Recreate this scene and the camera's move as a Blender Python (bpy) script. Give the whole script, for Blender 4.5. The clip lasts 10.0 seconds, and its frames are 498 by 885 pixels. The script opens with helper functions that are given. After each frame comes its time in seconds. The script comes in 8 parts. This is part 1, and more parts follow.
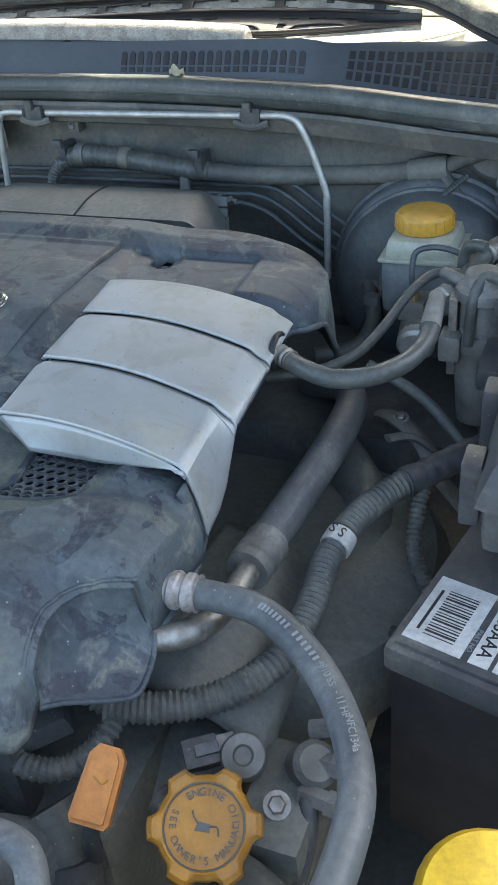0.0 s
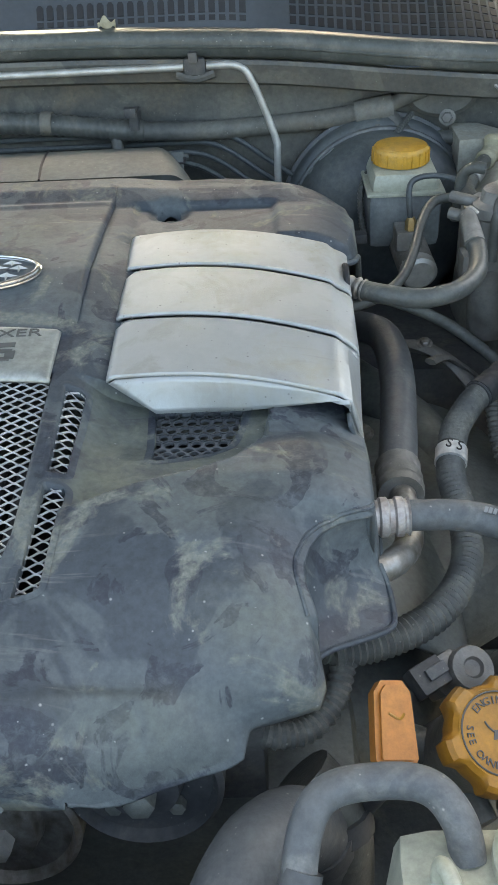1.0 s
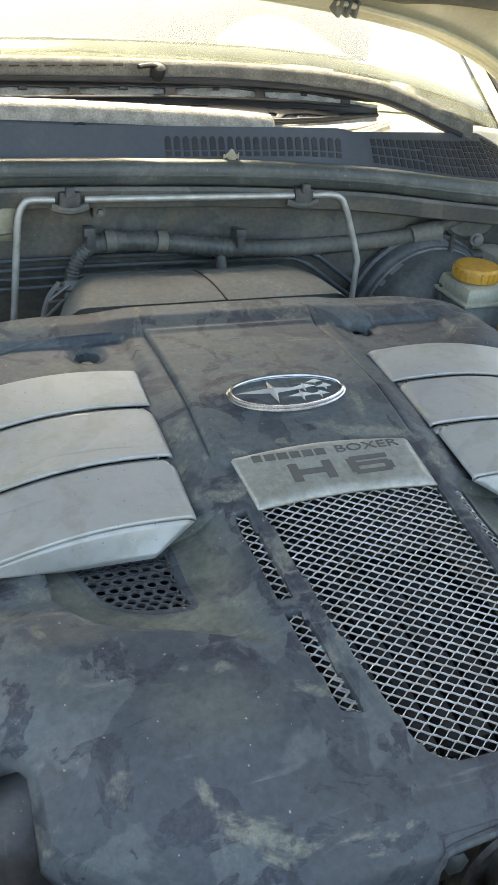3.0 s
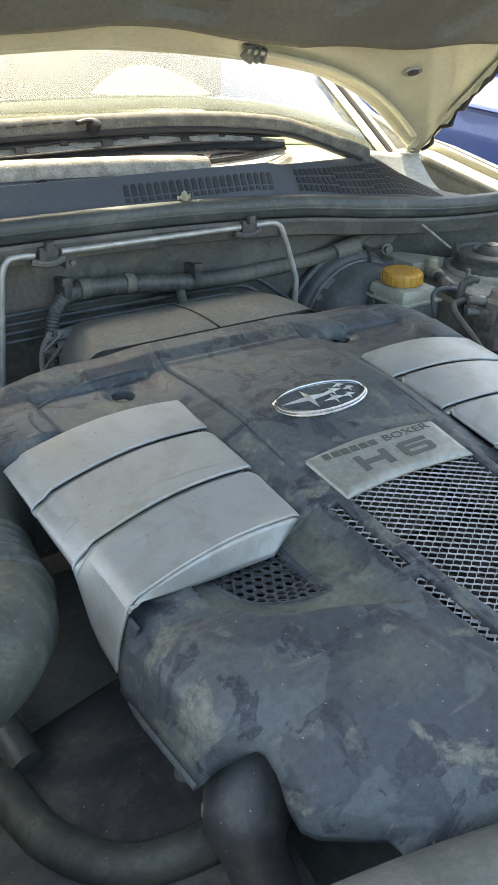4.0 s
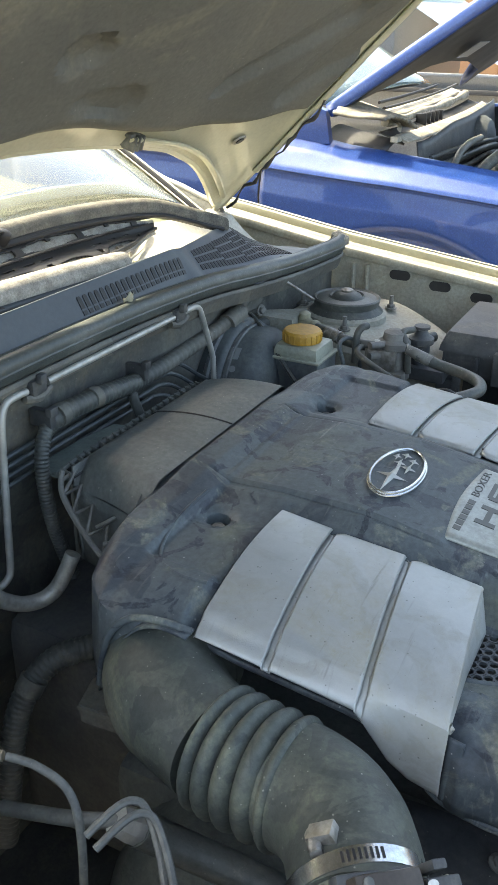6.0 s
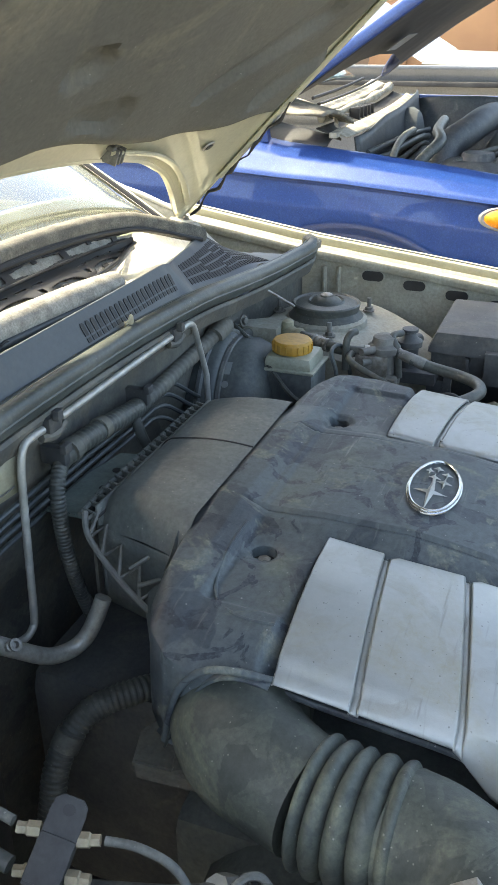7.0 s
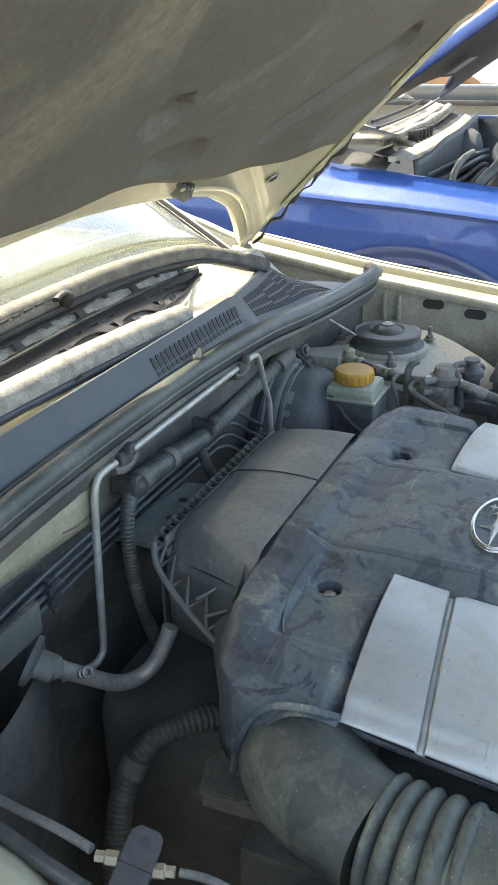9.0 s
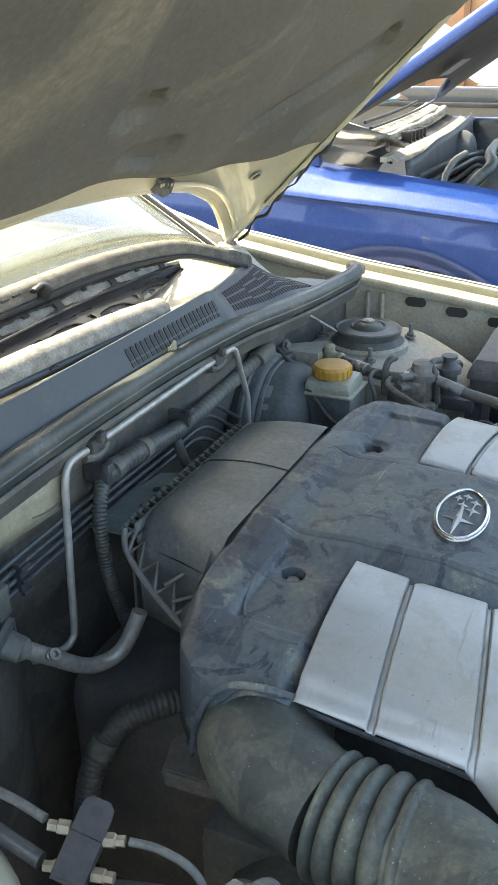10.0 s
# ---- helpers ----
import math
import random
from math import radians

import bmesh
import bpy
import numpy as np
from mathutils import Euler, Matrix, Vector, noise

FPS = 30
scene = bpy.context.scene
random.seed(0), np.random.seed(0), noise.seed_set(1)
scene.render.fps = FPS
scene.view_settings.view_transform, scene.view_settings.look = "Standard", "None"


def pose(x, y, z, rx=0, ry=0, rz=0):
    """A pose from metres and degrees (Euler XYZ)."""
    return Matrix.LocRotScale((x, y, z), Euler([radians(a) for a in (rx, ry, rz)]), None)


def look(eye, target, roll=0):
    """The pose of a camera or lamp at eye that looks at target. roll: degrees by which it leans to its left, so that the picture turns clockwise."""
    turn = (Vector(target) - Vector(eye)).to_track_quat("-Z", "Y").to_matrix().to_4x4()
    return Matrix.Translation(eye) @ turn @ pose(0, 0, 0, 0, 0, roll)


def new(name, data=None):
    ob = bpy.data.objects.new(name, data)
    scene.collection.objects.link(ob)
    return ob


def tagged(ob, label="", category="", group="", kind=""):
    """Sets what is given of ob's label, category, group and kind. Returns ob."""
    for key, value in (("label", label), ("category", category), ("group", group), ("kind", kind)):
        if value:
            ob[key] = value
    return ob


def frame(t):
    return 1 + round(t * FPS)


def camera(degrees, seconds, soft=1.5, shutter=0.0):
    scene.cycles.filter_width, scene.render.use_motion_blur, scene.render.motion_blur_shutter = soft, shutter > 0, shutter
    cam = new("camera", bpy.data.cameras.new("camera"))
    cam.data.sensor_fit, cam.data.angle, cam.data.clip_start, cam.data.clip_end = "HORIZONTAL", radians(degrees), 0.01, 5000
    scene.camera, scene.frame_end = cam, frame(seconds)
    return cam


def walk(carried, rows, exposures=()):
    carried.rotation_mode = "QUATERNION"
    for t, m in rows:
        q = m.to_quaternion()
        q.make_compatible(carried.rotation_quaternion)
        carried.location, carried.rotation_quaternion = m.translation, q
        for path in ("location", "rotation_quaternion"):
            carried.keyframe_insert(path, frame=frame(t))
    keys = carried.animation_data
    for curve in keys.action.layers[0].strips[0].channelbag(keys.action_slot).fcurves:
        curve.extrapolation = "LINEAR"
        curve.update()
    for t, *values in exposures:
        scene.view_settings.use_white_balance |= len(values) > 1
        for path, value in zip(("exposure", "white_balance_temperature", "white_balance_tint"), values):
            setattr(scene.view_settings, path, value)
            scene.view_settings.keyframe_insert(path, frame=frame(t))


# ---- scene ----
cam = camera(31.5, 10.0, soft=0.8)
PATH = [
    (0, (0.525, -0.494, 1.188), (-0.152, 1.015, 0.063), -5.7),
    (0.5, (0.412, -0.481, 1.143), (-0.008, 1.097, -0.012), -4.3),
    (1, (0.239, -0.557, 1.154), (0.151, 1.07, -0.005), -3.6),
    (1.5, (0.089, -0.621, 1.162), (0.074, 1.039, 0.047), -0.5),
    (2, (-0.063, -0.598, 1.167), (0.041, 1.08, 0.083), 2.1),
    (2.5, (-0.197, -0.546, 1.196), (0.148, 1.111, 0.129), 4.9),
    (2.7, (-0.232, -0.539, 1.208), (0.242, 1.095, 0.157), 5.4),
    (4, (-0.506, -0.507, 1.227), (0.534, 0.923, 0.294), 2.5),
    (4.5, (-0.636, -0.435, 1.215), (0.511, 0.93, 0.309), 3.1),
    (5, (-0.744, -0.36, 1.254), (0.739, 0.677, 0.402), 4.0),
    (5.5, (-0.753, -0.281, 1.27), (0.784, 0.667, 0.412), 1.9),
    (5.7, (-0.768, -0.224, 1.274), (0.789, 0.688, 0.412), 1.3),
    (6.8, (-0.767, -0.047, 1.299), (0.926, 0.571, 0.431), 0.2),
    (7, (-0.771, -0.032, 1.295), (0.903, 0.621, 0.416), -0.6),
    (7.5, (-0.782, -0.019, 1.304), (0.863, 0.706, 0.427), -1.1),
    (8, (-0.791, -0.021, 1.319), (0.847, 0.722, 0.445), -1.2),
    (8.5, (-0.789, -0.019, 1.324), (0.851, 0.74, 0.469), -1.4),
    (9, (-0.784, -0.02, 1.322), (0.859, 0.742, 0.472), -1.4),
    (9.5, (-0.786, -0.027, 1.324), (0.854, 0.738, 0.473), -1.3),
    (10, (-0.79, -0.059, 1.319), (0.852, 0.707, 0.471), -0.9),
]
walk(cam, [(t, look(eye, target, roll)) for t, eye, target, roll in PATH],
     exposures=((0.0, 2.84, 7150, 1), (0.5, 2.94, 8100, -2), (1.0, 2.96, 8400, 1), (1.5, 2.85, 8400, 1), (2.0, 2.86, 8200, 1), (2.7, 2.80, 8400, 1), (3.8, 2.66, 8200, 1), (5.5, 2.62, 7900, 1), (7.0, 2.69, 7700, 1), (8.5, 2.79, 7700, 1), (10.0, 2.79, 7700, 1)))

# ---- world, sun, exposure ----
SUN = Vector((0.02, 0.597, 0.796)).normalized()
world = bpy.data.worlds.new("sky")
scene.world = world
world.use_nodes = True
wn = world.node_tree
sky = wn.nodes.new("ShaderNodeTexSky")
sky.sky_type = "NISHITA"
sky.sun_disc = False
sky.sun_elevation = math.asin(SUN.z)
sky.sun_rotation = math.atan2(SUN.x, SUN.y)
sky.air_density, sky.dust_density = 0.7, 4.0
wn.links.new(sky.outputs[0], wn.nodes["Background"].inputs[0])
wn.nodes["Background"].inputs[1].default_value = 0.15
sun = new("sun", bpy.data.lights.new("sun", "SUN"))
sun.data.energy, sun.data.angle, sun.data.color = 2.3, radians(0.5), (1.0, 0.95, 0.86)
sun.matrix_world = look(SUN * 10, (0, 0, 0))


# ---- materials ----
def mat(name, col, rough=0.5, metal=0.0, col2=None, scale=20.0, mix=(0.4, 0.7), bump=0.0, bscale=200.0,
        dust=None, dscale=6.0, dmix=(0.45, 0.75), spec=0.5, coat=0.0, speck=None, amount=0.0, scratch=None, settled=None, film=None, fscale=9.0, fmix=(0.50, 0.53), grain=0.28, grain_scale=160.0, warp=0.0):
    """Principled surface: a base and a second tone in a noise, optional dust patches, and a fine relief."""
    m = bpy.data.materials.new(name)
    m.use_nodes = True
    n, l = m.node_tree.nodes, m.node_tree.links
    b = n["Principled BSDF"]
    b.inputs["Roughness"].default_value = rough
    b.inputs["Metallic"].default_value = metal
    b.inputs["Specular IOR Level"].default_value = spec
    b.inputs["Coat Weight"].default_value = coat
    geo = n.new("ShaderNodeNewGeometry")
    pos = geo.outputs["Position"]

    def noise_ramp(sc, lo, hi, detail=5.0, warp=0.0, rough_=0.5):
        t = n.new("ShaderNodeTexNoise")
        t.inputs["Scale"].default_value, t.inputs["Detail"].default_value = sc, detail
        t.inputs["Distortion"].default_value, t.inputs["Roughness"].default_value = warp, rough_
        l.new(pos, t.inputs["Vector"])
        r = n.new("ShaderNodeMapRange")
        r.inputs["From Min"].default_value, r.inputs["From Max"].default_value = lo, hi
        l.new(t.outputs["Fac"], r.inputs["Value"])
        return r.outputs["Result"]

    def blend(fac, a, c2):
        x = n.new("ShaderNodeMix")
        x.data_type = "RGBA"
        l.new(fac, x.inputs["Factor"])
        if isinstance(a, tuple):
            x.inputs["A"].default_value = (*a, 1)
        else:
            l.new(a, x.inputs["A"])
        x.inputs["B"].default_value = (*c2, 1)
        return x.outputs["Result"]

    out = col
    if col2:
        out = blend(noise_ramp(scale, *mix, 6.0, warp), out, col2)
    if film:
        k = n.new("ShaderNodeMath")
        k.operation = "MULTIPLY"
        l.new(noise_ramp(fscale, *fmix, 6.0, 1.6, 0.55), k.inputs[0]), l.new(noise_ramp(fscale * 9, 0.28, 0.55, 8.0, 0.6, 0.7), k.inputs[1])
        out = blend(k.outputs[0], out, film)
    if dust:
        f1, f2 = noise_ramp(dscale, *dmix, 12.0, 0.9, 0.62), noise_ramp(dscale * 14, 0.25, 0.62, 8.0, 0.4, 0.65)
        k = n.new("ShaderNodeMath")
        k.operation = "MULTIPLY"
        l.new(f1, k.inputs[0]), l.new(f2, k.inputs[1])
        out = blend(k.outputs[0], out, dust)
        rr = n.new("ShaderNodeMapRange")
        rr.inputs["To Min"].default_value, rr.inputs["To Max"].default_value = rough, min(1, rough + 0.35)
        l.new(k.outputs[0], rr.inputs["Value"]), l.new(rr.outputs["Result"], b.inputs["Roughness"])
    if settled:
        at_ = n.new("ShaderNodeAttribute")
        at_.attribute_name = "dust"
        k = n.new("ShaderNodeMath")
        k.operation = "MULTIPLY"
        l.new(at_.outputs["Fac"], k.inputs[0]), l.new(noise_ramp(48, 0.22, 0.60, 10.0, 0.8, 0.62), k.inputs[1])
        out = blend(k.outputs[0], out, settled)
    if scratch:
        mp = n.new("ShaderNodeMapping")
        mp.inputs["Rotation"].default_value = (0.3, 0.2, 0.7)
        mp.inputs["Scale"].default_value = (14, 230, 60)
        l.new(pos, mp.inputs["Vector"])
        t = n.new("ShaderNodeTexNoise")
        t.inputs["Scale"].default_value, t.inputs["Detail"].default_value = 1.0, 4
        l.new(mp.outputs["Vector"], t.inputs["Vector"])
        r = n.new("ShaderNodeMapRange")
        r.inputs["From Min"].default_value, r.inputs["From Max"].default_value, r.inputs["To Max"].default_value = 0.60, 0.74, 0.55
        l.new(t.outputs["Fac"], r.inputs["Value"])
        k = n.new("ShaderNodeMath")
        k.operation = "MULTIPLY"
        l.new(r.outputs["Result"], k.inputs[0]), l.new(noise_ramp(11, 0.45, 0.65), k.inputs[1])
        out = blend(k.outputs[0], out, scratch)
    if speck:
        v = n.new("ShaderNodeTexVoronoi")
        v.inputs["Scale"].default_value = 520
        v.inputs["Randomness"].default_value = 1.0
        l.new(pos, v.inputs["Vector"])
        sep = n.new("ShaderNodeSeparateColor")
        l.new(v.outputs["Color"], sep.inputs[0])
        pick = n.new("ShaderNodeMath")
        pick.operation, pick.inputs[1].default_value = "LESS_THAN", amount
        l.new(sep.outputs[0], pick.inputs[0])
        dot = n.new("ShaderNodeMapRange")
        size = n.new("ShaderNodeMath")
        size.operation, size.inputs[1].default_value = "POWER", 2.5
        l.new(sep.outputs[1], size.inputs[0])
        wide = n.new("ShaderNodeMapRange")
        wide.inputs["To Min"].default_value, wide.inputs["To Max"].default_value = 0.10, 0.62
        l.new(size.outputs[0], wide.inputs["Value"])
        l.new(wide.outputs["Result"], dot.inputs["From Min"])
        dot.inputs["From Max"].default_value = 0.0
        dot.inputs["To Max"].default_value = 0.8
        l.new(v.outputs["Distance"], dot.inputs["Value"])
        k = n.new("ShaderNodeMath")
        k.operation = "MULTIPLY"
        l.new(pick.outputs[0], k.inputs[0]), l.new(dot.outputs["Result"], k.inputs[1])
        out = blend(k.outputs[0], out, speck)
    if grain:
        g = noise_ramp(grain_scale, 0.25, 0.75, 6.0, 0.0, 0.7)
        lim = n.new("ShaderNodeMapRange")
        lim.inputs["To Min"].default_value, lim.inputs["To Max"].default_value = 1 - grain, 1 + grain
        l.new(g, lim.inputs["Value"])
        mul = n.new("ShaderNodeMix")
        mul.data_type, mul.blend_type = "RGBA", "MULTIPLY"
        mul.inputs["Factor"].default_value = 1.0
        if isinstance(out, tuple):
            mul.inputs["A"].default_value = (*out, 1)
        else:
            l.new(out, mul.inputs["A"])
        l.new(lim.outputs["Result"], mul.inputs["B"])
        out = mul.outputs["Result"]
    if isinstance(out, tuple):
        b.inputs["Base Color"].default_value = (*out, 1)
    else:
        l.new(out, b.inputs["Base Color"])
    if bump:
        t = n.new("ShaderNodeTexNoise")
        t.inputs["Scale"].default_value, t.inputs["Detail"].default_value = bscale, 4
        l.new(pos, t.inputs["Vector"])
        bp = n.new("ShaderNodeBump")
        bp.inputs["Strength"].default_value, bp.inputs["Distance"].default_value = bump, 0.002
        l.new(t.outputs["Fac"], bp.inputs["Height"])
        l.new(bp.outputs["Normal"], b.inputs["Normal"])
    return m


COVER = mat("dusty_black_plastic", (0.057, 0.068, 0.078), 0.48, col2=(0.087, 0.102, 0.109), scale=13, mix=(0.485, 0.515), warp=0.8, film=(0.038, 0.043, 0.055), fscale=19, fmix=(0.555, 0.575), spec=0.32,
            dust=(0.19, 0.195, 0.165), dscale=17.0, dmix=(0.56, 0.63), bump=0.12, bscale=800, speck=(0.42, 0.42, 0.40), amount=0.016, scratch=(0.25, 0.25, 0.235), settled=(0.145, 0.154, 0.122), grain=0.28)
VENT = mat("vent_plastic", (0.080, 0.088, 0.096), 0.42, col2=(0.105, 0.114, 0.118), scale=40, bump=0.05, bscale=600)
SILVER = mat("silver_painted_plastic", (0.405, 0.42, 0.415), 0.40, 0.35, col2=(0.385, 0.40, 0.395), scale=16, mix=(0.48, 0.53), film=(0.35, 0.355, 0.335), fscale=12, fmix=(0.54, 0.60),
             dust=(0.39, 0.375, 0.31), dscale=8, dmix=(0.52, 0.66), bump=0.08, bscale=900, grain=0.05, speck=(0.04, 0.04, 0.04), amount=0.05, scratch=(0.20, 0.195, 0.18))
PLATE = mat("brushed_plate", (0.35, 0.365, 0.34), 0.4, 0.4, col2=(0.285, 0.295, 0.265), scale=30, bump=0.05, bscale=700)
CHROME = mat("chrome", (0.66, 0.67, 0.68), 0.24, 1.0, col2=(0.5, 0.5, 0.5), scale=60)
ALU = mat("aluminium_pipe", (0.50, 0.50, 0.475), 0.46, 0.55, col2=(0.37, 0.37, 0.34), scale=80, bump=0.1, bscale=400)
STEEL = mat("dull_steel", (0.36, 0.35, 0.33), 0.5, 0.8, col2=(0.2, 0.18, 0.15), scale=90, bump=0.2, bscale=300)
CAST = mat("cast_aluminium", (0.22, 0.22, 0.21), 0.6, 0.4, col2=(0.11, 0.105, 0.095), scale=40, dust=(0.26, 0.24, 0.2), dscale=14, bump=0.4, bscale=250, speck=(0.40, 0.39, 0.34), amount=0.03)
MESHM = mat("mesh_metal", (0.56, 0.57, 0.58), 0.45, 0.3, col2=(0.42, 0.42, 0.41), scale=60, dust=(0.42, 0.40, 0.34), dscale=20)
COWL = mat("cowl_plastic", (0.050, 0.059, 0.070), 0.42, col2=(0.060, 0.070, 0.080), scale=10, dust=(0.12, 0.125, 0.12), dscale=7, dmix=(0.62, 0.9), bump=0.05, bscale=700, grain=0.12)
BLACK = mat("black_plastic", (0.046, 0.049, 0.054), 0.5, col2=(0.070, 0.074, 0.077), scale=30, dust=(0.2, 0.19, 0.16), dscale=12, dmix=(0.5, 0.8), bump=0.1, bscale=400, speck=(0.40, 0.39, 0.34), amount=0.03)
SEALRUBBER = mat("seal_rubber", (0.058, 0.066, 0.062), 0.40, col2=(0.078, 0.088, 0.082), scale=12, dust=(0.24, 0.24, 0.22), dscale=9, dmix=(0.55, 0.85), bump=0.1, bscale=600, speck=(0.40, 0.39, 0.34), amount=0.03)
CONDUIT = mat("dusty_conduit", (0.092, 0.095, 0.090), 0.5, col2=(0.135, 0.136, 0.122), scale=40, dust=(0.21, 0.205, 0.175), dscale=26, dmix=(0.50, 0.68), bump=0.15, bscale=500, speck=(0.36, 0.35, 0.31), amount=0.03, spec=0.4)
RUBBER = mat("rubber_hose", (0.066, 0.071, 0.067), 0.38, col2=(0.094, 0.101, 0.094), scale=35, film=(0.085, 0.085, 0.078), fscale=30, fmix=(0.52, 0.66), dust=(0.18, 0.172, 0.145), dscale=30, dmix=(0.54, 0.74), bump=0.15, bscale=500, speck=(0.36, 0.35, 0.31), amount=0.03, spec=0.4)
GREYHOSE = mat("grey_rubber_hose", (0.084, 0.092, 0.098), 0.48, col2=(0.112, 0.120, 0.122), scale=25, dust=(0.22, 0.22, 0.205), dscale=20, dmix=(0.52, 0.72), bump=0.1, bscale=600, speck=(0.36, 0.35, 0.31), amount=0.03, spec=0.35)
DUCT = mat("dusty_rubber_duct", (0.050, 0.057, 0.052), 0.55, col2=(0.074, 0.083, 0.074), scale=18, film=(0.082, 0.092, 0.078), fscale=22, dust=(0.165, 0.172, 0.128), dscale=13, dmix=(0.56, 0.66), bump=0.12, bscale=500, speck=(0.40, 0.39, 0.34), amount=0.03)
BOXLID = mat("airbox_plastic", (0.092, 0.102, 0.099), 0.6, col2=(0.114, 0.126, 0.121), scale=12, dust=(0.21, 0.215, 0.195), dscale=10, bump=0.1, bscale=700, speck=(0.40, 0.39, 0.34), amount=0.03)
FIREWALL = mat("firewall_paint", (0.074, 0.078, 0.074), 0.6, col2=(0.112, 0.112, 0.101), scale=10, film=(0.128, 0.129, 0.114), fscale=7, dust=(0.2, 0.165, 0.12), dscale=8, dmix=(0.48, 0.75), bump=0.3, bscale=90, speck=(0.40, 0.39, 0.34), amount=0.03)
DARKENG = mat("dark_engine", (0.080, 0.083, 0.085), 0.6, 0.1, col2=(0.12, 0.12, 0.113), scale=25, dust=(0.19, 0.18, 0.15), dscale=16, dmix=(0.52, 0.72), bump=0.4, bscale=150)
CREAM = mat("cream_body_paint", (0.45, 0.43, 0.31), 0.35, col2=(0.39, 0.37, 0.265), scale=14, coat=0.4, film=(0.42, 0.39, 0.28), fscale=10, fmix=(0.55, 0.64), bump=0.03, bscale=300, grain=0.12)
TROUGH = mat("dusty_white_paint", (0.50, 0.48, 0.42), 0.5, col2=(0.38, 0.36, 0.31), scale=14, dust=(0.40, 0.36, 0.29), dscale=12, bump=0.05, bscale=300)
APRON = mat("dusty_grey_body_paint", (0.36, 0.36, 0.31), 0.5, col2=(0.26, 0.255, 0.22), scale=16, film=(0.30, 0.29, 0.24), fscale=9, dust=(0.34, 0.31, 0.25), dscale=10, bump=0.1, bscale=300, speck=(0.40, 0.39, 0.34), amount=0.03)
LINER = mat("hood_felt", (0.114, 0.112, 0.099), 0.9, col2=(0.154, 0.149, 0.128), scale=5, mix=(0.35, 0.65), dust=(0.32, 0.29, 0.21), dscale=4, dmix=(0.58, 0.80), bump=0.3, bscale=900, spec=0.15, speck=(0.45, 0.44, 0.38), amount=0.012, grain=0.16)
YELLOWCAP = mat("yellow_plastic", (0.52, 0.28, 0.035), 0.45, col2=(0.42, 0.215, 0.025), scale=40, dust=(0.4, 0.28, 0.12), dscale=25, bump=0.08, bscale=400)
OILCAP = mat("ochre_plastic", (0.44, 0.205, 0.025), 0.42, col2=(0.30, 0.135, 0.02), scale=40, dust=(0.3, 0.2, 0.1), dscale=30, bump=0.1, bscale=300)
ORANGE = mat("orange_plastic", (0.52, 0.20, 0.040), 0.4, col2=(0.42, 0.155, 0.032), scale=40, bump=0.05, bscale=400)
RESV = mat("translucent_reservoir", (0.36, 0.37, 0.30), 0.38, col2=(0.29, 0.30, 0.24), scale=20, bump=0.05, bscale=200)
RESVDARK = mat("reservoir_lower", (0.095, 0.108, 0.115), 0.45, col2=(0.18, 0.2, 0.2), scale=22, bump=0.05, bscale=300)
BOOST = mat("booster_black_paint", (0.044, 0.054, 0.060), 0.45, col2=(0.070, 0.082, 0.086), scale=20, dust=(0.12, 0.13, 0.12), dscale=14, bump=0.05, bscale=200)
CRIMP = mat("dull_crimp", (0.45, 0.42, 0.40), 0.5, 0.45, col2=(0.26, 0.22, 0.20), scale=120, bump=0.3, bscale=300)
ENGGREY = mat("dark_cast_engine", (0.140, 0.152, 0.144), 0.5, 0.2, col2=(0.104, 0.113, 0.105), scale=30, dust=(0.20, 0.205, 0.17), dscale=20, bump=0.3, bscale=250)
WHITE = mat("white_label", (0.56, 0.56, 0.54), 0.5, col2=(0.46, 0.46, 0.44), scale=30)
STICKER = mat("aged_sticker", (0.33, 0.31, 0.22), 0.5, col2=(0.27, 0.255, 0.185), scale=25)
INK = mat("black_ink", (0.02, 0.02, 0.02), 0.5, grain=0.0)
DARKGREY = mat("dark_grey_letter", (0.10, 0.10, 0.095), 0.5, grain=0.0)
PALEINK = mat("pale_print", (0.21, 0.225, 0.23), 0.6, grain=0.0)
YELLOWLAB = mat("yellow_label", (0.50, 0.45, 0.13), 0.4, grain=0.0)
FOAM = mat("foam_roll", (0.31, 0.29, 0.255), 0.9, col2=(0.23, 0.215, 0.19), scale=160, bump=0.5, bscale=900, spec=0.1, speck=(0.16, 0.145, 0.12), amount=0.10, grain=0.45, grain_scale=300.0)
GRIT = mat("gritty_dust", (0.34, 0.32, 0.285), 0.62, col2=(0.235, 0.22, 0.195), scale=70, mix=(0.42, 0.6), bump=0.5, bscale=650, spec=0.5, speck=(0.46, 0.44, 0.39), amount=0.10, grain=0.45, grain_scale=420.0)
STRIP = mat("dusty_weatherstrip", (0.115, 0.110, 0.098), 0.85, col2=(0.165, 0.156, 0.135), scale=60, mix=(0.42, 0.6), bump=0.5, bscale=650, spec=0.15, speck=(0.30, 0.29, 0.25), amount=0.12, grain=0.5, grain_scale=420.0)
# body cream lightened to near white, for the sunlit hinge foot and fender edge
PANELSUNLIT = mat("sunlit_body_paint", (0.62, 0.61, 0.56), 0.35, col2=(0.55, 0.53, 0.47), scale=18, coat=0.3, grain=0.1)
PALELEDGE = mat("pale_dusty_ledge", (0.40, 0.37, 0.31), 0.75, col2=(0.27, 0.25, 0.205), scale=25, mix=(0.44, 0.56), bump=0.3, bscale=160)
SILVERCAR = mat("silver_car_paint", (0.24, 0.245, 0.25), 0.35, 0.3, coat=0.5, col2=(0.20, 0.205, 0.21), scale=3)
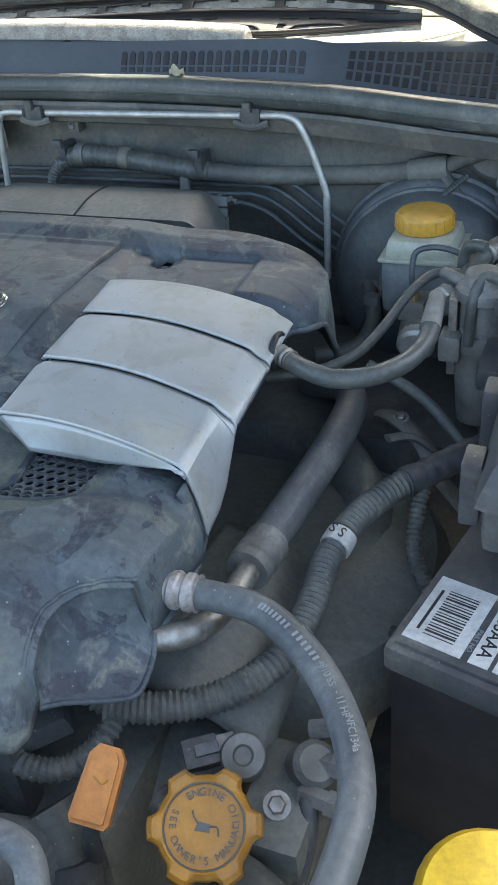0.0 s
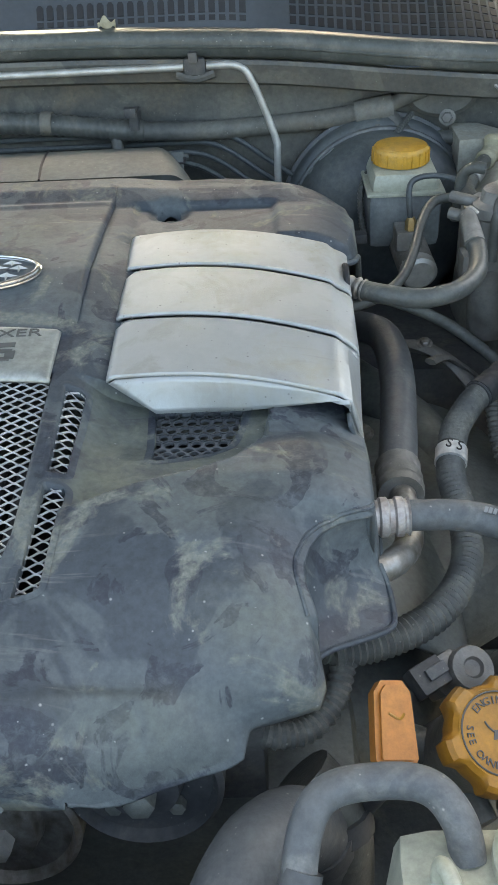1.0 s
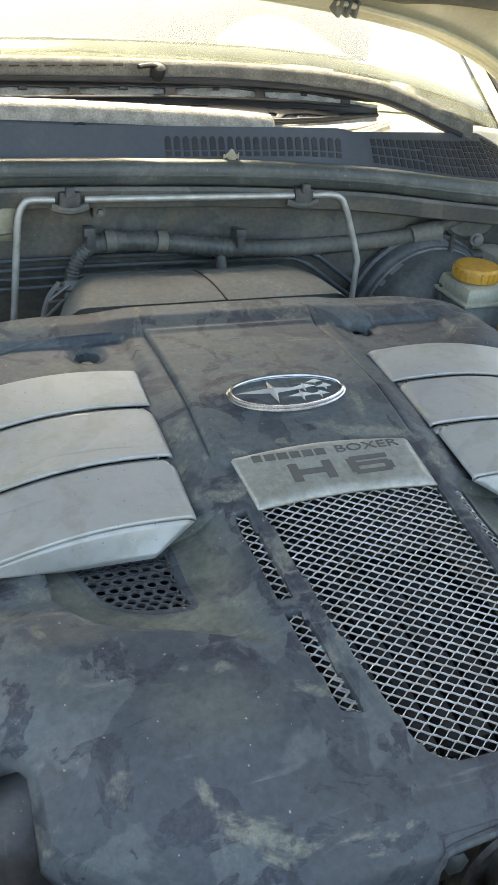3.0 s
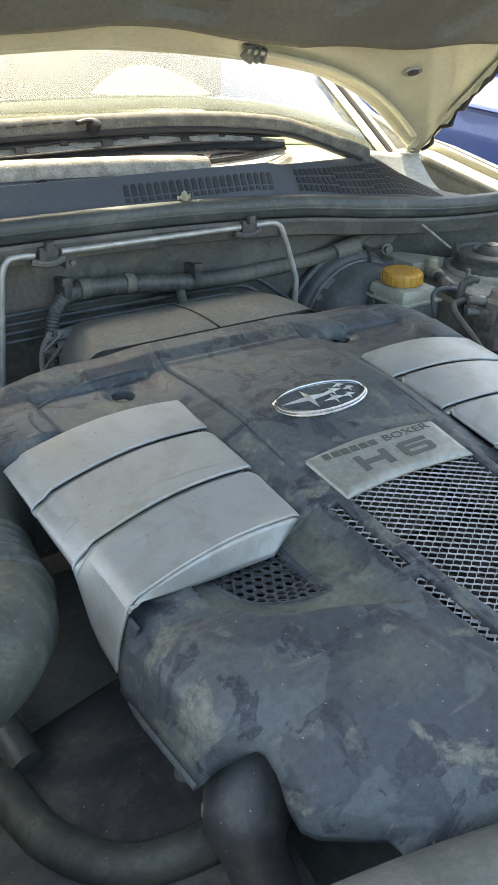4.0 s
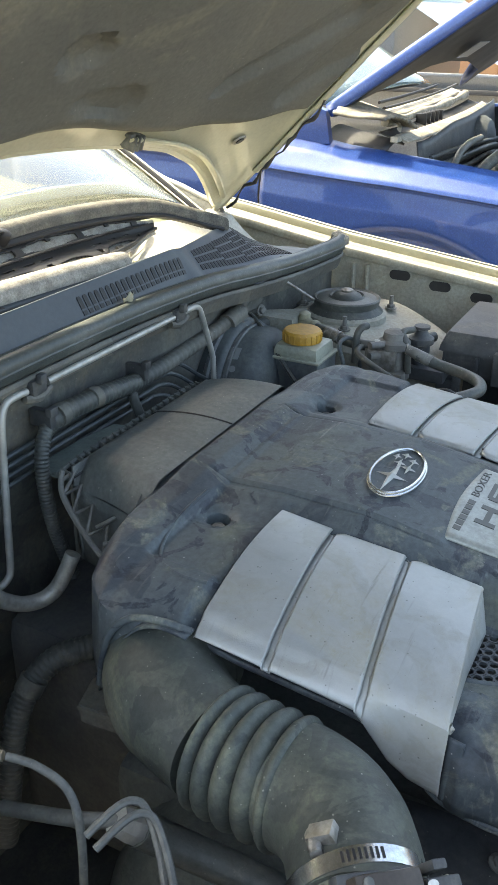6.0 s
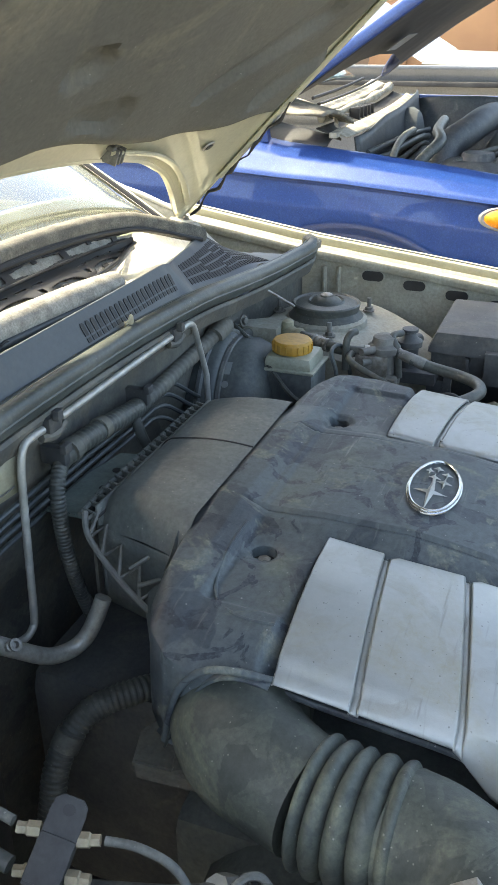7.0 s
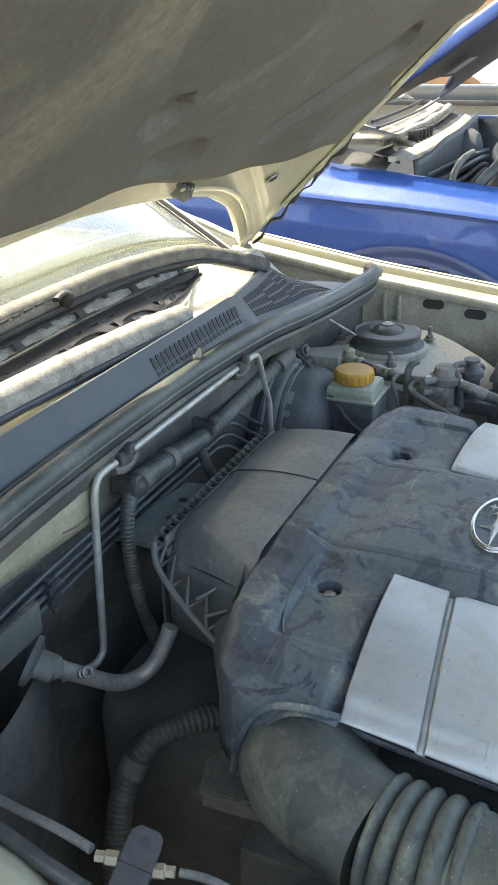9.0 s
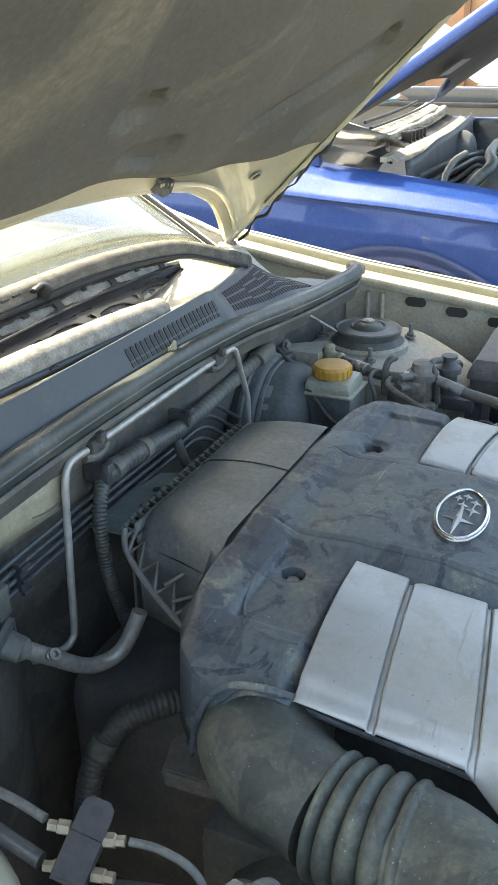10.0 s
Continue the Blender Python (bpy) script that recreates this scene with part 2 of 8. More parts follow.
BLUE = mat("blue_metallic_paint", (0.011, 0.043, 0.195), 0.34, 0.2, col2=(0.028, 0.080, 0.275), scale=420, mix=(0.50, 0.70), coat=0.7, dust=(0.040, 0.090, 0.255), dscale=25, dmix=(0.5, 0.9))
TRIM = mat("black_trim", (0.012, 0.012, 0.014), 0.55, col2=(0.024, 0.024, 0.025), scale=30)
GROUND = mat("dusty_asphalt", (0.16, 0.15, 0.135), 0.9, col2=(0.24, 0.225, 0.20), scale=3, dust=(0.33, 0.31, 0.27), dscale=40, bump=0.6, bscale=120)
DASHPALE = mat("bleached_dash_plastic", (0.150, 0.165, 0.115), 0.85, col2=(0.135, 0.148, 0.104), scale=9, bump=0.1, bscale=160)
COPPER = mat("brass", (0.55, 0.42, 0.2), 0.4, 0.8, col2=(0.4, 0.3, 0.15), scale=60)
RUST = mat("rusty_rod", (0.17, 0.14, 0.10), 0.42, 0.7, col2=(0.20, 0.12, 0.05), scale=40, bump=0.3, bscale=250)
CLOTH = mat("dusty_beige", (0.24, 0.215, 0.165), 0.8, col2=(0.14, 0.128, 0.105), scale=22, mix=(0.44, 0.56), bump=0.3, bscale=120)
WHITECAR = mat("pale_car_paint", (0.21, 0.21, 0.20), 0.3, coat=0.4, col2=(0.18, 0.18, 0.175), scale=3)
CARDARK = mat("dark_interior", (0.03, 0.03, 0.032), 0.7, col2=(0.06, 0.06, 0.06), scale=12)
AMBER = mat("amber_lens", (0.85, 0.28, 0.02), 0.2, coat=0.5, col2=(0.7, 0.2, 0.01), scale=50)


def glass_mat(name, dusty, col=(0.55, 0.58, 0.52)):
    """Window glass with a film of dust."""
    m = bpy.data.materials.new(name)
    m.use_nodes = True
    n, l = m.node_tree.nodes, m.node_tree.links
    b = n["Principled BSDF"]
    b.inputs["Roughness"].default_value = 0.04
    b.inputs["IOR"].default_value = 1.45
    geo = n.new("ShaderNodeNewGeometry")
    t = n.new("ShaderNodeTexNoise")
    t.inputs["Scale"].default_value, t.inputs["Detail"].default_value = 9, 9
    l.new(geo.outputs["Position"], t.inputs["Vector"])
    r = n.new("ShaderNodeMapRange")
    r.inputs["From Min"].default_value, r.inputs["From Max"].default_value = 0.3, 0.75
    r.inputs["To Min"].default_value, r.inputs["To Max"].default_value = 1 - dusty * 0.6, 1 - dusty
    l.new(t.outputs["Fac"], r.inputs["Value"])
    l.new(r.outputs["Result"], b.inputs["Transmission Weight"])
    b.inputs["Base Color"].default_value = (*col, 1)
    return m


GLASS = glass_mat("dusty_windshield_glass", 0.075, (0.80, 0.83, 0.74))
HAZEGLASS = glass_mat("hazed_glass", 0.42, (0.40, 0.50, 0.50))
CLEARGLASS = glass_mat("car_window_glass", 0.2, (0.75, 0.8, 0.8))


# ---- mesh helpers ----
def smooth(ob, angle=40):
    me = ob.data
    for p in me.polygons:
        p.use_smooth = True
    me.set_sharp_from_angle(angle=radians(angle))
    return ob


def thing(name, at, label, category, group="", kind=""):
    ob = new(name)
    ob.empty_display_size = 0.02
    ob.location = at
    return tagged(ob, label, category, group, kind)


def part(name, bm, material, parent=None, label="", angle=40, bevel=0.0, thick=0.0):
    """Links a bmesh, in world places, as one mesh object under parent."""
    bmesh.ops.recalc_face_normals(bm, faces=bm.faces)
    me = bpy.data.meshes.new(name)
    bm.to_mesh(me)
    bm.free()
    me.materials.append(material)
    ob = new(name, me)
    if parent:
        ob.parent = parent
        root = parent
        while root.parent:
            root = root.parent
        ob.matrix_parent_inverse = Matrix.Translation(root.location).inverted() if parent == root else Matrix.Identity(4)
    if thick:
        s = ob.modifiers.new("thick", "SOLIDIFY")
        s.thickness, s.offset = thick, -1
    if bevel:
        b = ob.modifiers.new("bevel", "BEVEL")
        b.width, b.segments, b.limit_method = bevel, 2, "ANGLE"
    smooth(ob, angle)
    return tagged(ob, label) if label else ob


def solo(name, bm, material, label, category, group="", kind="", **k):
    """A thing of one mesh."""
    return tagged(part(name, bm, material, **k), label, category, group, kind)


def curve_pts(pts, n=8):
    """A smooth line through the given places."""
    p = [Vector(q) for q in pts]
    if len(p) == 2:
        return [p[0].lerp(p[1], i / n) for i in range(n + 1)]
    out = []
    for i in range(len(p) - 1):
        a, b, c, d = p[max(i - 1, 0)], p[i], p[i + 1], p[min(i + 2, len(p) - 1)]
        for j in range(n):
            t = j / n
            out.append(0.5 * ((2 * b) + (c - a) * t + (2 * a - 5 * b + 4 * c - d) * t * t + (3 * b - a - 3 * c + d) * t ** 3))
    return out + [p[-1]]


def tube(pts, r, seg=14, n=8, bm=None, rib=0.0, pitch=0.006, raw=False, flat=1.0):
    """A round tube along a smooth line; r a radius or a function of the share of the way; rib: corrugation depth."""
    bm = bm or bmesh.new()
    line = [Vector(q) for q in pts] if raw else curve_pts(pts, n)
    if rib:
        length = sum((b - a).length for a, b in zip(line, line[1:]))
        m = max(8, int(length / pitch * 4))
        acc = [0]
        for a, b in zip(line, line[1:]):
            acc.append(acc[-1] + (b - a).length)
        dense, k = [], 0
        for i in range(m + 1):
            s = length * i / m
            while k < len(acc) - 2 and acc[k + 1] < s:
                k += 1
            dense.append(line[k].lerp(line[k + 1], (s - acc[k]) / max(acc[k + 1] - acc[k], 1e-9)))
        line = dense
    rings, up = [], Vector((0.13, 0.21, 1)).normalized()
    for i, p in enumerate(line):
        d = (line[min(i + 1, len(line) - 1)] - line[max(i - 1, 0)]).normalized()
        side = d.cross(up)
        if side.length < 1e-4:
            side = d.orthogonal()
        side.normalize()
        up = side.cross(d).normalized()
        rr = r(i / (len(line) - 1)) if callable(r) else r
        if rib:
            rr += rib * (0.5 if i % 4 == 0 else -0.5 if i % 4 == 2 else 0)
        rings.append([bm.verts.new(p + rr * (math.cos(a) * side + flat * math.sin(a) * up)) for a in (2 * math.pi * k / seg for k in range(seg))])
    for a, b in zip(rings, rings[1:]):
        for k in range(seg):
            bm.faces.new((a[k], a[(k + 1) % seg], b[(k + 1) % seg], b[k]))
    bm.faces.new(rings[0][::-1]), bm.faces.new(rings[-1])
    return bm


def lathe(profile, m, seg=28, bm=None, wave=None):
    """Turns (radius, height) pairs round the z axis of the pose m."""
    bm = bm or bmesh.new()
    rings = []
    for r, h in profile:
        rings.append([bm.verts.new(m @ Vector(((r * (wave(2 * math.pi * k / seg, r) if wave else 1)) * math.cos(2 * math.pi * k / seg),
                                                (r * (wave(2 * math.pi * k / seg, r) if wave else 1)) * math.sin(2 * math.pi * k / seg), h))) for k in range(seg)])
    for a, b in zip(rings, rings[1:]):
        for k in range(seg):
            bm.faces.new((a[k], a[(k + 1) % seg], b[(k + 1) % seg], b[k]))
    bm.faces.new(rings[0][::-1]), bm.faces.new(rings[-1])
    return bm


def axis(at, way):
    """A pose at a place whose z points along way."""
    return Matrix.Translation(at) @ Vector(way).to_track_quat("Z", "Y").to_matrix().to_4x4()


def block(x0, x1, y0, y1, z0, z1, bev=0.003, bm=None, m=Matrix.Identity(4), taper=0.0):
    """A box with bevelled edges; taper draws in its top."""
    bm = bm or bmesh.new()
    t = taper
    v = [bm.verts.new(m @ Vector(c)) for c in ((x0, y0, z0), (x1, y0, z0), (x1, y1, z0), (x0, y1, z0),
                                               (x0 + t, y0 + t, z1), (x1 - t, y0 + t, z1), (x1 - t, y1 - t, z1), (x0 + t, y1 - t, z1))]
    fs = [bm.faces.new([v[i] for i in f]) for f in ((3, 2, 1, 0), (4, 5, 6, 7), (0, 1, 5, 4), (1, 2, 6, 5), (2, 3, 7, 6), (3, 0, 4, 7))]
    if bev:
        es = list({e for f in fs for e in f.edges})
        bmesh.ops.bevel(bm, geom=es, offset=bev, segments=2, affect="EDGES", profile=0.6)
    return bm


def sheet(f, nu, nv, bm=None, keep=None):
    """A surface f(u, v), u and v from 0 to 1."""
    bm = bm or bmesh.new()
    g = [[bm.verts.new(f(i / nu, j / nv)) for j in range(nv + 1)] for i in range(nu + 1)]
    for i in range(nu):
        for j in range(nv):
            if keep is None or keep((i + 0.5) / nu, (j + 0.5) / nv):
                bm.faces.new((g[i][j], g[i + 1][j], g[i + 1][j + 1], g[i][j + 1]))
    loose = [v for v in bm.verts if not v.link_faces]
    bmesh.ops.delete(bm, geom=loose, context="VERTS")
    return bm


def prism(outline, z0, z1, bm=None, m=Matrix.Identity(4), bev=0.0):
    """An upright slab with the given outline."""
    bm = bm or bmesh.new()
    lo = [bm.verts.new(m @ Vector((x, y, z0))) for x, y in outline]
    hi = [bm.verts.new(m @ Vector((x, y, z1))) for x, y in outline]
    n = len(outline)
    top = bm.faces.new(hi)
    bm.faces.new(lo[::-1])
    for i in range(n):
        bm.faces.new((lo[i], lo[(i + 1) % n], hi[(i + 1) % n], hi[i]))
    if bev:
        bmesh.ops.bevel(bm, geom=list(top.edges), offset=bev, segments=2, affect="EDGES")
    return bm


def letters(body, size, m, material, parent, name="lettering", depth=0.0004, label="", bend=None):
    """Raised letters in the built-in font, centred on the pose m."""
    c = bpy.data.curves.new(name, "FONT")
    c.body, c.size, c.extrude, c.align_x, c.align_y = body, size, depth, "CENTER", "CENTER"
    c.resolution_u = 3
    tmp = bpy.data.objects.new(name, c)
    scene.collection.objects.link(tmp)
    bpy.context.view_layer.update()
    me = bpy.data.meshes.new_from_object(tmp)
    bpy.data.objects.remove(tmp)
    bm = bmesh.new()
    bm.from_mesh(me)
    for v in bm.verts:
        v.co = m @ (bend(v.co) if bend else v.co)
    bpy.data.meshes.remove(me)
    return part(name, bm, material, parent, label)


def interp(x, table):
    if x <= table[0][0]:
        return table[0][1]
    for (a, p), (b, q) in zip(table, table[1:]):
        if x <= b:
            return p + (q - p) * (x - a) / (b - a)
    return table[-1][1]


def step(x, a, b):
    t = min(1, max(0, (x - a) / (b - a)))
    return t * t * (3 - 2 * t)


def bolt(at, way, r, parent, material=None, name="bolt"):
    """A hexagon bolt with a washer."""
    bm = lathe([(r * 1.5, 0), (r * 1.5, r * 0.3)], axis(at, way), 16)
    lathe([(r, r * 0.25), (r, r * 1.0), (r * 0.8, r * 1.15)], axis(at, way), 6, bm)
    return part(name, bm, material or STEEL, parent, angle=25)


# ---- ground and body shell ----
def build_ground():
    bm = bmesh.new()
    g = [[bm.verts.new((-60 + 5 * i, -60 + 5 * j, 0)) for j in range(25)] for i in range(25)]
    for i in range(24):
        for j in range(24):
            bm.faces.new((g[i][j], g[i + 1][j], g[i + 1][j + 1], g[i][j + 1]))
    solo("ground", bm, GROUND, "dusty grey asphalt yard in full sun", "ground", kind="structure")


def build_firewall():
    def f(u, v):
        x = -0.70 + 1.40 * u
        z = 0.30 + (0.66 - 0.052 * step(abs(x), 0.30, 0.50)) * v
        y = 0.468 + 0.004 * math.sin(x * 19) * step(z, 0.6, 0.85) - 0.03 * step(abs(x), 0.45, 0.66)
        y += 0.03 * step(z, 0.84, 0.70) if z < 0.84 else 0
        return Vector((x, y, z))
    solo("wall_firewall", sheet(f, 60, 30), FIREWALL, "dusty dark painted steel firewall behind the engine", "firewall", kind="structure", thick=0.004)
    # bay floor far below, and the front carrier
    solo("floor", block(-0.72, 0.72, -0.62, 0.5, 0.28, 0.30, 0), DARKENG, "dark oily undertray below the engine", "undertray", kind="structure")


SEAL = [(-0.74, 0.395, 0.930), (-0.55, 0.415, 0.955), (-0.30, 0.430, 0.972), (0.0, 0.436, 0.972), (0.22, 0.432, 0.964),
        (0.36, 0.428, 0.950), (0.48, 0.424, 0.939), (0.58, 0.418, 0.935), (0.635, 0.408, 0.938), (0.655, 0.408, 0.942)]


def build_seal():
    line = curve_pts(SEAL, 8)
    bm = bmesh.new()
    prof = [(0.010, -0.004), (0.006, 0.006), (-0.002, 0.010), (-0.011, 0.007), (-0.014, -0.002), (-0.012, -0.014), (-0.006, -0.019), (0.008, -0.016)]
    rings = [[bm.verts.new(p + Vector((0, a, b))) for a, b in prof] for p in line]
    for a, b in zip(rings, rings[1:]):
        for k in range(len(prof)):
            bm.faces.new((a[k], a[(k + 1) % len(prof)], b[(k + 1) % len(prof)], b[k]))
    bm.faces.new(rings[0]), bm.faces.new(rings[-1][::-1])
    seal = thing("hood_seal", (0, 0.43, 0.97), "long black rubber hood seal on the cowl edge", "rubber seal")
    part("bulb", bm, SEALRUBBER, seal, angle=60)
    part("lip", tube([p + Vector((0, -0.0125, -0.006)) for p in line], 0.0022, 8, 1, raw=True), SEALRUBBER, seal)
    part("top_bead", tube([p + Vector((0, 0.006, 0.0055)) for p in line], 0.0024, 8, 1, raw=True), SEALRUBBER, seal)
    # folded end of the seal
    solo("seal_end_clip", block(-0.010, 0.010, -0.016, 0.014, -0.007, 0.009, 0.004, m=pose(0.657, 0.408, 0.942, 18, -14, -30)), FOAM,
         "bent pale sheet bracket at the end of the hood seal", "bracket")
    # steel gutter under the seal
    line2 = [p + Vector((0, 0, 0)) for p in line]
    prof2 = [(0.012, -0.018), (-0.008, -0.020), (-0.010, -0.024), (-0.002, -0.044), (0.016, -0.050), (0.030, -0.050)]
    bm = bmesh.new()
    rings = [[bm.verts.new(p + Vector((0, a, b))) for a, b in prof2] for p in line2]
    for a, b in zip(rings, rings[1:]):
        for k in range(len(prof2) - 1):
            bm.faces.new((a[k], a[k + 1], b[k + 1], b[k]))
    solo("cowl_gutter", bm, FIREWALL, "dusty painted steel lip under the hood seal", "body panel", kind="structure", thick=0.002)


def cowl_front(x):
    """Line along the lower front edge of the cowl panel."""
    return Vector((x, 0.444 - 0.010 * step(x, 0.40, 0.66) - 0.02 * step(-x, 0.3, 0.7), 0.980 - 0.030 * step(x, 0.15, 0.45) - 0.020 * step(x, 0.42, 0.60) - 0.03 * step(-x, 0.3, 0.7)))


def cowl_back(x):
    y = interp(x, ((-0.7, 0.441), (-0.3, 0.461), (0.20, 0.461), (0.232, 0.467), (0.34, 0.487), (0.44, 0.514), (0.50, 0.531), (0.55, 0.522), (0.60, 0.492), (0.66, 0.486)))
    z = interp(x, ((-0.7, 0.991), (-0.3, 1.011), (0.20, 1.011), (0.216, 1.009), (0.232, 1.005), (0.34, 1.001), (0.44, 0.995), (0.475, 0.982), (0.524, 0.958), (0.56, 0.942), (0.60, 0.930), (0.66, 0.928)))
    return Vector((x, y, z))


def build_cowl():
    cowl = thing("cowl_panel", (0, 0.45, 0.98), "dark grey plastic cowl panel with rows of slots", "cowl panel")
    span = lambda u: -0.70 + 1.31 * u

    def f(u, v):
        p = cowl_front(span(u)).lerp(cowl_back(span(u)), v)
        # a step where the slotted bay ends
        p.y -= 0.003 * step(0.228 - abs(p.x - 0.228), 0.205, 0.225)
        return p
    part("panel", sheet(lambda u, v: f(u, v - 0.55 * (1 - step(span(u), 0.36, 0.50)) * (1 - v)), 200, 12), COWL, cowl)
    bm = sheet(lambda u, v: cowl_back(span(u)) + Vector((0, 0.013 * v, -0.008 * v * v)), 120, 3)
    part("top_lip", bm, COWL, cowl, thick=0.003)
    up = lambda x, v: f((x + 0.70) / 1.31, v)

    def slot(x, v0, v1, w, round_top):
        a, b, s = up(x, v0), up(x, v1), (up(x + w, 0.3) - up(x - w, 0.3)) / 2
        nrm = (b - a).cross(s).normalized()
        if nrm.y > 0:
            nrm = -nrm
        loop = [a - s, a + s, b + s]
        if round_top:
            loop += [b + s * 0.5 + (b - a).normalized() * w * 0.8, b - s * 0.5 + (b - a).normalized() * w * 0.8]
        loop.append(b - s)
        bm = bmesh.new()
        top = [bm.verts.new(q + nrm * 0.0009) for q in loop]
        low = [bm.verts.new(q - nrm * 0.0005) for q in loop]
        bm.faces.new(top)
        for k in range(len(loop)):
            bm.faces.new((top[k], top[k - 1], low[k - 1], low[k]))
        part("slot", bm, TRIM, cowl)

    # long slots over a row of square ones
    for i in range(21):
        x = -0.006 + i * 0.0106
        slot(x, 0.26, 0.60, 0.0034, True)
        slot(x, 0.05, 0.20, 0.0034, False)
    # fine grid on the turned end, standing in rows
    for i in range(30):
        x = 0.258 + i * 0.0098
        if x > 0.545:
            break
        rows = 3 if x < 0.33 else 4 if x < 0.40 else 6
        v1 = 0.78 if x < 0.44 else 0.88
        for r in range(rows):
            slot(x, 0.06 + v1 / rows * r, 0.06 + v1 / rows * (r + 0.76), 0.0033, False)
    # smooth end cap turned down beside the hinge
    part("end_cap", sheet(lambda u, v: Vector((0.445 + 0.15 * u, 0.520 + 0.018 * math.sin(math.pi * u) + 0.030 * v, 0.990 - 0.064 * u ** 1.2 - 0.045 * v * v)), 24, 8), COWL, cowl, thick=0.003)
    # leaf caught on the slots
    bm = bmesh.new()
    sheet(lambda u, v: Vector((0.056 + 0.018 * u, 0.4375 - 0.004 * math.sin(3 * u), 0.9795 + 0.0105 * v * (0.45 + 0.55 * math.sin(math.pi * (0.15 + 0.7 * u))) + 0.003 * math.sin(9 * u + 4 * v))), 10, 8, bm)
    solo("dry_leaf", bm, STICKER, "crumpled pale dry leaf caught on the cowl slots", "leaf", thick=0.0008)


def build_windshield():
    base = lambda x: Vector((x, 0.602 + 0.050 * (abs(x) / 0.62) ** 3, 1.050 - 0.098 * (abs(x) / 0.62) ** 2.6))
    ws = thing("windshield", (0, 0.62, 1.02), "dusty sunlit windshield with a dusty rubber lower edge", "windshield")
    f = lambda u, v: base(-0.625 + 1.25 * u) + Vector(((-0.625 + 1.25 * u) * -0.10 * v * v, 0.78 * v + 0.05 * (2 * u - 1) ** 2 * v, 0.40 * v + 0.03 * math.sin(math.pi * v) + 0.02 * (2 * u - 1) ** 2 * v))
    ob = part("pane", sheet(f, 32, 16), GLASS, ws, thick=0.005)
    ob.visible_shadow = False
    # broad dusty strip along the foot of the glass, with a dark underside
    line = curve_pts([(-0.64, 0.548, 1.000), (-0.45, 0.572, 1.032), (-0.20, 0.585, 1.050), (0.05, 0.585, 1.053), (0.20, 0.578, 1.050), (0.298, 0.562, 1.042), (0.345, 0.543, 1.030), (0.385, 0.520, 1.015), (0.425, 0.504, 1.002)], 8)
    prof = [(0.018, 0.006), (0.008, 0.009), (-0.004, 0.008), (-0.009, 0.003), (-0.010, -0.010), (-0.005, -0.017), (0.010, -0.016)]
    bm = bmesh.new()
    rings = []
    for i, p in enumerate(line):
        d = (line[min(i + 1, len(line) - 1)] - line[max(i - 1, 0)]).normalized()
        side = Vector((-d.y, d.x, 0)).normalized()
        k = 1.0 if i < len(line) - 6 else 0.75 + 0.04 * (len(line) - i)
        rings.append([bm.verts.new(p + side * a * k + Vector((0, 0, b * k))) for a, b in prof])
    for a, b in zip(rings, rings[1:]):
        for k in range(len(prof)):
            bm.faces.new((a[k], a[(k + 1) % len(prof)], b[(k + 1) % len(prof)], b[k]))
    bm.faces.new(rings[0]), bm.faces.new(rings[-1][::-1])
    part("rubber_edge", bm, STRIP, ws, "dusty rubber strip", angle=50)
    # black tube stands in for the shade below the strip
    part("strip_shadow_gap", tube([p + Vector((0, -0.012, -0.013)) for p in line[8:-4]], 0.0035, 8, 1, raw=True), TRIM, ws, "black line put in for the shade under the strip")
    for s in (-1, 1):
        side = lambda o, h, v: f(0.5 + 0.5 * s, v) + Vector((s * o, 0, h))
        vs = (0.0, 0.06, 0.12, 0.2, 0.3, 0.45, 0.6, 0.8, 1.0)
        p = solo("windshield_pillar", tube([side(0.018, -0.004, v) for v in vs], 0.0085, 10, 4), CREAM, "cream painted pillar beside the windshield", "body panel", kind="structure")
        part("glass_rubber", tube([side(0.005, 0.004, v) for v in vs], 0.0050, 8, 4), TRIM, p)
        part("dusty_border", sheet(lambda u, v: f(0.5 + s * (0.497 - 0.042 * u), v) + Vector((0, -0.0012, 0.0024)), 6, 30), PALELEDGE, p, "dusty printed glass border")
        # rear end of the fender edge, rising beside the pillar
        back = curve_pts([(s * 0.690, 0.655, 0.972), (s * 0.676, 0.685, 0.982), (s * 0.670, 0.73, 1.000), (s * 0.668, 0.785, 1.018), (s * 0.664, 0.86, 1.062)], 6)
        part("fender_tail", tube(back, 0.0048, 8, 1, raw=True), PANELSUNLIT, p, "folded edge whitened for the sunlight on it")
        part("tail_wall", sheet(lambda u, v: back[min(len(back) - 1, int(u * (len(back) - 1) + 0.5))] + Vector((-s * 0.020 * v, -0.004 * v, -0.002 - 0.060 * v)), len(back) - 1, 4), APRON, p, thick=0.002)
    roof = sheet(lambda u, v: Vector((-0.58 + 1.16 * u, 1.42 + 1.9 * v, 1.47 + 0.05 * math.sin(math.pi * u) + 0.06 * math.sin(math.pi * v))), 12, 12)
    solo("car_roof", roof, CREAM, "cream painted car roof", "car roof", kind="structure", thick=0.02)
    # dashboard with its instrument hood, and a dark cabin
    dash = thing("dashboard", (0, 0.9, 1.0), "sun-bleached dashboard top under the windshield", "dashboard")
    base_z = lambda x, y: 0.973 + 0.070 * (y - 0.66) - 0.016 * (x / 0.55) ** 2
    part("top", sheet(lambda u, v: Vector((-0.60 + 1.2 * u, 0.66 + 0.38 * v, base_z(-0.60 + 1.2 * u, 0.66 + 0.38 * v) - 0.05 * step(v, 0.95, 1.0))), 20, 20), DASHPALE, dash, thick=0.01)
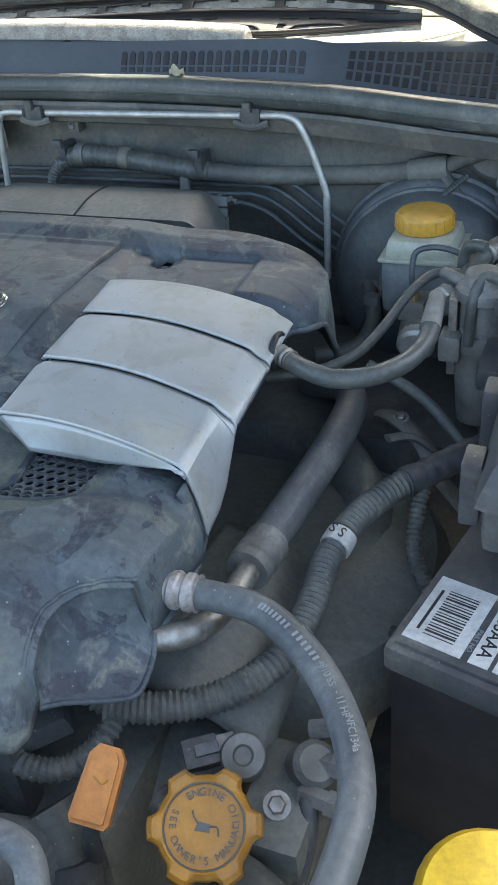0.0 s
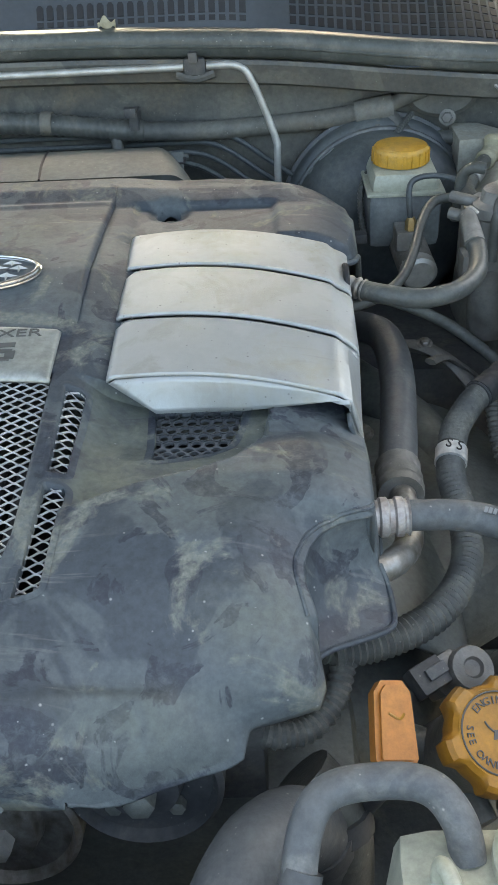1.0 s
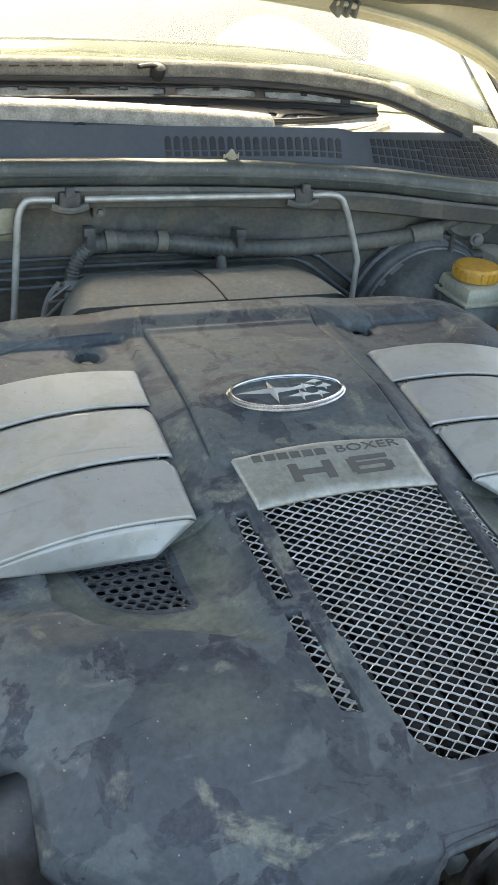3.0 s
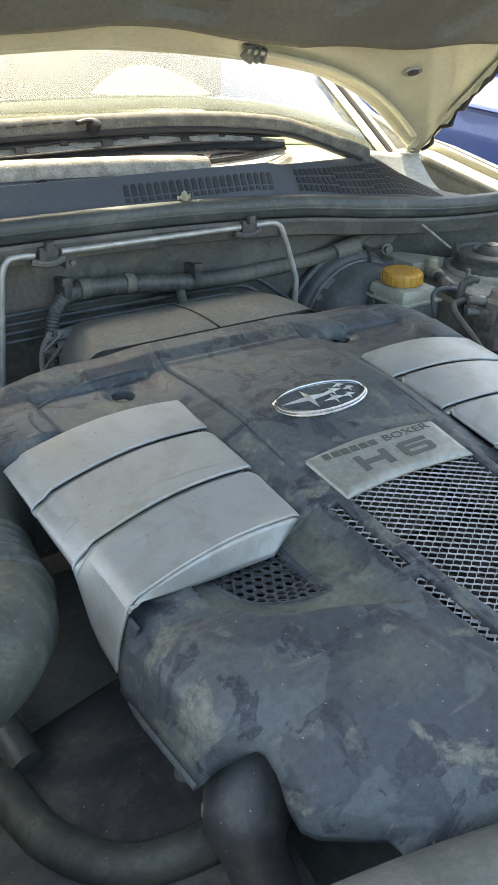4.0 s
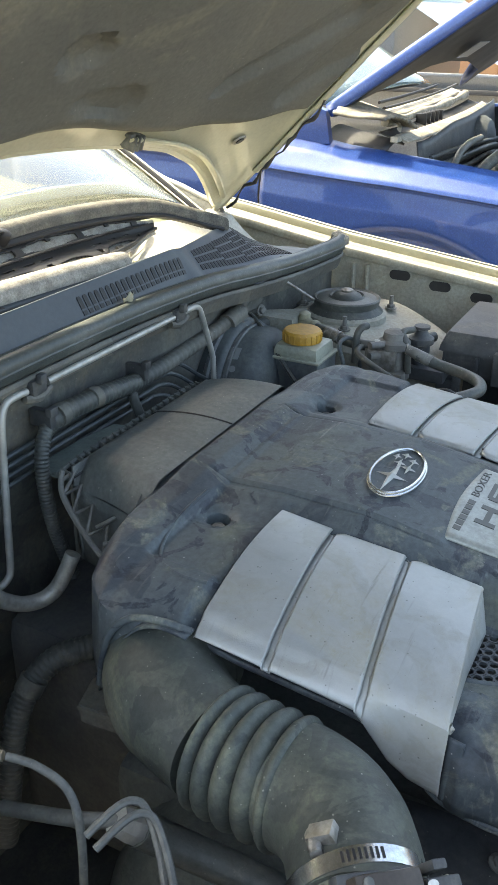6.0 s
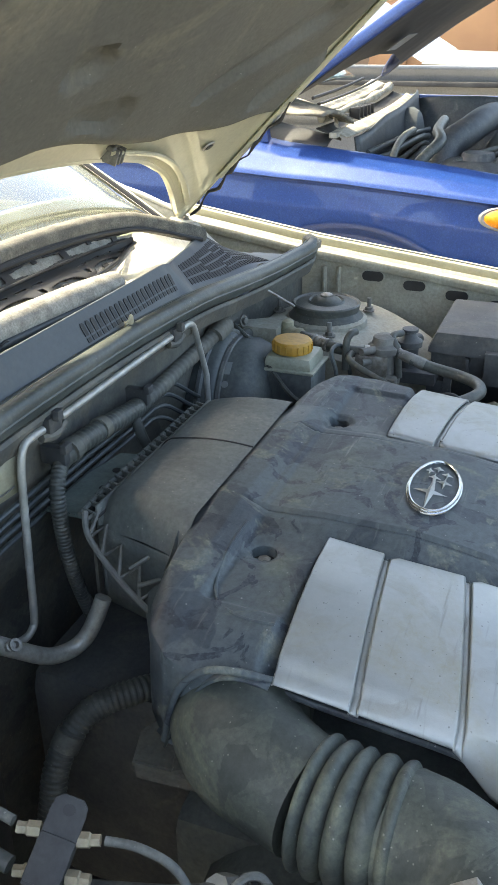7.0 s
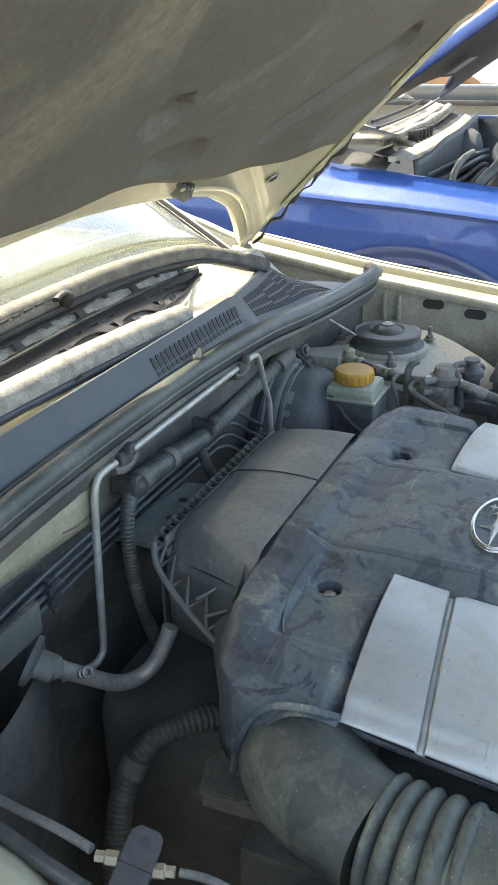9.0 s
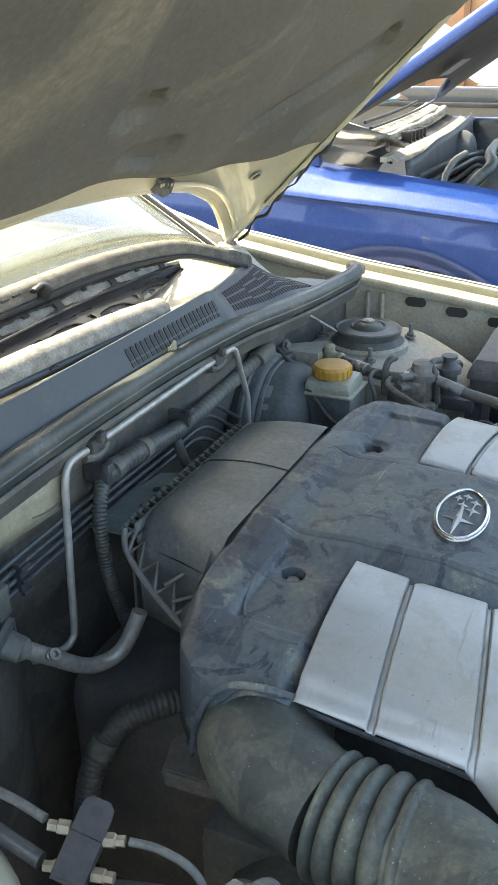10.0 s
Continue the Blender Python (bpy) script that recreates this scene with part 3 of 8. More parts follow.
    swell = lambda x: interp(x, ((0.175, 0.0), (0.200, 0.012), (0.248, 0.052), (0.285, 0.076), (0.316, 0.083), (0.345, 0.082), (0.374, 0.076), (0.435, 0.050), (0.49, 0.026), (0.545, 0.0)))
    part("instrument_hood", sheet(lambda u, v: Vector((0.175 + 0.37 * u, 0.77 + 0.30 * v, base_z(0.175 + 0.37 * u, 0.77 + 0.30 * v) + 0.002 + swell(0.175 + 0.37 * u) * (step(v, 0.0, 0.76) - 0.5 * step(v, 0.82, 1.0)))), 36, 20), DASHPALE, dash, "pale sun-bleached instrument hood")
    # panels added to keep bright sky out of the view through the glass
    for s in (-1, 1):
        solo("wall_cabin_side", block(min(s * 0.598, s * 0.612), max(s * 0.598, s * 0.612), 0.74, 1.20, 0.60, 0.985, 0), CLOTH, "beige panel added to close the side of the cabin", "cabin", kind="structure")
    # plain dark panel; its colour stands for the dimness of the cabin
    solo("wall_cabin", block(-0.62, 0.62, 1.20, 1.23, 0.6, 1.27, 0), CARDARK, "dark panel standing for the dim cabin behind the dashboard", "cabin", kind="structure")


def build_trough():
    # pale painted trough behind the cowl, with a foam roll and the dark plastic tray
    def f(u, v):
        x = -0.64 + 1.28 * u
        edge = cowl_back(x) + Vector((0, 0.010, -0.012))
        rear = Vector((x, max(0.612, edge.y + 0.03), 1.012 - 0.045 * abs(2 * u - 1) ** 2))
        return edge.lerp(rear, v) - Vector((0, 0, 0.020 * math.sin(math.pi * v)))
    tr = solo("cowl_trough", sheet(f, 60, 14), TROUGH, "pale painted trough below the windshield", "body panel", kind="structure", thick=0.003)
    for k, o in enumerate((0.0, 0.010)):
        part("pressed_fold", tube([f(0.60 + 0.0, 0.30 + 6 * o) + Vector((0, o, 0.004)), f(0.66, 0.42 + 4 * o) + Vector((0, o, 0.005)), f(0.72, 0.60 + 3 * o) + Vector((0, o, 0.005)), f(0.775, 0.85) + Vector((0, o, 0.004))], 0.0030, 8, 6, flat=0.6), TROUGH, tr)
    roll = thing("foam_roll", (-0.2, 0.5, 1.01), "long pale dusty foam roll lying below the windshield", "foam roll")
    part("roll", tube([(-0.62, 0.500, 1.000), (-0.45, 0.508, 1.010), (-0.28, 0.508, 1.014), (-0.102, 0.502, 1.013)], lambda q: 0.0165, 20, 12), GRIT, roll)
    part("roll_end", tube([(-0.102, 0.502, 1.013), (-0.02, 0.498, 1.011), (0.06, 0.494, 1.008), (0.112, 0.489, 1.005), (0.132, 0.487, 1.003)], lambda q: 0.0162 - 0.005 * step(q, 0.90, 1.0), 20, 10), GRIT, roll)
    part("joint", tube([(-0.1045, 0.502, 1.013), (-0.1000, 0.502, 1.013)], 0.0169, 20, 2), GRIT, roll)
    part("under_lip", tube([(-0.62, 0.486, 0.992), (-0.28, 0.494, 1.005), (-0.10, 0.488, 1.004), (0.06, 0.481, 1.000), (0.11, 0.478, 0.997)], 0.0055, 10, 8), COWL, roll, "dark lip under the roll")
    part("hook", tube([(-0.106, 0.484, 1.006), (-0.098, 0.4835, 1.0085), (-0.092, 0.4845, 1.006), (-0.095, 0.4855, 1.002), (-0.102, 0.4855, 1.001)], 0.0014, 8, 5), TRIM, roll)
    # black perforated tray between the roll and the glass
    link = thing("wiper_tray", (0, 0.56, 1.02), "black plastic wiper tray with long openings", "wiper tray")
    lo = lambda x: Vector((x, interp(x, ((-0.56, 0.512), (0.0, 0.520), (0.12, 0.519), (0.22, 0.532), (0.30, 0.556))), interp(x, ((-0.56, 0.994), (0.0, 1.006), (0.15, 1.002), (0.30, 1.005)))))
    hi = lambda x: Vector((x, interp(x, ((-0.56, 0.552), (-0.3, 0.572), (0.1, 0.578), (0.2, 0.572), (0.30, 0.560))), interp(x, ((-0.56, 1.012), (-0.3, 1.034), (0.1, 1.041), (0.2, 1.037), (0.30, 1.026)))))
    fr = lambda u, v: lo(-0.56 + 0.87 * u).lerp(hi(-0.56 + 0.87 * u), v) + Vector((0, 0, -0.004 * math.sin(math.pi * v) + 0.0015 * math.sin(3 * math.pi * v)))

    def holes(u, v):
        # large arched openings low down
        k = u * 8.6
        i, q = int(k), k - int(k)
        h = math.sin(i * 12.9898 + 1.3) * 43758.5453
        h -= math.floor(h)
        mid, half = 0.48 + 0.06 * h, 0.36 + 0.10 * h
        if abs(q - mid) < half * (1 - 0.45 * max(0, (v - 0.10) / 0.30)) and 0.06 < v < 0.34 + 0.14 * h - 0.10 * ((q - mid) / half) ** 2:
            tongue = abs(q - mid - 0.10 * (h - 0.5)) < 0.055 and v < 0.22
            return tongue
        # small wedges between them
        if abs(q - 0.04) < 0.06 - 0.12 * abs(v - 0.30) and 0.20 < v < 0.38:
            return False
        # short dashes in the middle
        q2 = u * 26 - int(u * 26)
        if 0.50 < v < 0.535 and 0.2 < q2 < 0.8 and int(u * 26) % 5 in (1, 2, 3):
            return False
        # long slots along the top
        q3 = u * 7.4 - int(u * 7.4)
        if 0.05 < q3 < 0.94 and 0.700 + 0.03 * math.cos(6.28 * q3) < v < 0.860 - 0.015 * math.cos(6.28 * q3) - (0.06 if abs(q3 - 0.5) < 0.04 else 0):
            return False
        return True
    part("tray", sheet(fr, 420, 64, keep=holes), TRIM, link, thick=0.002)
    part("front_bead", tube([fr(i / 30, 0.03) + Vector((0, 0, 0.002)) for i in range(31)], 0.0028, 8, 2), TRIM, link)
    part("middle_bead", tube([fr(i / 30 * 0.97, 0.62) + Vector((0, 0, 0.003)) for i in range(31)], 0.0032, 8, 2, flat=0.6), TRIM, link)
    part("rear_bead", tube([fr(i / 30 * 0.97, 0.95) + Vector((0, 0, 0.004)) for i in range(31)], 0.0030, 8, 2), TRIM, link)
    part("grit_bed", sheet(lambda u, v: fr(u, v) - Vector((0, 0, 0.0055 + 0.0012 * math.sin(13 * u))), 60, 10), GRIT, link, "dusty grit below the openings")
    w = thing("wiper_pivot", (0.013, 0.578, 1.053), "small black wiper pivot with a thin blade beside it", "wiper pivot")
    part("knob", lathe([(0.008, -0.010), (0.0095, 0.0), (0.0085, 0.005), (0.005, 0.007), (0.001, 0.0075)], axis((0.013, 0.572, 1.052), (0.05, -0.45, 0.85)), 14), TRIM, w)
    part("arm", tube([(0.013, 0.572, 1.056), (0.002, 0.570, 1.058), (-0.012, 0.568, 1.056)], 0.0050, 8, 5, flat=0.6), TRIM, w)
    for i in range(9):
        x = -0.030 - 0.020 * i
        part("blade_clip", tube([(x, 0.572, 1.0575 - 0.0007 * i), (x - 0.012, 0.572, 1.057 - 0.0007 * i)], 0.0016, 6, 2), TRIM, w)


def hood_edge(x):
    """How far back the rear edge of the hood lies."""
    return interp(abs(x), ((0.0, 0.538), (0.11, 0.542), (0.22, 0.548), (0.31, 0.555), (0.365, 0.560), (0.40, 0.567), (0.455, 0.578), (0.49, 0.588), (0.527, 0.600), (0.59, 0.624), (0.65, 0.649), (0.69, 0.662)))


def hood_pt(x, s):
    """On the underside of the raised hood: s metres up from its rear edge."""
    a = radians(43.0)
    y = hood_edge(x) - math.cos(a) * s
    z = 0.972 + (0.648 - y) * 0.945 + 0.070 * (1 - min(1, abs(x) / 0.70) ** 2.2)
    return Vector((x, y, z + 0.015 * math.sin(math.pi * min(1, s / 1.1))))


def build_hood():
    hood = thing("hood", (0, 0.6, 1.1), "raised cream car hood with a dusty brown felt liner", "car hood")
    w = lambda s: 0.690 - 0.030 * s * s
    part("inner_panel", sheet(lambda u, v: hood_pt((2 * u - 1) * w(1.12 * v), 1.12 * v), 80, 60), CREAM, hood)
    sh = lambda u, v: hood_pt((2 * u - 1) * w(1.12 * v) * 1.004, 1.12 * v) + Vector((0, 0.028, 0.032)) * (1 - 0.75 * abs(2 * u - 1) ** 6)
    part("skin", sheet(sh, 40, 40), CREAM, hood, thick=0.002)
    # rim that joins skin and inner panel
    rim = [hood_pt(w(0) * (2 * i / 30 - 1), 0) + Vector((0, 0.006, 0.004)) for i in range(31)]
    part("rear_rim", tube(rim, 0.008, 8, 2), CREAM, hood)
    for s in (-1, 1):
        part("side_rim", tube([hood_pt(s * w(1.12 * i / 20), 1.12 * i / 20) + Vector((0, 0.006, 0.004)) for i in range(21)], 0.009, 8, 2), CREAM, hood)
        part("side_seal", tube([hood_pt(s * (w(0.30 * i / 14) - 0.012 + 0.005 * math.sin(i * 2.1)), 0.012 + 0.26 * i / 14) + Vector((0, -0.008 - 0.004 * math.sin(i * 1.7), -0.008 + 0.004 * math.sin(i * 2.9))) for i in range(15)], lambda q: 0.0042 + 0.0022 * math.sin(31 * q), 7, 2, flat=0.5), TRIM, hood, "torn black rubber seal")
        part("side_fold", tube([hood_pt(s * (w(1.12 * i / 20) - 0.014), 0.10 + 1.0 * i / 20) + Vector((0, -0.003, -0.003)) for i in range(21)], 0.009, 8, 2, flat=0.5), CREAM, hood)
    for k in (-1, 1):
        part("corner_fold", tube([hood_pt(k * x, 0.018) + Vector((0, -0.004, -0.004)) for x in (0.22, 0.30, 0.38, 0.46, 0.54, 0.60, 0.64)], 0.006, 8, 4, flat=0.6), CREAM, hood)
    # felt liner, proud of the inner panel, its rear edge along the ribs
    def lin(u, v):
        x = (2 * u - 1) * (0.640 + 0.022 * step(v, 0.05, 0.30))
        s0 = max(0.035, (hood_edge(x) - 0.648 + (0.172 - 0.070 * (1 - (abs(x) / 0.70) ** 2.2)) / 0.945) / 0.731)
        s = s0 + (1.06 - s0) * v
        e = min(1, min(u, 1 - u, v * 0.9, 1 - v) / 0.02)
        dent = 0.0
        for cx, cs, lx, ls in ((-0.02, 0.16, 0.035, 0.022), (-0.42, 0.3, 0.05, 0.15), (0.02, 0.62, 0.14, 0.10)):
            d = ((x - cx) / lx) ** 2 + ((s - cs) / ls) ** 2
            dent += 0.012 * step(1.25 - d, 0.0, 0.3)
        # pressed channels
        for ax, as_, bx, bs, wd, dp in ((0.315, 0.125, 0.50, 0.345, 0.020, 0.013), (0.505, 0.185, 0.66, 0.46, 0.034, 0.014), (0.035, 0.088, 0.115, 0.092, 0.020, 0.010), (-0.315, 0.125, -0.50, 0.345, 0.020, 0.013)):
            lx, ls = bx - ax, bs - as_
            q_ = min(1.0, max(0.0, ((x - ax) * lx + (s - as_) * ls) / (lx * lx + ls * ls)))
            d = math.hypot(x - ax - lx * q_, s - as_ - ls * q_) / (wd * (0.6 + 0.6 * q_))
            dent += dp * step(1.2 - d, 0.0, 0.35)
        p = hood_pt(x, s)
        return p + Vector((0, -0.66, -0.75)) * (0.019 * math.sqrt(e) - min(dent, 0.0115)) + Vector((0, 0, 0.003 * math.sin(x * 21 + s * 9)))
    part("liner", sheet(lin, 170, 130), LINER, hood, "dusty brown felt hood liner with pressed dents", thick=0.004)
    for x, s in ((0.532, 0.085), (-0.532, 0.085)):
        p = hood_pt(x, s)
        nrm = Vector((0, -0.66, -0.75))
        part("oval_hole", lathe([(0.014, 0), (0.013, 0.0015), (0.009, 0.0016)], axis(p + nrm * 0.002, nrm) @ Matrix.Diagonal((1.3, 0.75, 1, 1)), 20), STEEL, hood, "pressed oval hole")
        part("oval_inner", lathe([(0.008, 0.0016), (0.008, 0.003)], axis(p + nrm * 0.002, nrm) @ Matrix.Diagonal((1.3, 0.75, 1, 1)), 16), TRIM, hood)
    hook = part("rear_hook", block(-0.016, 0.016, -0.004, 0.012, -0.012, 0.010, 0.003, m=pose(0.234, 0.535, 1.140, 20, 0, 8), taper=0.002), FIREWALL, hood, "grey plastic hook on the rear edge")
    for x in (-0.012, 0.0, 0.012):
        part("hook_rib", block(x - 0.0022, x + 0.0022, -0.010, 0.008, -0.014, 0.006, 0.001, m=pose(0.234, 0.535, 1.140, 20, 0, 8)), FIREWALL, hook)
    part("hook_tongue", block(-0.024, -0.010, -0.006, 0.004, 0.004, 0.010, 0.002, m=pose(0.234, 0.535, 1.140, 20, 0, 8)), FIREWALL, hook)
    # hinges
    for s in (-1, 1):
        hinge = part("hinge", tube([(s * 0.662, 0.66, 0.955), (s * 0.668, 0.648, 0.985), (s * 0.672, 0.615, 1.020)], 0.011, 8, 5, flat=0.5), CREAM, hood, "cream painted steel hinge")
        part("foot", block(-0.026, 0.022, -0.022, 0.020, -0.010, 0.008, 0.004, m=pose(s * 0.650, 0.648, 0.958, 8, 4 * s, 24 * s)), PANELSUNLIT, hinge)
        bolt((s * 0.655, 0.640, 0.966), (0, -0.2, 1), 0.005, hinge)


def fender_z(y):
    return interp(y, ((-0.7, 0.80), (-0.2, 0.86), (0.155, 0.902), (0.44, 0.935), (0.65, 0.968), (0.9, 0.99)))


def build_fenders():
    for s in (1, -1):
        name = "wall_apron"
        # inner apron
        f = lambda u, v: Vector((s * (0.700 + 0.012 * v + 0.006 * math.sin(v * 9)), -0.70 + 1.38 * u, 0.40 + (fender_z(-0.70 + 1.38 * u) - 0.022 - 0.40) * v))
        ap = solo(name, sheet(f, 50, 14), APRON, "dusty pale painted inner fender wall", "fender wall", kind="structure", thick=0.003)
        # ledge, raised bead and bright outer rim
        y0, y1, n = -0.70, 0.70, 30
        ys = [y0 + (y1 - y0) * i / n for i in range(n + 1)]
        ledge = [(0.705, -0.030), (0.709, -0.017), (0.717, -0.015), (0.721, -0.018), (0.723, -0.034), (0.733, -0.036), (0.7355, -0.012)]
        prof = [(0.737, -0.012), (0.740, 0.0), (0.752, 0.003), (0.775, -0.002), (0.80, -0.016), (0.83, -0.05), (0.85, -0.12), (0.865, -0.28), (0.87, -0.50)]
        bm = bmesh.new()
        rings = [[bm.verts.new((s * a, y, fender_z(y) + b)) for a, b in prof] for y in ys]
        for a, b in zip(rings, rings[1:]):
            for k in range(len(prof) - 1):
                bm.faces.new((a[k], a[k + 1], b[k + 1], b[k]))
        fen = thing("fender", (s * 0.78, 0, 0.6), "cream painted front fender with a folded edge", "fender", "front fenders")
        part("outer_skin", bm, CREAM, fen, thick=0.0015, angle=30)
        part("rim_seam", tube([Vector((s * 0.7475, y, fender_z(y) + 0.0024)) for y in ys], 0.0013, 6, 1, raw=True), DARKENG, fen)
        bm = bmesh.new()
        rings = [[bm.verts.new((s * a, y, fender_z(y) + b)) for a, b in ledge] for y in ys]
        for a, b in zip(rings, rings[1:]):
            for k in range(len(ledge) - 1):
                bm.faces.new((a[k], a[k + 1], b[k + 1], b[k]))
        part("inner_ledge", bm, APRON, fen, "dusty inner ledge", thick=0.0015, angle=30)
        if s > 0:
            slot = lambda g: [(cx_ + (0.0085 + g) * math.cos(a_), (0.0085 + g) * math.sin(a_)) for cx_, a0 in ((0.0105, -90), (-0.0105, 90)) for a_ in (radians(a0 + 180 * q / 8) for q in range(9))]
            for k in range(4):
                m = axis((0.7075, 0.3105 - 0.073 * k, 0.8795 - 0.0105 * k), (-1, 0, 0.02))
                part("oval_hole", prism(slot(0.0022), 0, 0.0020, m=m, bev=0.0008), APRON, ap)
                part("oval_opening", prism(slot(0.0), 0.0018, 0.0026, m=m), TRIM, ap)
            for y in (0.372, 0.398):
                part("pressed_rib", tube([(0.708, y, 0.842), (0.708, y, 0.890)], 0.0045, 8, 3), APRON, ap)
        # strut tower
        cx, cy = (0.551, 0.348) if s > 0 else (-0.558, 0.335)
        tw = thing("strut_tower", (cx, cy, 0.8), "dusty pale painted strut tower with a black rubber cap", "strut tower", "strut towers")
        def top(u, v):
            a, r = 2 * math.pi * u, v
            rx, ry = (0.145, 0.165) if s > 0 else (0.112, 0.150)
            x, y = cx + s * 0.01 + rx * r * math.cos(a), cy - (0.035 if s > 0 else 0.0) + ry * r * math.sin(a)
            z = 0.846 - 0.022 * step(r, 0.70, 0.95) - 0.22 * step(r, 0.90, 1.0) - 0.02 * step(-(y - cy), 0.02, 0.14)
            return Vector((x, y, z))
        part("tower_top", sheet(top, 48, 18), APRON if s > 0 else CREAM, tw)
        part("seat_ring", lathe([(0.066, -0.01), (0.066, 0.004), (0.060, 0.008), (0.05, 0.008)], pose(cx, cy, 0.846), 32), APRON, tw)
        part("rubber_mount", lathe([(0.062, 0.0), (0.062, 0.004), (0.057, 0.009), (0.052, 0.015), (0.054, 0.021), (0.055, 0.026), (0.0525, 0.028), (0.049, 0.0255), (0.030, 0.028), (0.0275, 0.031), (0.0245, 0.0285), (0.0215, 0.032), (0.012, 0.0365), (0.001, 0.0375)], pose(cx, cy, 0.848), 40), RUBBER, tw)
        part("centre_nut", lathe([(0.010, 0.0), (0.010, 0.003), (0.006, 0.005), (0.001, 0.006)], pose(cx, cy, 0.884), 18), STEEL, tw)
        for a in (200, 320, 80) if s > 0 else ():
            bx, by = cx + 0.085 * math.cos(radians(a)), cy + 0.085 * math.sin(radians(a))
            bolt((bx, by, 0.846), (0, 0, 1), 0.0065, tw, CAST, "stud")
            part("stud_tip", tube([(bx, by, 0.85), (bx, by, 0.868)], 0.0035, 10, 2), CAST, tw)
    # front carrier
    solo("radiator_support", block(-0.70, 0.70, -0.58, -0.50, 0.62, 0.76, 0.01), BLACK, "black radiator support across the front", "radiator support", kind="structure")


build_ground()
build_firewall()
build_seal()
build_cowl()
build_trough()
build_windshield()
build_hood()
build_fenders()


# ---- engine cover ----
MID = ((-0.31, 0.790), (-0.300, 0.799), (-0.285, 0.808), (-0.225, 0.820), (-0.05, 0.848), (0.0, 0.857), (0.04, 0.865), (0.08, 0.871), (0.16, 0.872), (0.215, 0.869), (0.24, 0.880), (0.262, 0.881), (0.275, 0.874))
SIDE = ((-0.31, 0.757), (-0.303, 0.762), (-0.286, 0.774), (-0.271, 0.792), (-0.258, 0.800), (-0.218, 0.822), (-0.189, 0.831), (-0.14, 0.836), (-0.108, 0.834), (-0.085, 0.826), (-0.06, 0.828), (-0.04, 0.830), (0.0, 0.839), (0.08, 0.848), (0.138, 0.854), (0.152, 0.866), (0.215, 0.868), (0.24, 0.876), (0.262, 0.876), (0.275, 0.868))
WIDE = ((-0.306, 0.118), (-0.301, 0.140), (-0.294, 0.172), (-0.288, 0.194), (-0.283, 0.2055), (-0.270, 0.209), (-0.262, 0.222), (-0.246, 0.246), (-0.238, 0.253), (-0.222, 0.253), (-0.200, 0.254), (-0.190, 0.262), (-0.181, 0.279), (-0.174, 0.286), (-0.16, 0.288), (-0.075, 0.290), (-0.058, 0.279), (0.142, 0.279), (0.155, 0.294), (0.18, 0.300), (0.205, 0.304), (0.225, 0.298), (0.245, 0.280), (0.258, 0.25), (0.268, 0.20), (0.275, 0.16))


WIDE_R = ((-0.306, 0.118), (-0.301, 0.140), (-0.294, 0.172), (-0.288, 0.194), (-0.283, 0.2055), (-0.270, 0.209), (-0.266, 0.222), (-0.258, 0.246), (-0.246, 0.250), (-0.222, 0.246), (-0.205, 0.241), (-0.195, 0.240), (-0.182, 0.244), (-0.172, 0.250), (-0.164, 0.262), (-0.159, 0.282), (-0.15, 0.288), (-0.075, 0.290), (-0.058, 0.279), (0.142, 0.279), (0.155, 0.294), (0.18, 0.300), (0.205, 0.304), (0.225, 0.298), (0.245, 0.280), (0.258, 0.25), (0.268, 0.20), (0.275, 0.16))
SCOOP = ((0.090, -0.166), (0.112, -0.157), (0.150, -0.142), (0.183, -0.131), (0.205, -0.118), (0.216, -0.104), (0.224, -0.085), (0.229, -0.040))
HOLES = ((-0.148, 0.1975), (0.1385, 0.2095))


def scoop(x, y):
    """1 on the sunk floor in front of a perforated vent, 0 outside it."""
    ax = abs(x)
    if ax < 0.09 or ax > 0.236:
        return 0.0
    line = interp(ax, SCOOP)
    slope = 0.45 if ax < 0.2 else 1.2
    return step(ax, 0.092, 0.118) * step((y - line) / math.hypot(1, slope), -0.004, 0.004) * step(0.232 - ax, 0.0, 0.006)


def cover_dust(x, y):
    """How thick settled dust lies on the cover."""
    d = 0.85 * scoop(x, y) if y < -0.04 else 0.0
    blob = lambda cx, cy, rx, ry: max(0.0, 1 - math.hypot((x - cx) / rx, (y - cy) / ry)) ** 0.7
    d = max(d, 0.9 * blob(-0.168, 0.176, 0.030, 0.018), 0.55 * blob(0.225, -0.232, 0.045, 0.030), 0.45 * blob(0.16, -0.28, 0.055, 0.02), 0.5 * blob(-0.205, 0.155, 0.035, 0.03))
    d = max(d, 0.45 * blob(0.03, 0.16, 0.05, 0.05), 0.35 * blob(-0.05, 0.20, 0.07, 0.03), 0.45 * blob(-0.15, -0.20, 0.05, 0.03), 0.35 * blob(0.19, -0.16, 0.06, 0.03))
    return d


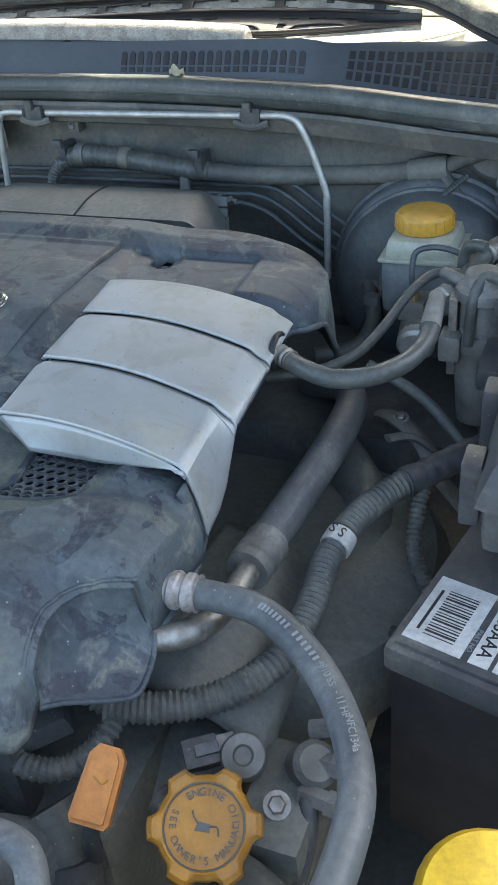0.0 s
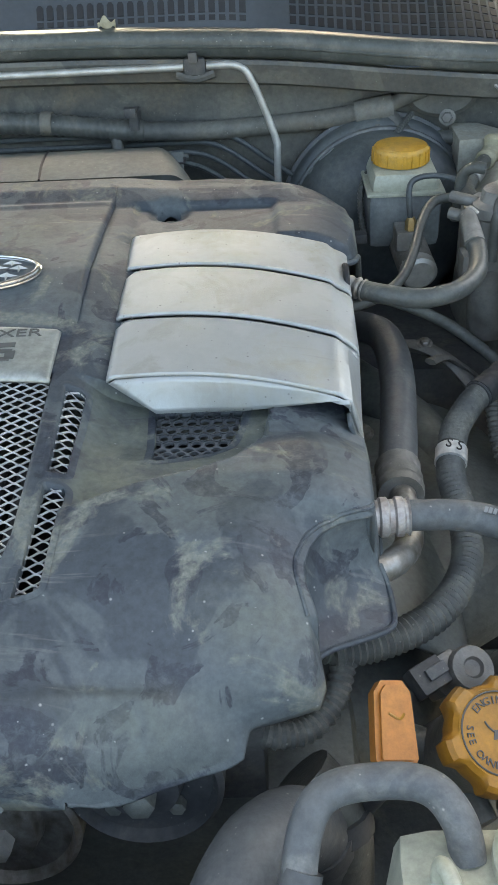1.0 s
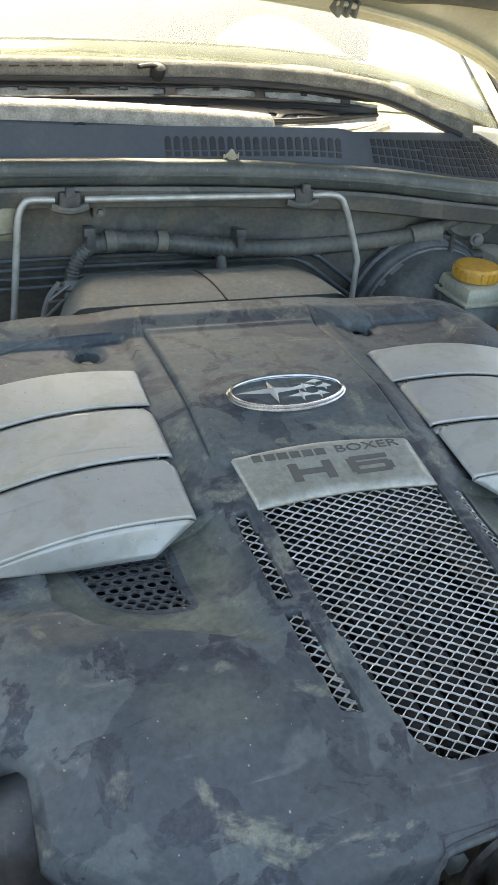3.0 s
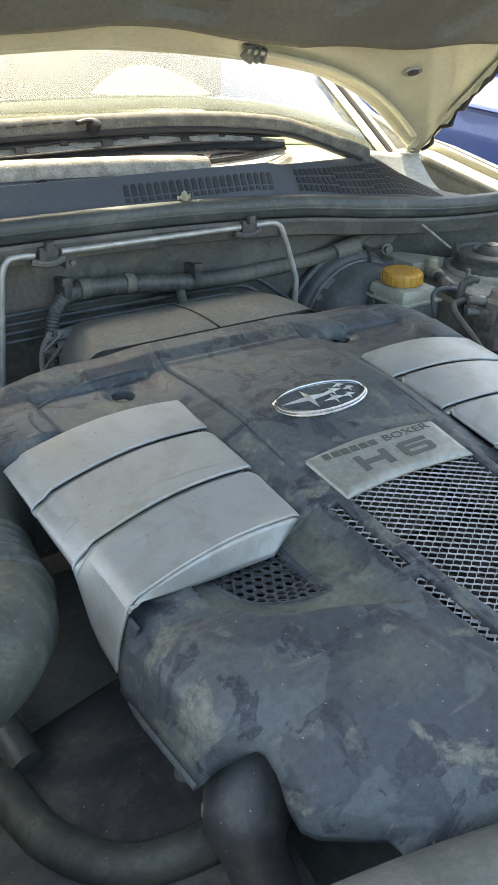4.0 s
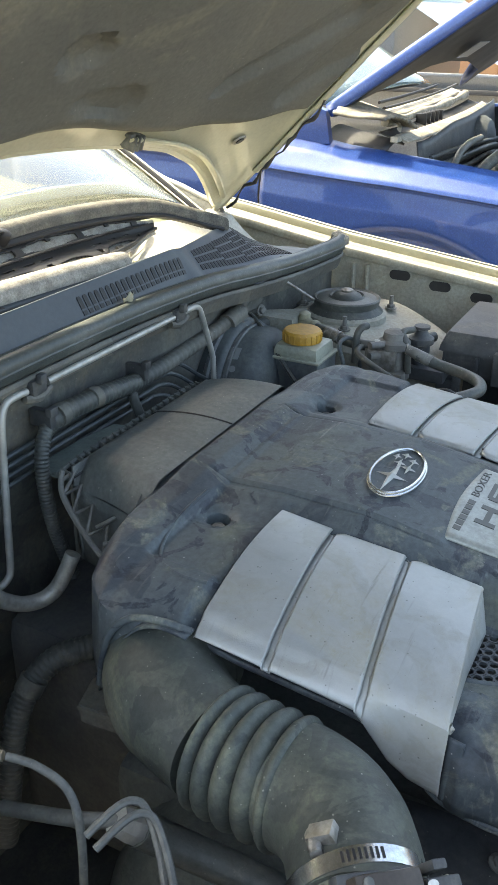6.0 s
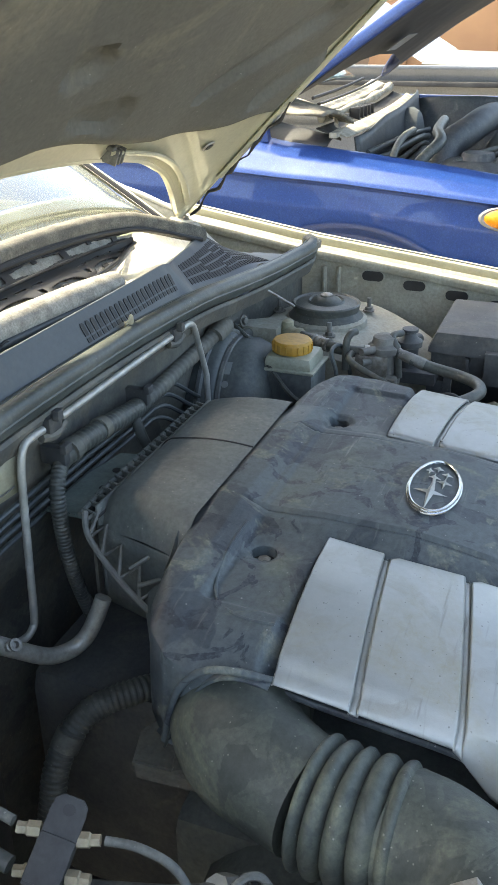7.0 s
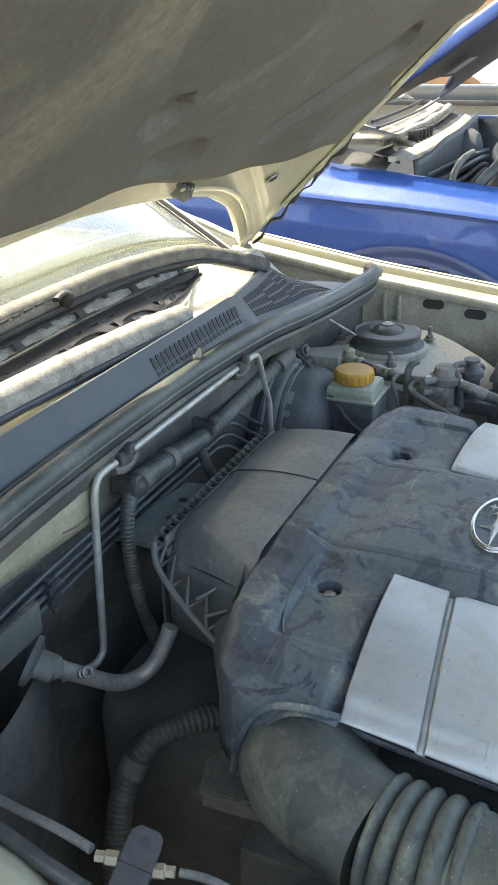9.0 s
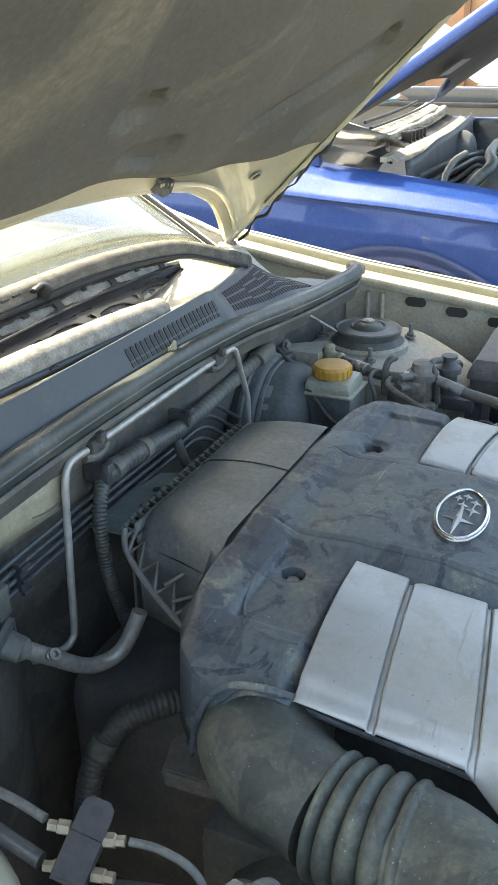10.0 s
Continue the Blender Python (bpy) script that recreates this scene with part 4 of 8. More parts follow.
def cover_z(x, y):
    k = step(abs(x), 0.085, 0.15)
    z = interp(y, MID) * (1 - k) + interp(y, SIDE) * k
    w = interp(y, WIDE_R if x > 0 else WIDE)
    e = max(0, (w - abs(x)))
    z -= 0.016 * max(0, 1 - e / 0.045) ** 2
    # scooped floor in front of the perforated vents, with a crisp rim
    if y < -0.040:
        z -= 0.0115 * scoop(x, y)
    # rounded lobe over the front pulley
    if x > 0.08 and y < -0.24:
        d = math.hypot((x - 0.150) / 0.062, (y + 0.284) / 0.020)
        z += 0.0075 * step(1.0 - d, 0.0, 0.55)
    # lowered wells round the two bolt holes
    hx, hy = HOLES[x > 0]
    if abs(x) > 0.1 and 0.14 < y < 0.225:
        z -= 0.0040 * step(0.236 - abs(x), 0.0, 0.004) * step(abs(x), 0.106, 0.110) * step(0.2215 - y, 0.0, 0.004)
    z -= 0.0035 * step(0.020 - math.hypot(x - hx, y - hy), 0, 0.007)
    z += 0.0026 * step(0.0885 - abs(x), 0, 0.003) * step(0.224 - y, 0, 0.004) * step(y, 0.0, 0.004)
    # shallow groove beside the middle panel
    z -= 0.0018 * max(0, 1 - abs(abs(x) - 0.0885) / 0.0025) * step(y, 0.01, 0.02) * step(0.245 - y, 0, 0.01)
    # small pressed folds in the front shoulder
    if x < 0 and -0.27 < y < -0.17:
        for off in (0.0, 0.018):
            d = abs((x + 0.100 + off) + 0.42 * (y + 0.19)) 
            z -= 0.0016 * max(0, 1 - d / 0.004) * step(y, -0.262, -0.235) * step(-0.175 - y, 0.0, 0.02)
    return z


def build_arch(cover):
    """Rolled lip of the cover over the mouth of the intake duct."""
    part("duct_arch", tube([(-0.306, 0.224, 0.776), (-0.309, 0.218, 0.802), (-0.310, 0.208, 0.834), (-0.309, 0.190, 0.856), (-0.307, 0.168, 0.863), (-0.299, 0.136, 0.857)], 0.0030, 10, 6), COVER, cover)
    part("arch_web", sheet(lambda u, v: Vector((-0.296 - 0.013 * v, 0.136 + 0.088 * u, 0.857 - 0.086 * u ** 3 + 0.005 * math.sin(math.pi * u))) , 16, 3), COVER, cover, thick=0.002)
    edge = [(-x, y, cover_z(-x, y)) for x, y in ((0.120, 0.2245), (0.165, 0.2240), (0.205, 0.2190), (0.232, 0.2070), (0.246, 0.1900), (0.250, 0.1720), (0.248, 0.1520))]
    part("well_edge", tube(edge, 0.0016, 8, 6), COVER, cover)


def build_cover():
    cover = thing("engine_cover", (0, 0, 0.85), "dusty black plastic engine cover with silver panels and a mesh grille", "engine cover")
    ys = sorted({round(0.275 - 0.580 * i / 260, 5) for i in range(261)} | {-0.299,  -0.046, -0.207, -0.119, -0.126}, reverse=True)
    xin = sorted({round(-0.110 + 0.22 * i / 44, 5) for i in range(45)} | {-0.0530, 0.0740, -0.0835, -0.0870, -0.0885, -0.0905, 0.0835, 0.0870, 0.0885, 0.0905})
    bm = bmesh.new()
    rows = []
    dust = bm.verts.layers.float.new("dust")
    for y in ys:
        out = lambda w: [0.110 + (w - 0.110) * (1 - (1 - i / 56) ** 1.3) for i in range(1, 57)]
        xs = [-x for x in reversed(out(interp(y, WIDE)))] + xin + out(interp(y, WIDE_R))
        rows.append([bm.verts.new((x, y, cover_z(x, y))) for x in xs])
        for v in rows[-1]:
            v[dust] = cover_dust(v.co.x, v.co.y)

    # outlines of the grille openings, walked round
    def rounded(poly, rs):
        out = []
        m = len(poly)
        for i in range(m):
            p, q, t = Vector(poly[i - 1]), Vector(poly[i]), Vector(poly[(i + 1) % m])
            r = rs[i]
            a_, b_ = q + (p - q).normalized() * r, q + (t - q).normalized() * r
            for k in range(7):
                w = k / 6
                out.append(a_ * (1 - w) ** 2 + q * 2 * w * (1 - w) + b_ * w * w)
        dense = []
        for i in range(len(out)):
            c, d = out[i], out[(i + 1) % len(out)]
            m_ = max(1, int((d - c).length / 0.006))
            dense += [c.lerp(d, k / m_) for k in range(m_)]
        return dense

    mid_open = rounded([(-0.0700, -0.040), (-0.0570, -0.175), (-0.0410, -0.2655), (0.0665, -0.2655), (0.0815, -0.175), (0.0808, -0.040)], (0.003, 0.02, 0.026, 0.026, 0.02, 0.003))
    side_open = [rounded(q, (0.002, 0.002, r, 0.004)) for q, r in (
        ([(-0.0920, -0.051), (-0.0865, -0.1325), (-0.0735, -0.1325), (-0.0790, -0.047)], 0.002), ([(-0.0868, -0.1430), (-0.0790, -0.2190), (-0.0640, -0.2240), (-0.0735, -0.1430)], 0.004),
        ([(0.0905, -0.053), (0.0915, -0.1330), (0.1030, -0.1310), (0.1038, -0.053)], 0.002), ([(0.0915, -0.1430), (0.0885, -0.2250), (0.1028, -0.2195), (0.1050, -0.1420)], 0.004))]
    hole_open = [[Vector((hx + 0.0120 * math.cos(2 * math.pi * k / 28), hy + 0.0120 * math.sin(2 * math.pi * k / 28))) for k in range(28)] for hx, hy in HOLES]
    vent_open = [rounded([(-0.139, -0.046), (-0.138, -0.111), (-0.172, -0.107), (-0.192, -0.086), (-0.207, -0.046)], (0.001, 0.004, 0.012, 0.016, 0.001)),
                 rounded([(0.148, -0.046), (0.152, -0.109), (0.183, -0.104), (0.203, -0.083), (0.210, -0.046)], (0.001, 0.004, 0.012, 0.016, 0.001))]
    openings = [mid_open] + side_open + hole_open + vent_open

    def within(poly, x, y):
        odd = False
        for i in range(len(poly)):
            a_, b_ = poly[i - 1], poly[i]
            if (a_.y > y) != (b_.y > y) and x < a_.x + (y - a_.y) / (b_.y - a_.y) * (b_.x - a_.x):
                odd = not odd
        return odd

    boxes = [(min(p.x for p in q), max(p.x for p in q), min(p.y for p in q), max(p.y for p in q)) for q in openings]

    def open_at(x, y):
        ax = abs(x)
        if y < -0.299 and -0.0530 < x < 0.0740:
            return True
        for q, (x0, x1, y0, y1) in zip(openings, boxes):
            if x0 < x < x1 and y0 < y < y1 and within(q, x, y):
                return True
        return False

    def border(name, poly, w, depth):
        """Flat border round an opening, with a wall going down."""
        bm_ = bmesh.new()
        area = sum(a_.x * b_.y - b_.x * a_.y for a_, b_ in zip(poly, poly[1:] + poly[:1]))
        rings = [[], [], [], []]
        for i, p in enumerate(poly):
            d = (poly[(i + 1) % len(poly)] - poly[i - 1]).normalized()
            o = Vector((d.y, -d.x)) * (1 if area > 0 else -1)
            for r, off, dz in ((0, w, 0.0002), (1, 0.0012, 0.0010), (2, 0.0, 0.0002), (3, -0.0006, -depth)):
                e = p + o * off
                rings[r].append(bm_.verts.new((e.x, e.y, cover_z(e.x, e.y) + dz)))
        for a_, b_ in zip(rings, rings[1:]):
            for i in range(len(poly)):
                j = (i + 1) % len(poly)
                bm_.faces.new((a_[i], a_[j], b_[j], b_[i]))
        return part(name, bm_, COVER, cover, angle=50)

    n = len(rows[0])
    for a, b in zip(rows, rows[1:]):
        for k in range(n - 1):
            c = (a[k].co + a[k + 1].co + b[k].co + b[k + 1].co) / 4
            if not open_at(c.x, c.y):
                bm.faces.new((a[k], a[k + 1], b[k + 1], b[k]))
    # skirts
    def bottom(x, y):
        if y < -0.298:
            return 0.754
        if x > 0 and -0.226 < y < -0.157:
            return 0.9
        side = interp(y, ((-0.306, 0.754), (-0.295, 0.757), (-0.284, 0.761), (-0.27, 0.765), (-0.245, 0.767), (-0.225, 0.776), (-0.212, 0.795), (-0.195, 0.803), (-0.182, 0.785), (-0.174, 0.766), (-0.150, 0.770),
                          (-0.062, 0.772), (-0.045, 0.788), (-0.02, 0.806), (0.0, 0.818), (0.05, 0.828), (0.15, 0.836), (0.185, 0.826), (0.20, 0.80), (0.212, 0.779), (0.23, 0.775), (0.275, 0.80)))
        return side

    def skirt(loop, out):
        tops = loop
        for lvl in range(1, 5):
            low = []
            for v in loop:
                zb = min(bottom(v.co.x, v.co.y), v.co.z - 0.004)
                t = lvl / 4
                o = out(v.co)
                low.append(bm.verts.new(v.co + o * 0.006 * math.sin(t * 1.5) + Vector((0, 0, (zb - v.co.z) * t))))
            for k in range(len(low) - 1):
                bm.faces.new((tops[k], tops[k + 1], low[k + 1], low[k]))
            tops = low

    right = [r[-1] for r in rows]
    left = [r[0] for r in rows]
    skirt(right, lambda c: Vector((1, 0, 0)))
    skirt(left, lambda c: Vector((-1, 0, 0)))
    skirt([v for v in rows[-1] if v.co.x < -0.0525], lambda c: Vector((0, -0.3, 0)))
    skirt([v for v in rows[-1] if v.co.x > 0.0735], lambda c: Vector((0, -0.3, 0)))
    skirt(rows[0], lambda c: Vector((0, 1, 0)))
    bmesh.ops.delete(bm, geom=[v for v in bm.verts if not v.link_faces], context="VERTS")
    part("shell", bm, COVER, cover, thick=0.003, angle=50)
    # hollow pocket in the right flank, round the wiring
    rim_ = curve_pts([(0.288, -0.153, 0.0), (0.280, -0.1585, 0.0), (0.264, -0.1635, 0.0), (0.251, -0.172, 0.0), (0.2445, -0.183, 0.0), (0.2405, -0.196, 0.0), (0.243, -0.212, 0.0), (0.2465, -0.225, 0.0)], 4)
    foot_ = curve_pts([(0.293, -0.155, 0.772), (0.297, -0.166, 0.766), (0.299, -0.180, 0.762), (0.298, -0.194, 0.760), (0.288, -0.203, 0.762), (0.272, -0.211, 0.764), (0.259, -0.218, 0.766), (0.250, -0.2265, 0.768)], 4)

    def pocket(u, v):
        i = min(len(rim_) - 2, int(u * (len(rim_) - 1)))
        q = u * (len(rim_) - 1) - i
        a_, b_ = rim_[i].lerp(rim_[i + 1], q), foot_[i].lerp(foot_[i + 1], q)
        a_ = Vector((a_.x, a_.y, cover_z(a_.x - 0.001, a_.y) - 0.001))
        p = a_.lerp(b_, v)
        return p + Vector((-0.008, 0.004, -0.010)) * math.sin(math.pi * v) * (1 - abs(2 * u - 1) ** 3)
    part("flank_pocket", sheet(pocket, 40, 12), COVER, cover, thick=0.003, angle=60)
    part("pocket_rim", tube([pocket(i / 40, 0.0) for i in range(41)], 0.0016, 8, 1, raw=True), COVER, cover)
    part("pocket_lip", tube([pocket(i / 40, 1.0) for i in range(41)], 0.0020, 8, 1, raw=True), COVER, cover)
    # rims round the flank openings
    for k in (-1, 1):
        wide = WIDE_R if k > 0 else WIDE
        rim = [(k * (interp(y, wide) + 0.006), y, min(bottom(0.3 * k, y), cover_z(k * interp(y, wide), y) - 0.004)) for y in (0.232, 0.222, 0.214, 0.206, 0.198, 0.190, 0.182, 0.17, 0.155, 0.14, 0.10, 0.05, 0.0, -0.02, -0.045, -0.062, -0.10, -0.15) + ((-0.172,) if k < 0 else ())]
        part("flank_rim", tube(rim, 0.0028, 8, 3), COVER, cover)
    part("hose_notch", tube([(0.290, 0.106 + 0.016 * math.cos(a), 0.8385 + 0.0135 * math.sin(a)) for a in (math.pi * q / 10 for q in range(-3, 14))], 0.0026, 8, 1, raw=True), TRIM, cover)
    # turned-down lip of the belt opening
    lip = [(-0.067, -0.306, 0.754), (-0.062, -0.306, 0.770), (-0.055, -0.305, 0.786), (-0.046, -0.3035, 0.7945), (0.008, -0.3020, 0.7975), (0.068, -0.3035, 0.7945), (0.077, -0.305, 0.786), (0.083, -0.306, 0.770), (0.089, -0.306, 0.754)]
    part("opening_lip", tube(lip, 0.0030, 8, 5), COVER, cover)
    for q in openings[:1]:
        border("grille_frame", q, 0.0065, 0.006)
    for q in side_open:
        border("vent_frame", q, 0.0042, 0.006)
    for q in hole_open:
        border("bolt_hole", q, 0.0060, 0.010)
    for q in vent_open:
        border("vent_frame", q, 0.0050, 0.007)
    part("front_edge", sheet(lambda u, v: Vector((-0.0535 + 0.128 * u, -0.2980 - 0.0055 * v, interp(-0.298, MID) + 0.0003 - 0.0050 * v - 0.004 * max(0, abs(2 * u - 1) - 0.8) * v)), 24, 3), COVER, cover, thick=0.002)

    # silver panels, three a side, each bowed and folded over the flank
    bands = ((0.1475, 0.139, 0.0955, 0.079), (0.0905, 0.074, 0.0245, 0.003), (0.0195, -0.002, -0.0455, -0.0635))
    crown = ((-0.065, 0.8440), (-0.046, 0.8475), (0.02, 0.8570), (0.095, 0.8635), (0.147, 0.8695))
    low = ((-0.065, 0.053), (-0.040, 0.051), (-0.024, 0.043), (-0.010, 0.028), (0.004, 0.012), (0.09, 0.008), (0.145, 0.007))

    def panel_top(t, yi, yo):
        y = yi + (yo - yi) * t
        z = interp(yi, crown) - 0.011 * t * t + 0.007 * math.sin(math.pi * t)
        return y, z - 0.0025 * max(0, 1 - t / 0.025) ** 2 - 0.004 * step(t, 0.95, 1.0)

    for s in (-1, 1):
        for i, (ai, ao, bi, bo) in enumerate(bands):
            xi = 0.1135 + 0.0015 * i
            def f(u, v):
                yi, yo = ai + (bi - ai) * v, ao + (bo - ao) * v
                edge = -0.0016 * max(0, 1 - min(v, 1 - v) / 0.030) ** 2
                t = min(1, u / 0.78)
                y, z = panel_top(t, yi, yo)
                x = xi + (0.005 * (0.12 - v) / 0.12 if v < 0.12 and t < 0.05 and i else 0) + (0.283 - xi) * t
                if u <= 0.78:
                    return Vector((s * x, y, z + edge))
                k = (u - 0.78) / 0.22
                return Vector((s * (0.283 + 0.010 * math.sin(k * 1.57)), y, z + edge - interp(y, low) * k))
            part("silver_panel", sheet(f, 64, 40), SILVER, cover, "silver painted panel", thick=0.004, angle=35)
            if i == 2:
                # dark flange of the cover along the last panel
                part("panel_flange", sheet(lambda u, v: f(0.79 + 0.21 * u, 1.0) + Vector((-0.002 * s, -0.0005 - 0.0115 * v, -0.0035 - 0.002 * v)), 24, 3), COVER, cover, thick=0.003)
            if i < 2:
                ni, no = bands[i + 1][0], bands[i + 1][1]
                def g(u, v):
                    t = min(1, u / 0.8)
                    y, z = panel_top(t, bi + 0.0015 + (ni - bi - 0.003) * v, bo + 0.0015 + (no - bo - 0.003) * v)
                    k = max(0, (u - 0.8) / 0.2)
                    return Vector((s * (xi + 0.002 + (0.281 - xi) * t + 0.010 * math.sin(k * 1.57)), y, z - 0.0042 - interp(y, low) * 0.8 * k))
                part("panel_step", sheet(g, 30, 2), SILVER, cover, thick=0.002)
        # sloping silver nose over the perforated vent
        def nose(u, v):
            y, z = panel_top(u, -0.0450, -0.0630)
            top = Vector((s * (0.1175 + 0.165 * u), y, z - 0.003))
            q = min(1, u / 0.66)
            low_ = Vector((s * (0.150 + 0.0625 * q + 0.068 * max(0, (u - 0.66) / 0.34)), -0.0580 - 0.006 * max(0, (u - 0.66) / 0.34), 0.8250 + 0.010 * max(0, (u - 0.66) / 0.34)))
            return top.lerp(low_, v)
        part("silver_nose", sheet(nose, 30, 6), SILVER, cover, thick=0.003)
        # perforated vent: a plate with round holes, over a dark box
        bm = bmesh.new()
        pitch = 0.0090
        hull = vent_open[s > 0]
        grown = [p + (p - Vector((s * 0.178, -0.075))).normalized() * 0.0035 for p in hull]
        for r in range(10):
            for c in range(11):
                x, y = 0.133 + pitch * (c + 0.5 * (r % 2)), -0.048 - pitch * 0.87 * r
                if not within(grown, s * x, y):
                    continue
                z = cover_z(s * x, y) - 0.0018
                h = 12
                ring = lambda r, zz: [bm.verts.new((s * (x + r(k) * math.cos(k * math.pi / 6)), y + r(k) * math.sin(k * math.pi / 6), zz)) for k in range(h)]
                hexr = lambda k: 0.00522 * (1.0 if k % 2 else 0.866)
                outer, inner, deep = ring(hexr, z), ring(lambda k: 0.0036, z), ring(lambda k: 0.0035, z - 0.0022)
                for k in range(h):
                    bm.faces.new((outer[k], outer[(k + 1) % h], inner[(k + 1) % h], inner[k]))
                    bm.faces.new((inner[k], inner[(k + 1) % h], deep[(k + 1) % h], deep[k]))
        ob = part("perforated_vent", bm, VENT, cover, "black vent with round holes")
        part("vent_box", block(min(s * 0.130, s * 0.225), max(s * 0.130, s * 0.225), -0.128, -0.040, 0.780, 0.790, 0.002), TRIM, cover)

    # expanded metal grilles
    def lattice(x0, x1, y0, y1, corner=0.0, px=0.0127, py=0.0076):
        bm = bmesh.new()
        ny = int((y1 - y0) / py) + 1
        nx = int((x1 - x0) / px) + 1
        t, h = 0.00040, 0.0007
        inside = lambda x, y: x0 <= x <= x1 and y0 <= y <= y1
        zz = lambda x, y: min(interp(y, MID) - 0.0045, cover_z(x, y) - 0.0030)
        for j in range(ny + 1):
            for i in range(2 * nx + 1):
                xa, xb = x0 + i * px / 2, x0 + (i + 1) * px / 2
                ya = y0 + (j + (i % 2) * 0.5) * py
                for dy in (0.5, -0.5):
                    yb = ya + dy * py
                    if not (inside(xa, ya) and inside(xb, yb)):
                        continue
                    k = 0.14
                    p = [Vector((xa, ya, zz(xa, ya))), Vector((xa + (xb - xa) * k, ya + (yb - ya) * 0.05, 0)), Vector((xa + (xb - xa) * (1 - k), ya + (yb - ya) * 0.95, 0)), Vector((xb, yb, zz(xb, yb)))]
                    p[1].z, p[2].z = zz(p[1].x, p[1].y) + 0.0003, zz(p[2].x, p[2].y) + 0.0003
                    for a, b in zip(p, p[1:]):
                        vs = []
                        for q in (a, b):
                            vs.append([bm.verts.new(q + Vector((0, -t, -h))), bm.verts.new(q + Vector((0, -t * 0.6, h))), bm.verts.new(q + Vector((0, t * 0.6, h))), bm.verts.new(q + Vector((0, t, -h)))])
                        for m in range(3):
                            bm.faces.new((vs[0][m], vs[0][m + 1], vs[1][m + 1], vs[1][m]))
        return bm

    part("mesh_grille", lattice(-0.0740, 0.0860, -0.2700, -0.0360), MESHM, cover, "silver expanded metal mesh")
    for x0, x1, y0, y1 in ((-0.0960, -0.0700, -0.1365, -0.0435), (-0.0910, -0.0600, -0.2275, -0.1390), (0.0870, 0.1070, -0.1365, -0.0490), (0.0855, 0.1080, -0.2280, -0.1390)):
        part("side_mesh", lattice(x0, x1, y0, y1), MESHM, cover, "silver expanded metal mesh")
    for hx, hy in HOLES:
        part("hole_bottom", lathe([(0.0135, 0.0), (0.0135, 0.001), (0.001, 0.001)], pose(hx, hy, cover_z(hx, hy) - 0.0105), 20), TRIM, cover)
        part("hole_bolt", lathe([(0.0062, 0.0), (0.0062, 0.004), (0.003, 0.005), (0.0005, 0.005)], pose(hx, hy, cover_z(hx, hy) - 0.0095), 6), STEEL, cover)
    # dark block below the grilles
    part("lower_box", block(-0.108, 0.112, -0.282, -0.03, 0.755, 0.765, 0.0), TRIM, cover)
    for k in range(7):
        part("intake_runner", tube([(-0.06 + 0.02 * k, -0.075, 0.790), (-0.055 + 0.02 * k, -0.16, 0.786), (-0.06 + 0.02 * k, -0.235, 0.780)], 0.008, 8, 4), TRIM, cover)

    # name plate
    z1 = lambda y: interp(y, MID) + 0.0035
    bm = bmesh.new()
    top = lambda u: Vector((-0.0755 + 0.155 * u, 0.0045 + 0.0070 * math.sin(math.pi * u), 0))
    low = lambda u: Vector((-0.0715 + 0.151 * u, -0.0515 + 0.0050 * math.sin(math.pi * u), 0))
    def pl(u, v):
        p = top(u).lerp(low(u), v)
        e = min(u, 1 - u) / 0.035, v / 0.08, (1 - v) / 0.10
        p.z = z1(p.y) + 0.001 - 0.0035 * max(0, 1 - min(e)) 
        return p
    plate = part("name_plate", sheet(pl, 48, 20), PLATE, cover, "brushed metal name plate", thick=0.003)
    tilt = math.degrees(math.atan2(interp(0.0, MID) - interp(-0.05, MID), 0.05))
    at = lambda x, y: pose(x, y, z1(y) + 0.0012, tilt, 0, 0)
    letters("BOXER", 0.0155, at(0.0385, -0.0030) @ Matrix.Diagonal((1.15, 0.75, 1, 1)), DARKGREY, plate)
    for i, w in enumerate((0.0075, 0.0085, 0.0085, 0.008, 0.0085, 0.0085)):
        bm = bmesh.new()
        x = -0.0560 + i * 0.0107
        block(x - w / 2, x + w / 2, -0.0035, 0.0035, -0.0003, 0.0003, 0.0, bm, at(0, -0.0030))
        part("bar", bm, DARKGREY, plate)
    def glyph(strokes, cx):
        bm_ = bmesh.new()
        for x0, x1, y0, y1 in strokes:
            block(x0, x1, y0, y1, -0.0003, 0.0004, 0.0, bm_, at(cx, -0.0230))
        part("lettering", bm_, DARKGREY, plate)
    glyph(((-0.0180, -0.0105, -0.0098, 0.0098), (0.0105, 0.0180, -0.0098, 0.0098), (-0.0105, 0.0105, -0.0028, 0.0028)), -0.0168)
    glyph(((-0.0150, 0.0170, 0.0052, 0.0098), (-0.0185, -0.0115, -0.0075, 0.0078), (-0.0115, 0.0160, -0.0012, 0.0026), (0.0115, 0.0185, -0.0078, 0.0008), (-0.0155, 0.0155, -0.0098, -0.0058)), 0.0330)

    # oval emblem: ring and star shapes
    em = lambda x, y: Vector((x - 0.001, 0.0740 + y, cover_z(0, 0.0740 + y) + 0.0040))
    oval = lambda k, n: (0.0510 * math.cos(2 * math.pi * k / n), 0.0235 * math.sin(2 * math.pi * k / n))
    emblem = part("emblem", tube([em(*oval(k, 56)) for k in range(57)], 0.0016, 8, 1, raw=True), CHROME, cover, "chrome oval emblem")
    part("base_ring", tube([em(1.035 * oval(k, 56)[0], 1.06 * oval(k, 56)[1]) - Vector((0, 0, 0.0022)) for k in range(57)], 0.0016, 8, 1, raw=True), CHROME, emblem)
    bm = bmesh.new()
    c = bm.verts.new(em(0, 0) - Vector((0, 0, 0.0022)))
